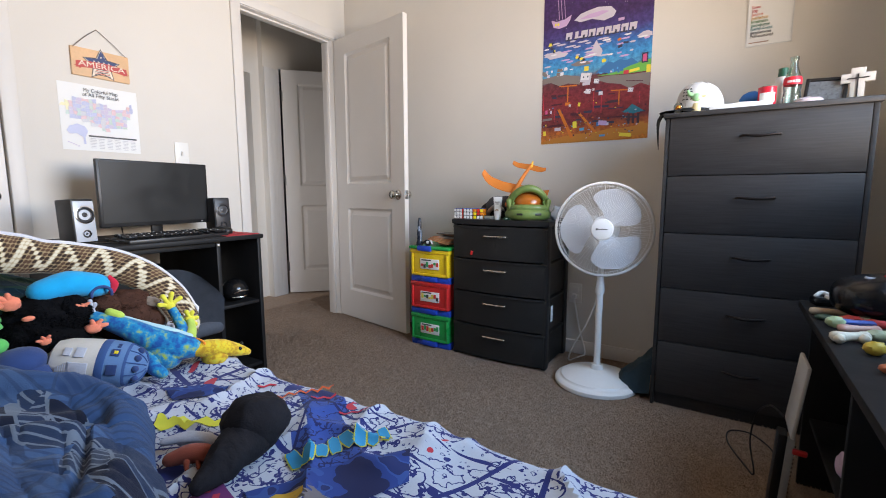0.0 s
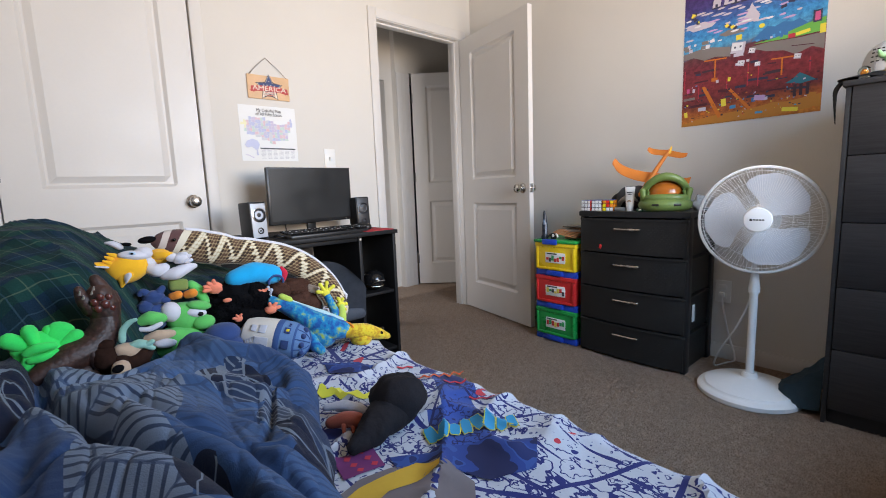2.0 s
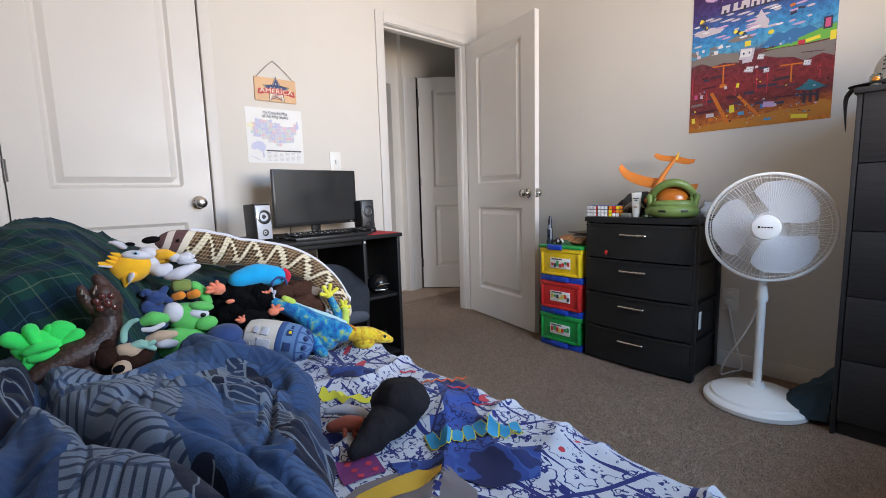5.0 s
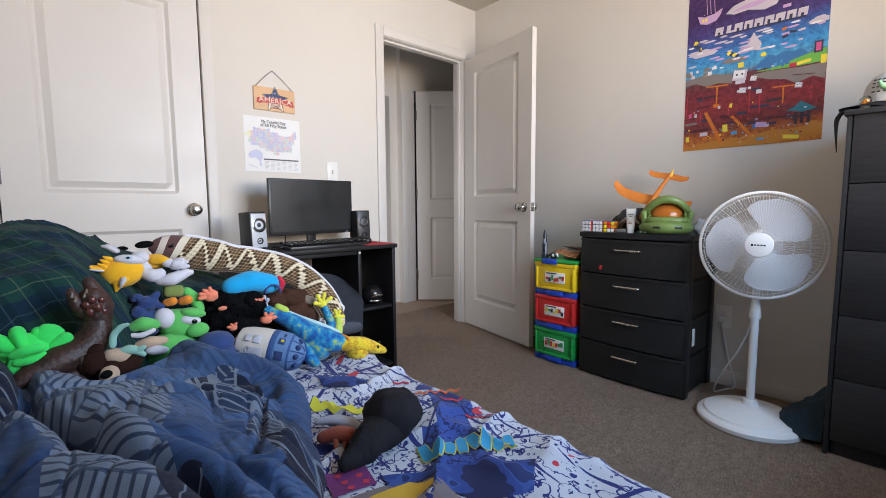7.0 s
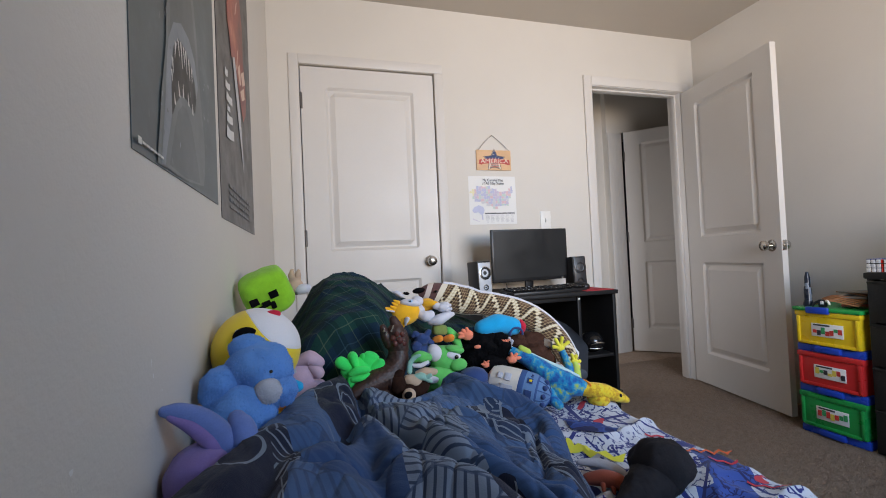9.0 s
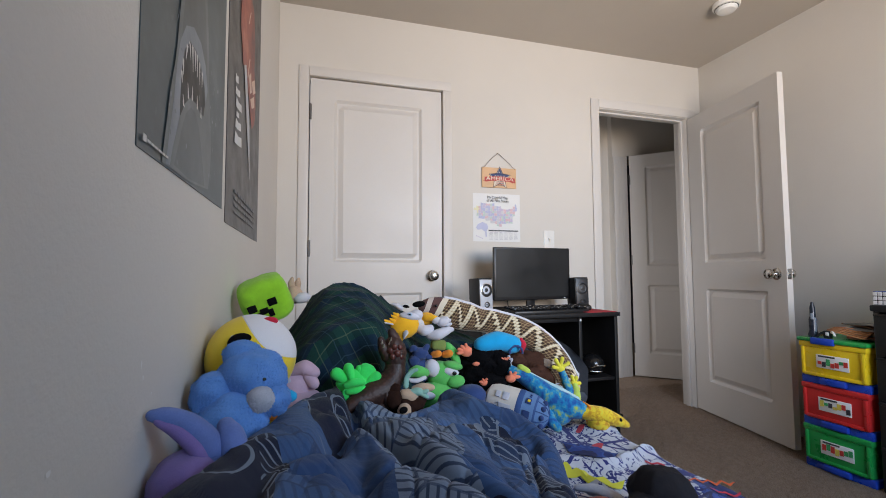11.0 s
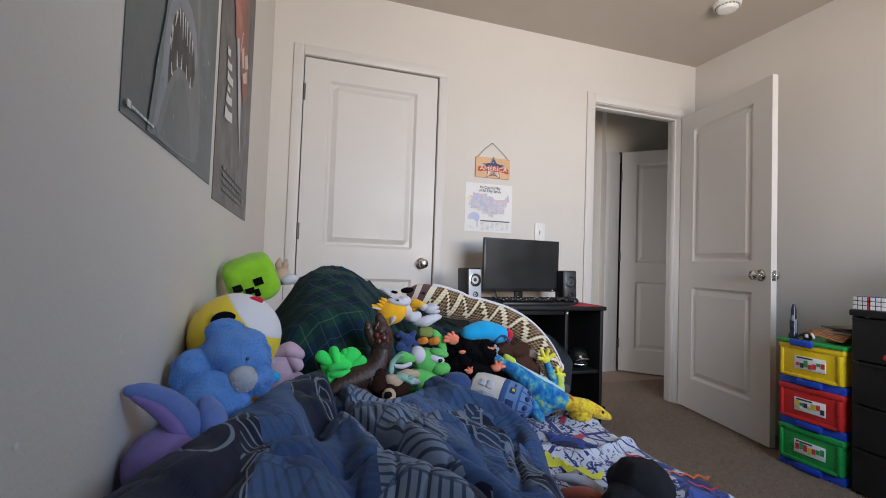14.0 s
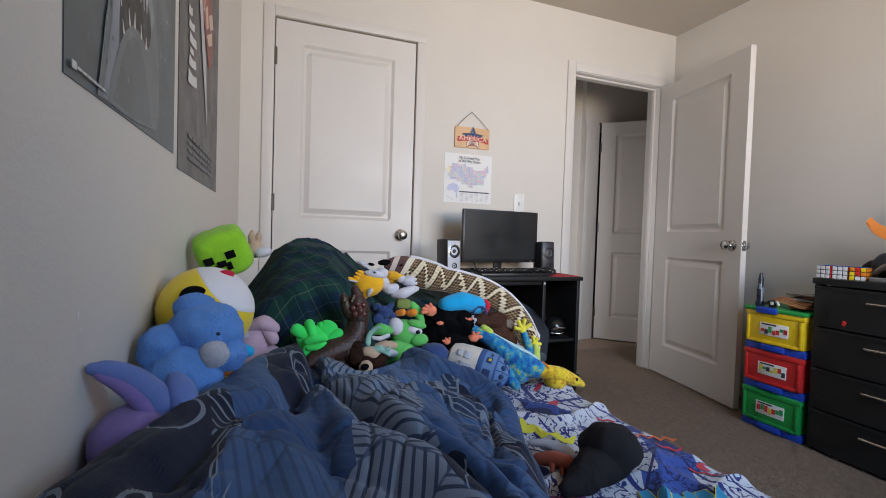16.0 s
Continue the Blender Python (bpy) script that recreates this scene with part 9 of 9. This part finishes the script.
# ---- on the coloured bins ----
BT = 0.622
o = thing("toy_tower", "slim dark blue-black upright toy", "toy", pose(0.918, -0.335, BT, 0, 0, 20))
bm = B()
lathe(bm, [(0, 0), (0.022, 0), (0.022, 0.012), (0.016, 0.03), (0.017, 0.085), (0.012, 0.10), (0.012, 0.14), (0.006, 0.168), (0, 0.17)], 10)
part("tower_body", bm, surf("blue-black plastic", (0.012, 0.018, 0.035), 0.3, 0.2), o)
bm = B()
box(bm, (0.012, -0.010, 0.06), (0.008, 0.006, 0.07), 0.002)
box(bm, (0.0, -0.014, 0.10), (0.010, 0.006, 0.03), 0.002)
part("pale_panel", bm, surf("grey-blue decal", (0.25, 0.30, 0.38), 0.4), o)
o = thing("paper_pile", "untidy pile of papers and brown cards", "papers", pose(1.085, -0.23, BT))
rnd = random.Random(8)
PM = [surf("brown card", (0.24, 0.12, 0.06), 0.7, 0.2), surf("red-brown card", (0.30, 0.07, 0.05), 0.6, 0.2), surf("grey card", (0.22, 0.22, 0.22), 0.7, 0.2), PAPER]
for k in range(8):
    bm = B()
    w, d = rnd.uniform(0.10, 0.17), rnd.uniform(0.10, 0.16)
    box(bm, (rnd.uniform(-0.015, 0.012), rnd.uniform(-0.02, 0.02), 0.006 + 0.0095 * k), (w, d, 0.006), 0.001, rot=Euler((rnd.uniform(-0.05, 0.05), rnd.uniform(-0.07, 0.07), rnd.uniform(-0.4, 0.4))).to_matrix())
    part("card", bm, PM[k % 3] if k < 7 else PM[2], o)
o = thing("twisted_band", "orange-brown curled ribbons on the bins", "ribbon", pose(1.04, -0.33, BT))
bm = B()
for k in range(5):
    wire(bm, [(-0.08, 0.012 * k - 0.02, 0.012 + 0.006 * k), (-0.02, 0.010 * k - 0.03, 0.036 + 0.005 * k), (0.05, 0.012 * k - 0.03, 0.026 + 0.006 * k), (0.10, 0.012 * k - 0.02, 0.016 + 0.006 * k)], 0.0035)
part("ribbon", bm, surf("copper ribbon", (0.50, 0.22, 0.10), 0.4, 0.2), o)
o = thing("toy_robot", "small black and white toy on the bin lid", "toy", pose(0.995, -0.355, BT))
bm = B()
box(bm, (0, 0, 0.020), (0.030, 0.022, 0.036), 0.004, 0)
box(bm, (0.004, -0.012, 0.024), (0.014, 0.006, 0.016), 0.002, 1)
limb(bm, [(-0.014, 0, 0.03), (-0.03, -0.008, 0.02), (-0.038, -0.012, 0.006)], [0.006, 0.005, 0.005], 0, 8)
limb(bm, [(0.014, 0, 0.03), (0.026, -0.008, 0.034), (0.036, -0.012, 0.02)], [0.006, 0.005, 0.005], 1, 8)
part("toy_body", bm, [BLKPLASTIC, WHITEPLASTIC], o)

# ---- towel on the floor ----
o = thing("dark_cloth", "dark teal cloth heaped on the carpet beside the dresser", "cloth")


def cloth_pt(u, v):
    x, y = 2.03 + 0.235 * u, -0.44 + 0.28 * v
    h = 0.205 * u ** 1.3 * (1 - 0.35 * abs(2 * v - 0.75)) + 0.02 * ridge(x * 1.5, y + x, 9, 4) ** 2 * (0.4 + u)
    h *= min(1.0, 5 * v + 0.15) * min(1.0, 6 * (1 - v) + 0.1) * min(1.0, 6 * u + 0.05)
    return Vector((x, y, 0.006 + h))


bm = B()
sheet_mesh(bm, cloth_pt, 40, 40)
part("cloth", bm, surf("dark teal fleece", (0.012, 0.030, 0.045), 0.95, 0.3, 15, 300, 0.5, 0.003), o)


# ---- low table beside the dresser ----
def side_table():
    t = thing("low_table", "black low table with open shelves under it", "table")
    x0, x1, y0, y1, z = 2.722, 3.20, -1.95, -0.785, 0.60
    bm = B()
    span(bm, x0, x1, y0, y1, z - 0.022, z, 0.003)
    part("tabletop", bm, BLACK, t)
    for y in (y1 - 0.025, -1.36, y0 + 0.025):
        bm = B()
        span(bm, x0 + 0.035, x1 - 0.02, y - 0.009, y + 0.009, 0.0, z - 0.022, 0.002)
        part("side_panel", bm, BLACK, t)
    for y, ln in ((-1.085, 0.53), (-1.65, 0.53)):
        bm = B()
        span(bm, x0 + 0.05, x1 - 0.03, y - ln / 2 + 0.01, y + ln / 2 - 0.01, 0.22, 0.236, 0.002)
        part("shelf", bm, BLACK, t)
    bm = B()
    span(bm, x1 - 0.03, x1 - 0.02, y0 + 0.04, y1 - 0.04, 0.0, z - 0.022, 0.001)
    part("back_panel", bm, BLACK, t)


side_table()
o = thing("boombox", "black portable stereo with a big silver speaker cover", "stereo", pose(2.925, -0.955, 0.60, 0, 0, 22))
bm = B()
blob(bm, (0, 0, 0.062), (0.165, 0.085, 0.062), (0, 0, 0), 0, 30, 0, 0.7)
part("case", bm, GLOSSBLACK, o)
bm = B()
blob(bm, (-0.068, -0.052, 0.058), (0.066, 0.034, 0.044), (0, 0, -14), 0, 26)
part("speaker_cover", bm, surf("silver mesh", (0.42, 0.42, 0.43), 0.35, 0.1, 30, 400, 0.3, 0.001, metal=0.6), o)
bm = B()
box(bm, (-0.06, -0.02, 0.121), (0.022, 0.016, 0.008), 0.003, 0)
box(bm, (-0.10, -0.02, 0.116), (0.03, 0.012, 0.006), 0.002, 1, Euler((0, 0.15, 0)).to_matrix())
box(bm, (-0.02, -0.03, 0.123), (0.05, 0.012, 0.006), 0.003, 1)
part("button", bm, [RED, SILVERP], o)
o = thing("game_controller", "small black and white handheld gadget", "gadget", pose(2.772, -0.850, 0.60, 0, 0, 15))
bm = B()
box(bm, (0, 0, 0.014), (0.055, 0.05, 0.024), 0.008, 0)
box(bm, (0.012, -0.012, 0.028), (0.022, 0.024, 0.010), 0.004, 1, Euler((0.2, 0.2, 0.3)).to_matrix())
limb(bm, [(-0.012, 0.02, 0.026), (0.006, 0.026, 0.036), (0.022, 0.016, 0.032)], [0.005, 0.006, 0.005], 1, 8)
part("gadget_body", bm, [GLOSSBLACK, WHITEPLASTIC], o)
for k, (x, y, sx, sy, sz, turn, col, shape) in enumerate((
        (2.783, -0.975, 0.048, 0.012, 0.010, 10, (0.62, 0.50, 0.36), 1), (2.800, -1.055, 0.026, 0.013, 0.011, 0, (0.50, 0.04, 0.03), 0), (2.806, -1.085, 0.034, 0.012, 0.010, 15, (0.05, 0.10, 0.42), 1),
        (2.760, -1.115, 0.020, 0.015, 0.014, 0, (0.45, 0.58, 0.34), 0), (2.800, -1.145, 0.034, 0.013, 0.010, 20, (0.58, 0.36, 0.30), 1), (2.820, -1.205, 0.024, 0.016, 0.013, 5, (0.42, 0.46, 0.30), 0),
        (2.768, -1.245, 0.030, 0.014, 0.012, 30, (0.66, 0.62, 0.50), 2), (2.792, -1.325, 0.020, 0.015, 0.014, 0, (0.60, 0.44, 0.06), 0), (2.792, -1.445, 0.020, 0.012, 0.010, 0, (0.50, 0.16, 0.08), 0),
        (2.842, -1.075, 0.026, 0.013, 0.011, -15, (0.52, 0.05, 0.05), 0), (2.838, -1.035, 0.024, 0.014, 0.012, 15, (0.44, 0.56, 0.40), 0), (2.748, -1.045, 0.020, 0.014, 0.008, 0, (0.04, 0.08, 0.05), 0))):
    bm = B()
    if shape == 0:
        blob(bm, (0, 0, sz), (sx, sy, sz), (0, 0, turn), 0, 16, 0.25)
    else:
        d = Vector((math.cos(radians(turn)), math.sin(radians(turn)), 0)) * sx
        limb(bm, [-d + Vector((0, 0, sz)), Vector((0, sy * 0.3, sz)), d + Vector((0, 0, sz))], [sz * 1.1, sz * 0.8, sz], 0, 10)
        for s in (-1, 1):
            blob(bm, d * s + Vector((0, sy * 0.6, sz)), (sz * 1.1, sz * 1.1, sz * 0.95), mi=0, seg=10, lump=0.2)
            if shape == 2:
                blob(bm, d * s * 0.9 - Vector((0, sy * 0.7, -sz * 0.9)), (sz, sz * 1.1, sz * 0.9), mi=0, seg=10, lump=0.2)
    ob = toy("rubber_toy", "small moulded rubber toy piece on the table", bm, [surf("moulded rubber", col, 0.45, 0.15, 30, 120, 0.2, 0.001)], "rubber toys on the table", "rubber toy")
    ob.location = (x, y, 0.60)
o = thing("silver_tablet", "thin silver tablet standing on edge by the table", "tablet", pose(2.708, -0.97, 0.245, 0, 6, 0))
bm = B()
box(bm, (0, 0, 0.11), (0.010, 0.15, 0.215), 0.003)
part("tablet_body", bm, surf("silver-grey plastic", (0.55, 0.55, 0.55), 0.4, 0.05), o)
o = thing("power_strip", "pale power strip and black bracket standing by the table leg", "power strip", pose(2.690, -0.99, 0.0, 0, 3, 0))
bm = B()
box(bm, (-0.012, 0, 0.122), (0.022, 0.055, 0.244), 0.003)
part("bracket", bm, BLKPLASTIC, o)
bm = B()
box(bm, (0.008, -0.024, 0.125), (0.018, 0.012, 0.236), 0.003)
part("strip", bm, surf("pale grey plastic", (0.34, 0.34, 0.33), 0.4), o)
bm = B()
for k in range(16):
    box(bm, (0.018, -0.031, 0.024 + 0.013 * k), (0.004, 0.003, 0.006), 0.001)
part("contact", bm, STEEL, o)
bm = B()
box(bm, (0.030, -0.030, 0.205), (0.034, 0.012, 0.016), 0.003)
part("clip", bm, RED, o)
o = thing("pink_toy", "small pink toy on the low shelf", "toy", pose(2.80, -1.16, 0.236))
bm = B()
blob(bm, (0, 0, 0.03), (0.018, 0.026, 0.032), seg=14, lump=0.3)
part("toy_body", bm, PPINK, o)
o = thing("floor_cable", "thin black cable looping on the carpet", "cable")
bm = B()
wire(bm, [(2.70, -0.92, 0.26), (2.668, -0.86, 0.262), (2.640, -0.80, 0.20), (2.628, -0.80, 0.10), (2.642, -0.86, 0.02), (2.62, -0.80, 0.006), (2.57, -0.66, 0.006), (2.575, -0.56, 0.006), (2.64, -0.54, 0.006), (2.70, -0.62, 0.006), (2.71, -0.70, 0.006)], 0.0028)
part("strand", bm, BLKPLASTIC, o)

# ---- printed colour patches of the bed sheet ----
def blue_print():
    m, nt, p = base("cloth ultramarine")
    n = noise_fac(nt, 16, 2, 0.5, coords(nt))
    link(nt, ramp(nt, n, [(0.36, (0.010, 0.016, 0.075)), (0.42, (0.020, 0.050, 0.23)), (0.56, (0.032, 0.080, 0.29)), (0.60, (0.014, 0.026, 0.12))], "CONSTANT"), p.inputs["Base Color"])
    p.inputs["Roughness"].default_value = 0.9
    return m


PRN = [ink("cloth yellow", (0.62, 0.60, 0.05), 0.9), ink("cloth vermilion", (0.68, 0.13, 0.04), 0.9), ink("cloth turquoise", (0.03, 0.26, 0.48), 0.9), ink("cloth mustard", (0.58, 0.38, 0.04), 0.9), ink("cloth grey", (0.17, 0.15, 0.16), 0.9), ink("cloth plum", (0.16, 0.03, 0.14), 0.9), ink("cloth crimson", (0.50, 0.04, 0.07), 0.9), blue_print()]


def print_patch(name, rings, mi, lift=0.0022):
    """Small printed shapes that follow the sheet."""
    bm = B()
    for ring in rings:
        f = bm.faces.new([bm.verts.new((x, y, 0)) for x, y in ring])
        bmesh.ops.triangulate(bm, faces=[f])
    wide = max(v.co.x for v in bm.verts) - min(v.co.x for v in bm.verts)
    bmesh.ops.subdivide_edges(bm, edges=bm.edges[:], cuts=2 if wide < 0.05 else 7, use_grid_fill=True)
    for v in bm.verts:
        v.co.z = sheet_z(v.co.x, v.co.y) + lift
    bmesh.ops.recalc_face_normals(bm, faces=bm.faces[:])
    for f in bm.faces:
        if f.normal.z < 0:
            f.normal_flip()
    return part(name, bm, PRN[mi], bs, "coloured print on the sheet")


def zigzag(a, b, n, w, amp):
    a, b = Vector(a), Vector(b)
    d = (b - a) / n
    s = Vector((-d.y, d.x)).normalized()
    out = []
    for k in range(n):
        p, q = a + d * k, a + d * (k + 1)
        o0, o1 = (amp, -amp) if k % 2 == 0 else (-amp, amp)
        out.append([tuple(p + s * (o0 - w)), tuple(p + s * (o0 + w)), tuple(q + s * (o1 + w)), tuple(q + s * (o1 - w))])
    return out


for ring in zigzag((1.690, -2.212), (1.778, -2.135), 6, 0.014, 0.009):
    print_patch("print_patch", [ring], 0)
for ring in zigzag((1.752, -2.062), (1.852, -1.942), 14, 0.0055, 0.011):
    print_patch("print_patch", [ring], 1)
print_patch("print_patch", [[(1.985, -2.235), (2.03, -2.165), (2.085, -2.085), (2.125, -2.045), (2.165, -2.10), (2.135, -2.165), (2.07, -2.20), (2.02, -2.245)]], 7, 0.0022)
print_patch("print_patch", [[(1.545, -2.13), (1.60, -2.06), (1.665, -2.055), (1.69, -2.10), (1.63, -2.15)]], 7, 0.0022)
# word in puffy outlined letters, as plain slabs
rnd = random.Random(21)
u, w = Vector((0.078, 0.127)).normalized(), Vector((0.80, -0.60))
for k in range(8):
    c0 = Vector((1.985, -2.150)).lerp(Vector((2.058, -2.026)), k / 7) + w * (0.006 * math.sin(k * 1.3))
    tilt = rnd.uniform(-0.35, 0.35)
    for grow, mi, lift in ((0.0014, 0, 0.0030), (0.0, 2, 0.0036)):
        a, b = 0.0090 + grow, (0.026 if k not in (2, 6) else 0.019) + grow
        du, dw = u * math.cos(tilt) + w * math.sin(tilt), w * math.cos(tilt) - u * math.sin(tilt)
        ring = []
        for i in range(12):
            t = 2 * math.pi * i / 12
            cu, cw = math.copysign(abs(math.cos(t)) ** 0.5, math.cos(t)), math.copysign(abs(math.sin(t)) ** 0.5, math.sin(t))
            ring.append(tuple(c0 + du * cu * a + dw * cw * b * (1 + 0.12 * math.sin(i * 2.7 + k))))
        print_patch("print_letter", [ring], mi, lift)
print_patch("print_patch", [[(2.018, -2.36), (2.0, -2.30), (2.008, -2.25), (2.052, -2.187), (2.125, -2.188), (2.19, -2.25), (2.15, -2.38)]], 4)
print_patch("print_patch", [[(2.03, -2.36), (2.017, -2.31), (2.027, -2.215), (2.061, -2.197), (2.078, -2.212), (2.056, -2.285), (2.07, -2.36)]], 3, 0.0032)
print_patch("print_patch", [[(1.925, -2.30), (1.945, -2.24), (1.995, -2.250), (1.985, -2.315)]], 5)
for q in range(6):
    cx, cy = 1.94 + 0.02 * (q % 3), -2.285 + 0.025 * (q // 3)
    print_patch("print_patch", [[(cx - 0.006, cy), (cx, cy + 0.007), (cx + 0.007, cy), (cx, cy - 0.006)]], 6, 0.0032)
for ring in zigzag((1.935, -2.010), (1.985, -1.975), 5, 0.003, 0.004) + zigzag((1.700, -2.015), (1.722, -1.985), 3, 0.004, 0.004) + zigzag((1.855, -2.005), (1.885, -1.968), 4, 0.004, 0.005):
    print_patch("print_patch", [ring], 6)

# ---- carpet pile ----
def pile(n, seed):
    rng = np.random.default_rng(seed)
    pts = []
    while len(pts) < n:
        x, y = rng.uniform(-0.6, 3.0, 4000), rng.uniform(-1.92, 0.3, 4000)
        ok = ((x > 0.55) & (y < -0.05)) | ((x > -0.05) & (y > -1.2) & (y < -0.02)) | ((x <= -0.05) & (y > -0.85) & (y < -0.13)) | ((x < -0.12) & (x > -0.6))
        ok &= ~((x > 2.30) & (y > -0.44)) & ~((x > 1.2) & (x < 1.76) & (y > -0.36))
        pts += list(zip(x[ok], y[ok]))
    p = np.array(pts[:n])
    h = rng.uniform(0.004, 0.011, n)
    r = rng.uniform(0.0016, 0.0038, n)
    a = rng.uniform(0, 2 * np.pi, n)
    lean = rng.uniform(-0.005, 0.005, (n, 2))
    verts = np.zeros((n, 4, 3))
    for k in range(3):
        verts[:, k, 0] = p[:, 0] + r * np.cos(a + 2.094 * k)
        verts[:, k, 1] = p[:, 1] + r * np.sin(a + 2.094 * k)
        verts[:, k, 2] = -0.001
    verts[:, 3, 0], verts[:, 3, 1], verts[:, 3, 2] = p[:, 0] + lean[:, 0], p[:, 1] + lean[:, 1], h
    idx = np.arange(n)[:, None] * 4
    tri = np.concatenate([idx + [0, 1, 3], idx + [1, 2, 3], idx + [2, 0, 3]], axis=1).reshape(-1, 3)
    me = bpy.data.meshes.new("carpet_pile")
    me.vertices.add(n * 4)
    me.vertices.foreach_set("co", verts.reshape(-1))
    me.loops.add(n * 9)
    me.loops.foreach_set("vertex_index", tri.reshape(-1))
    me.polygons.add(n * 3)
    me.polygons.foreach_set("loop_start", np.arange(n * 3) * 3)
    me.update(calc_edges=True)
    me.materials.append(CARPET)
    ob = new("carpet_pile", me)
    ob.parent = floor
    tagged(ob, kind="stuff")


pile(170000, 5)
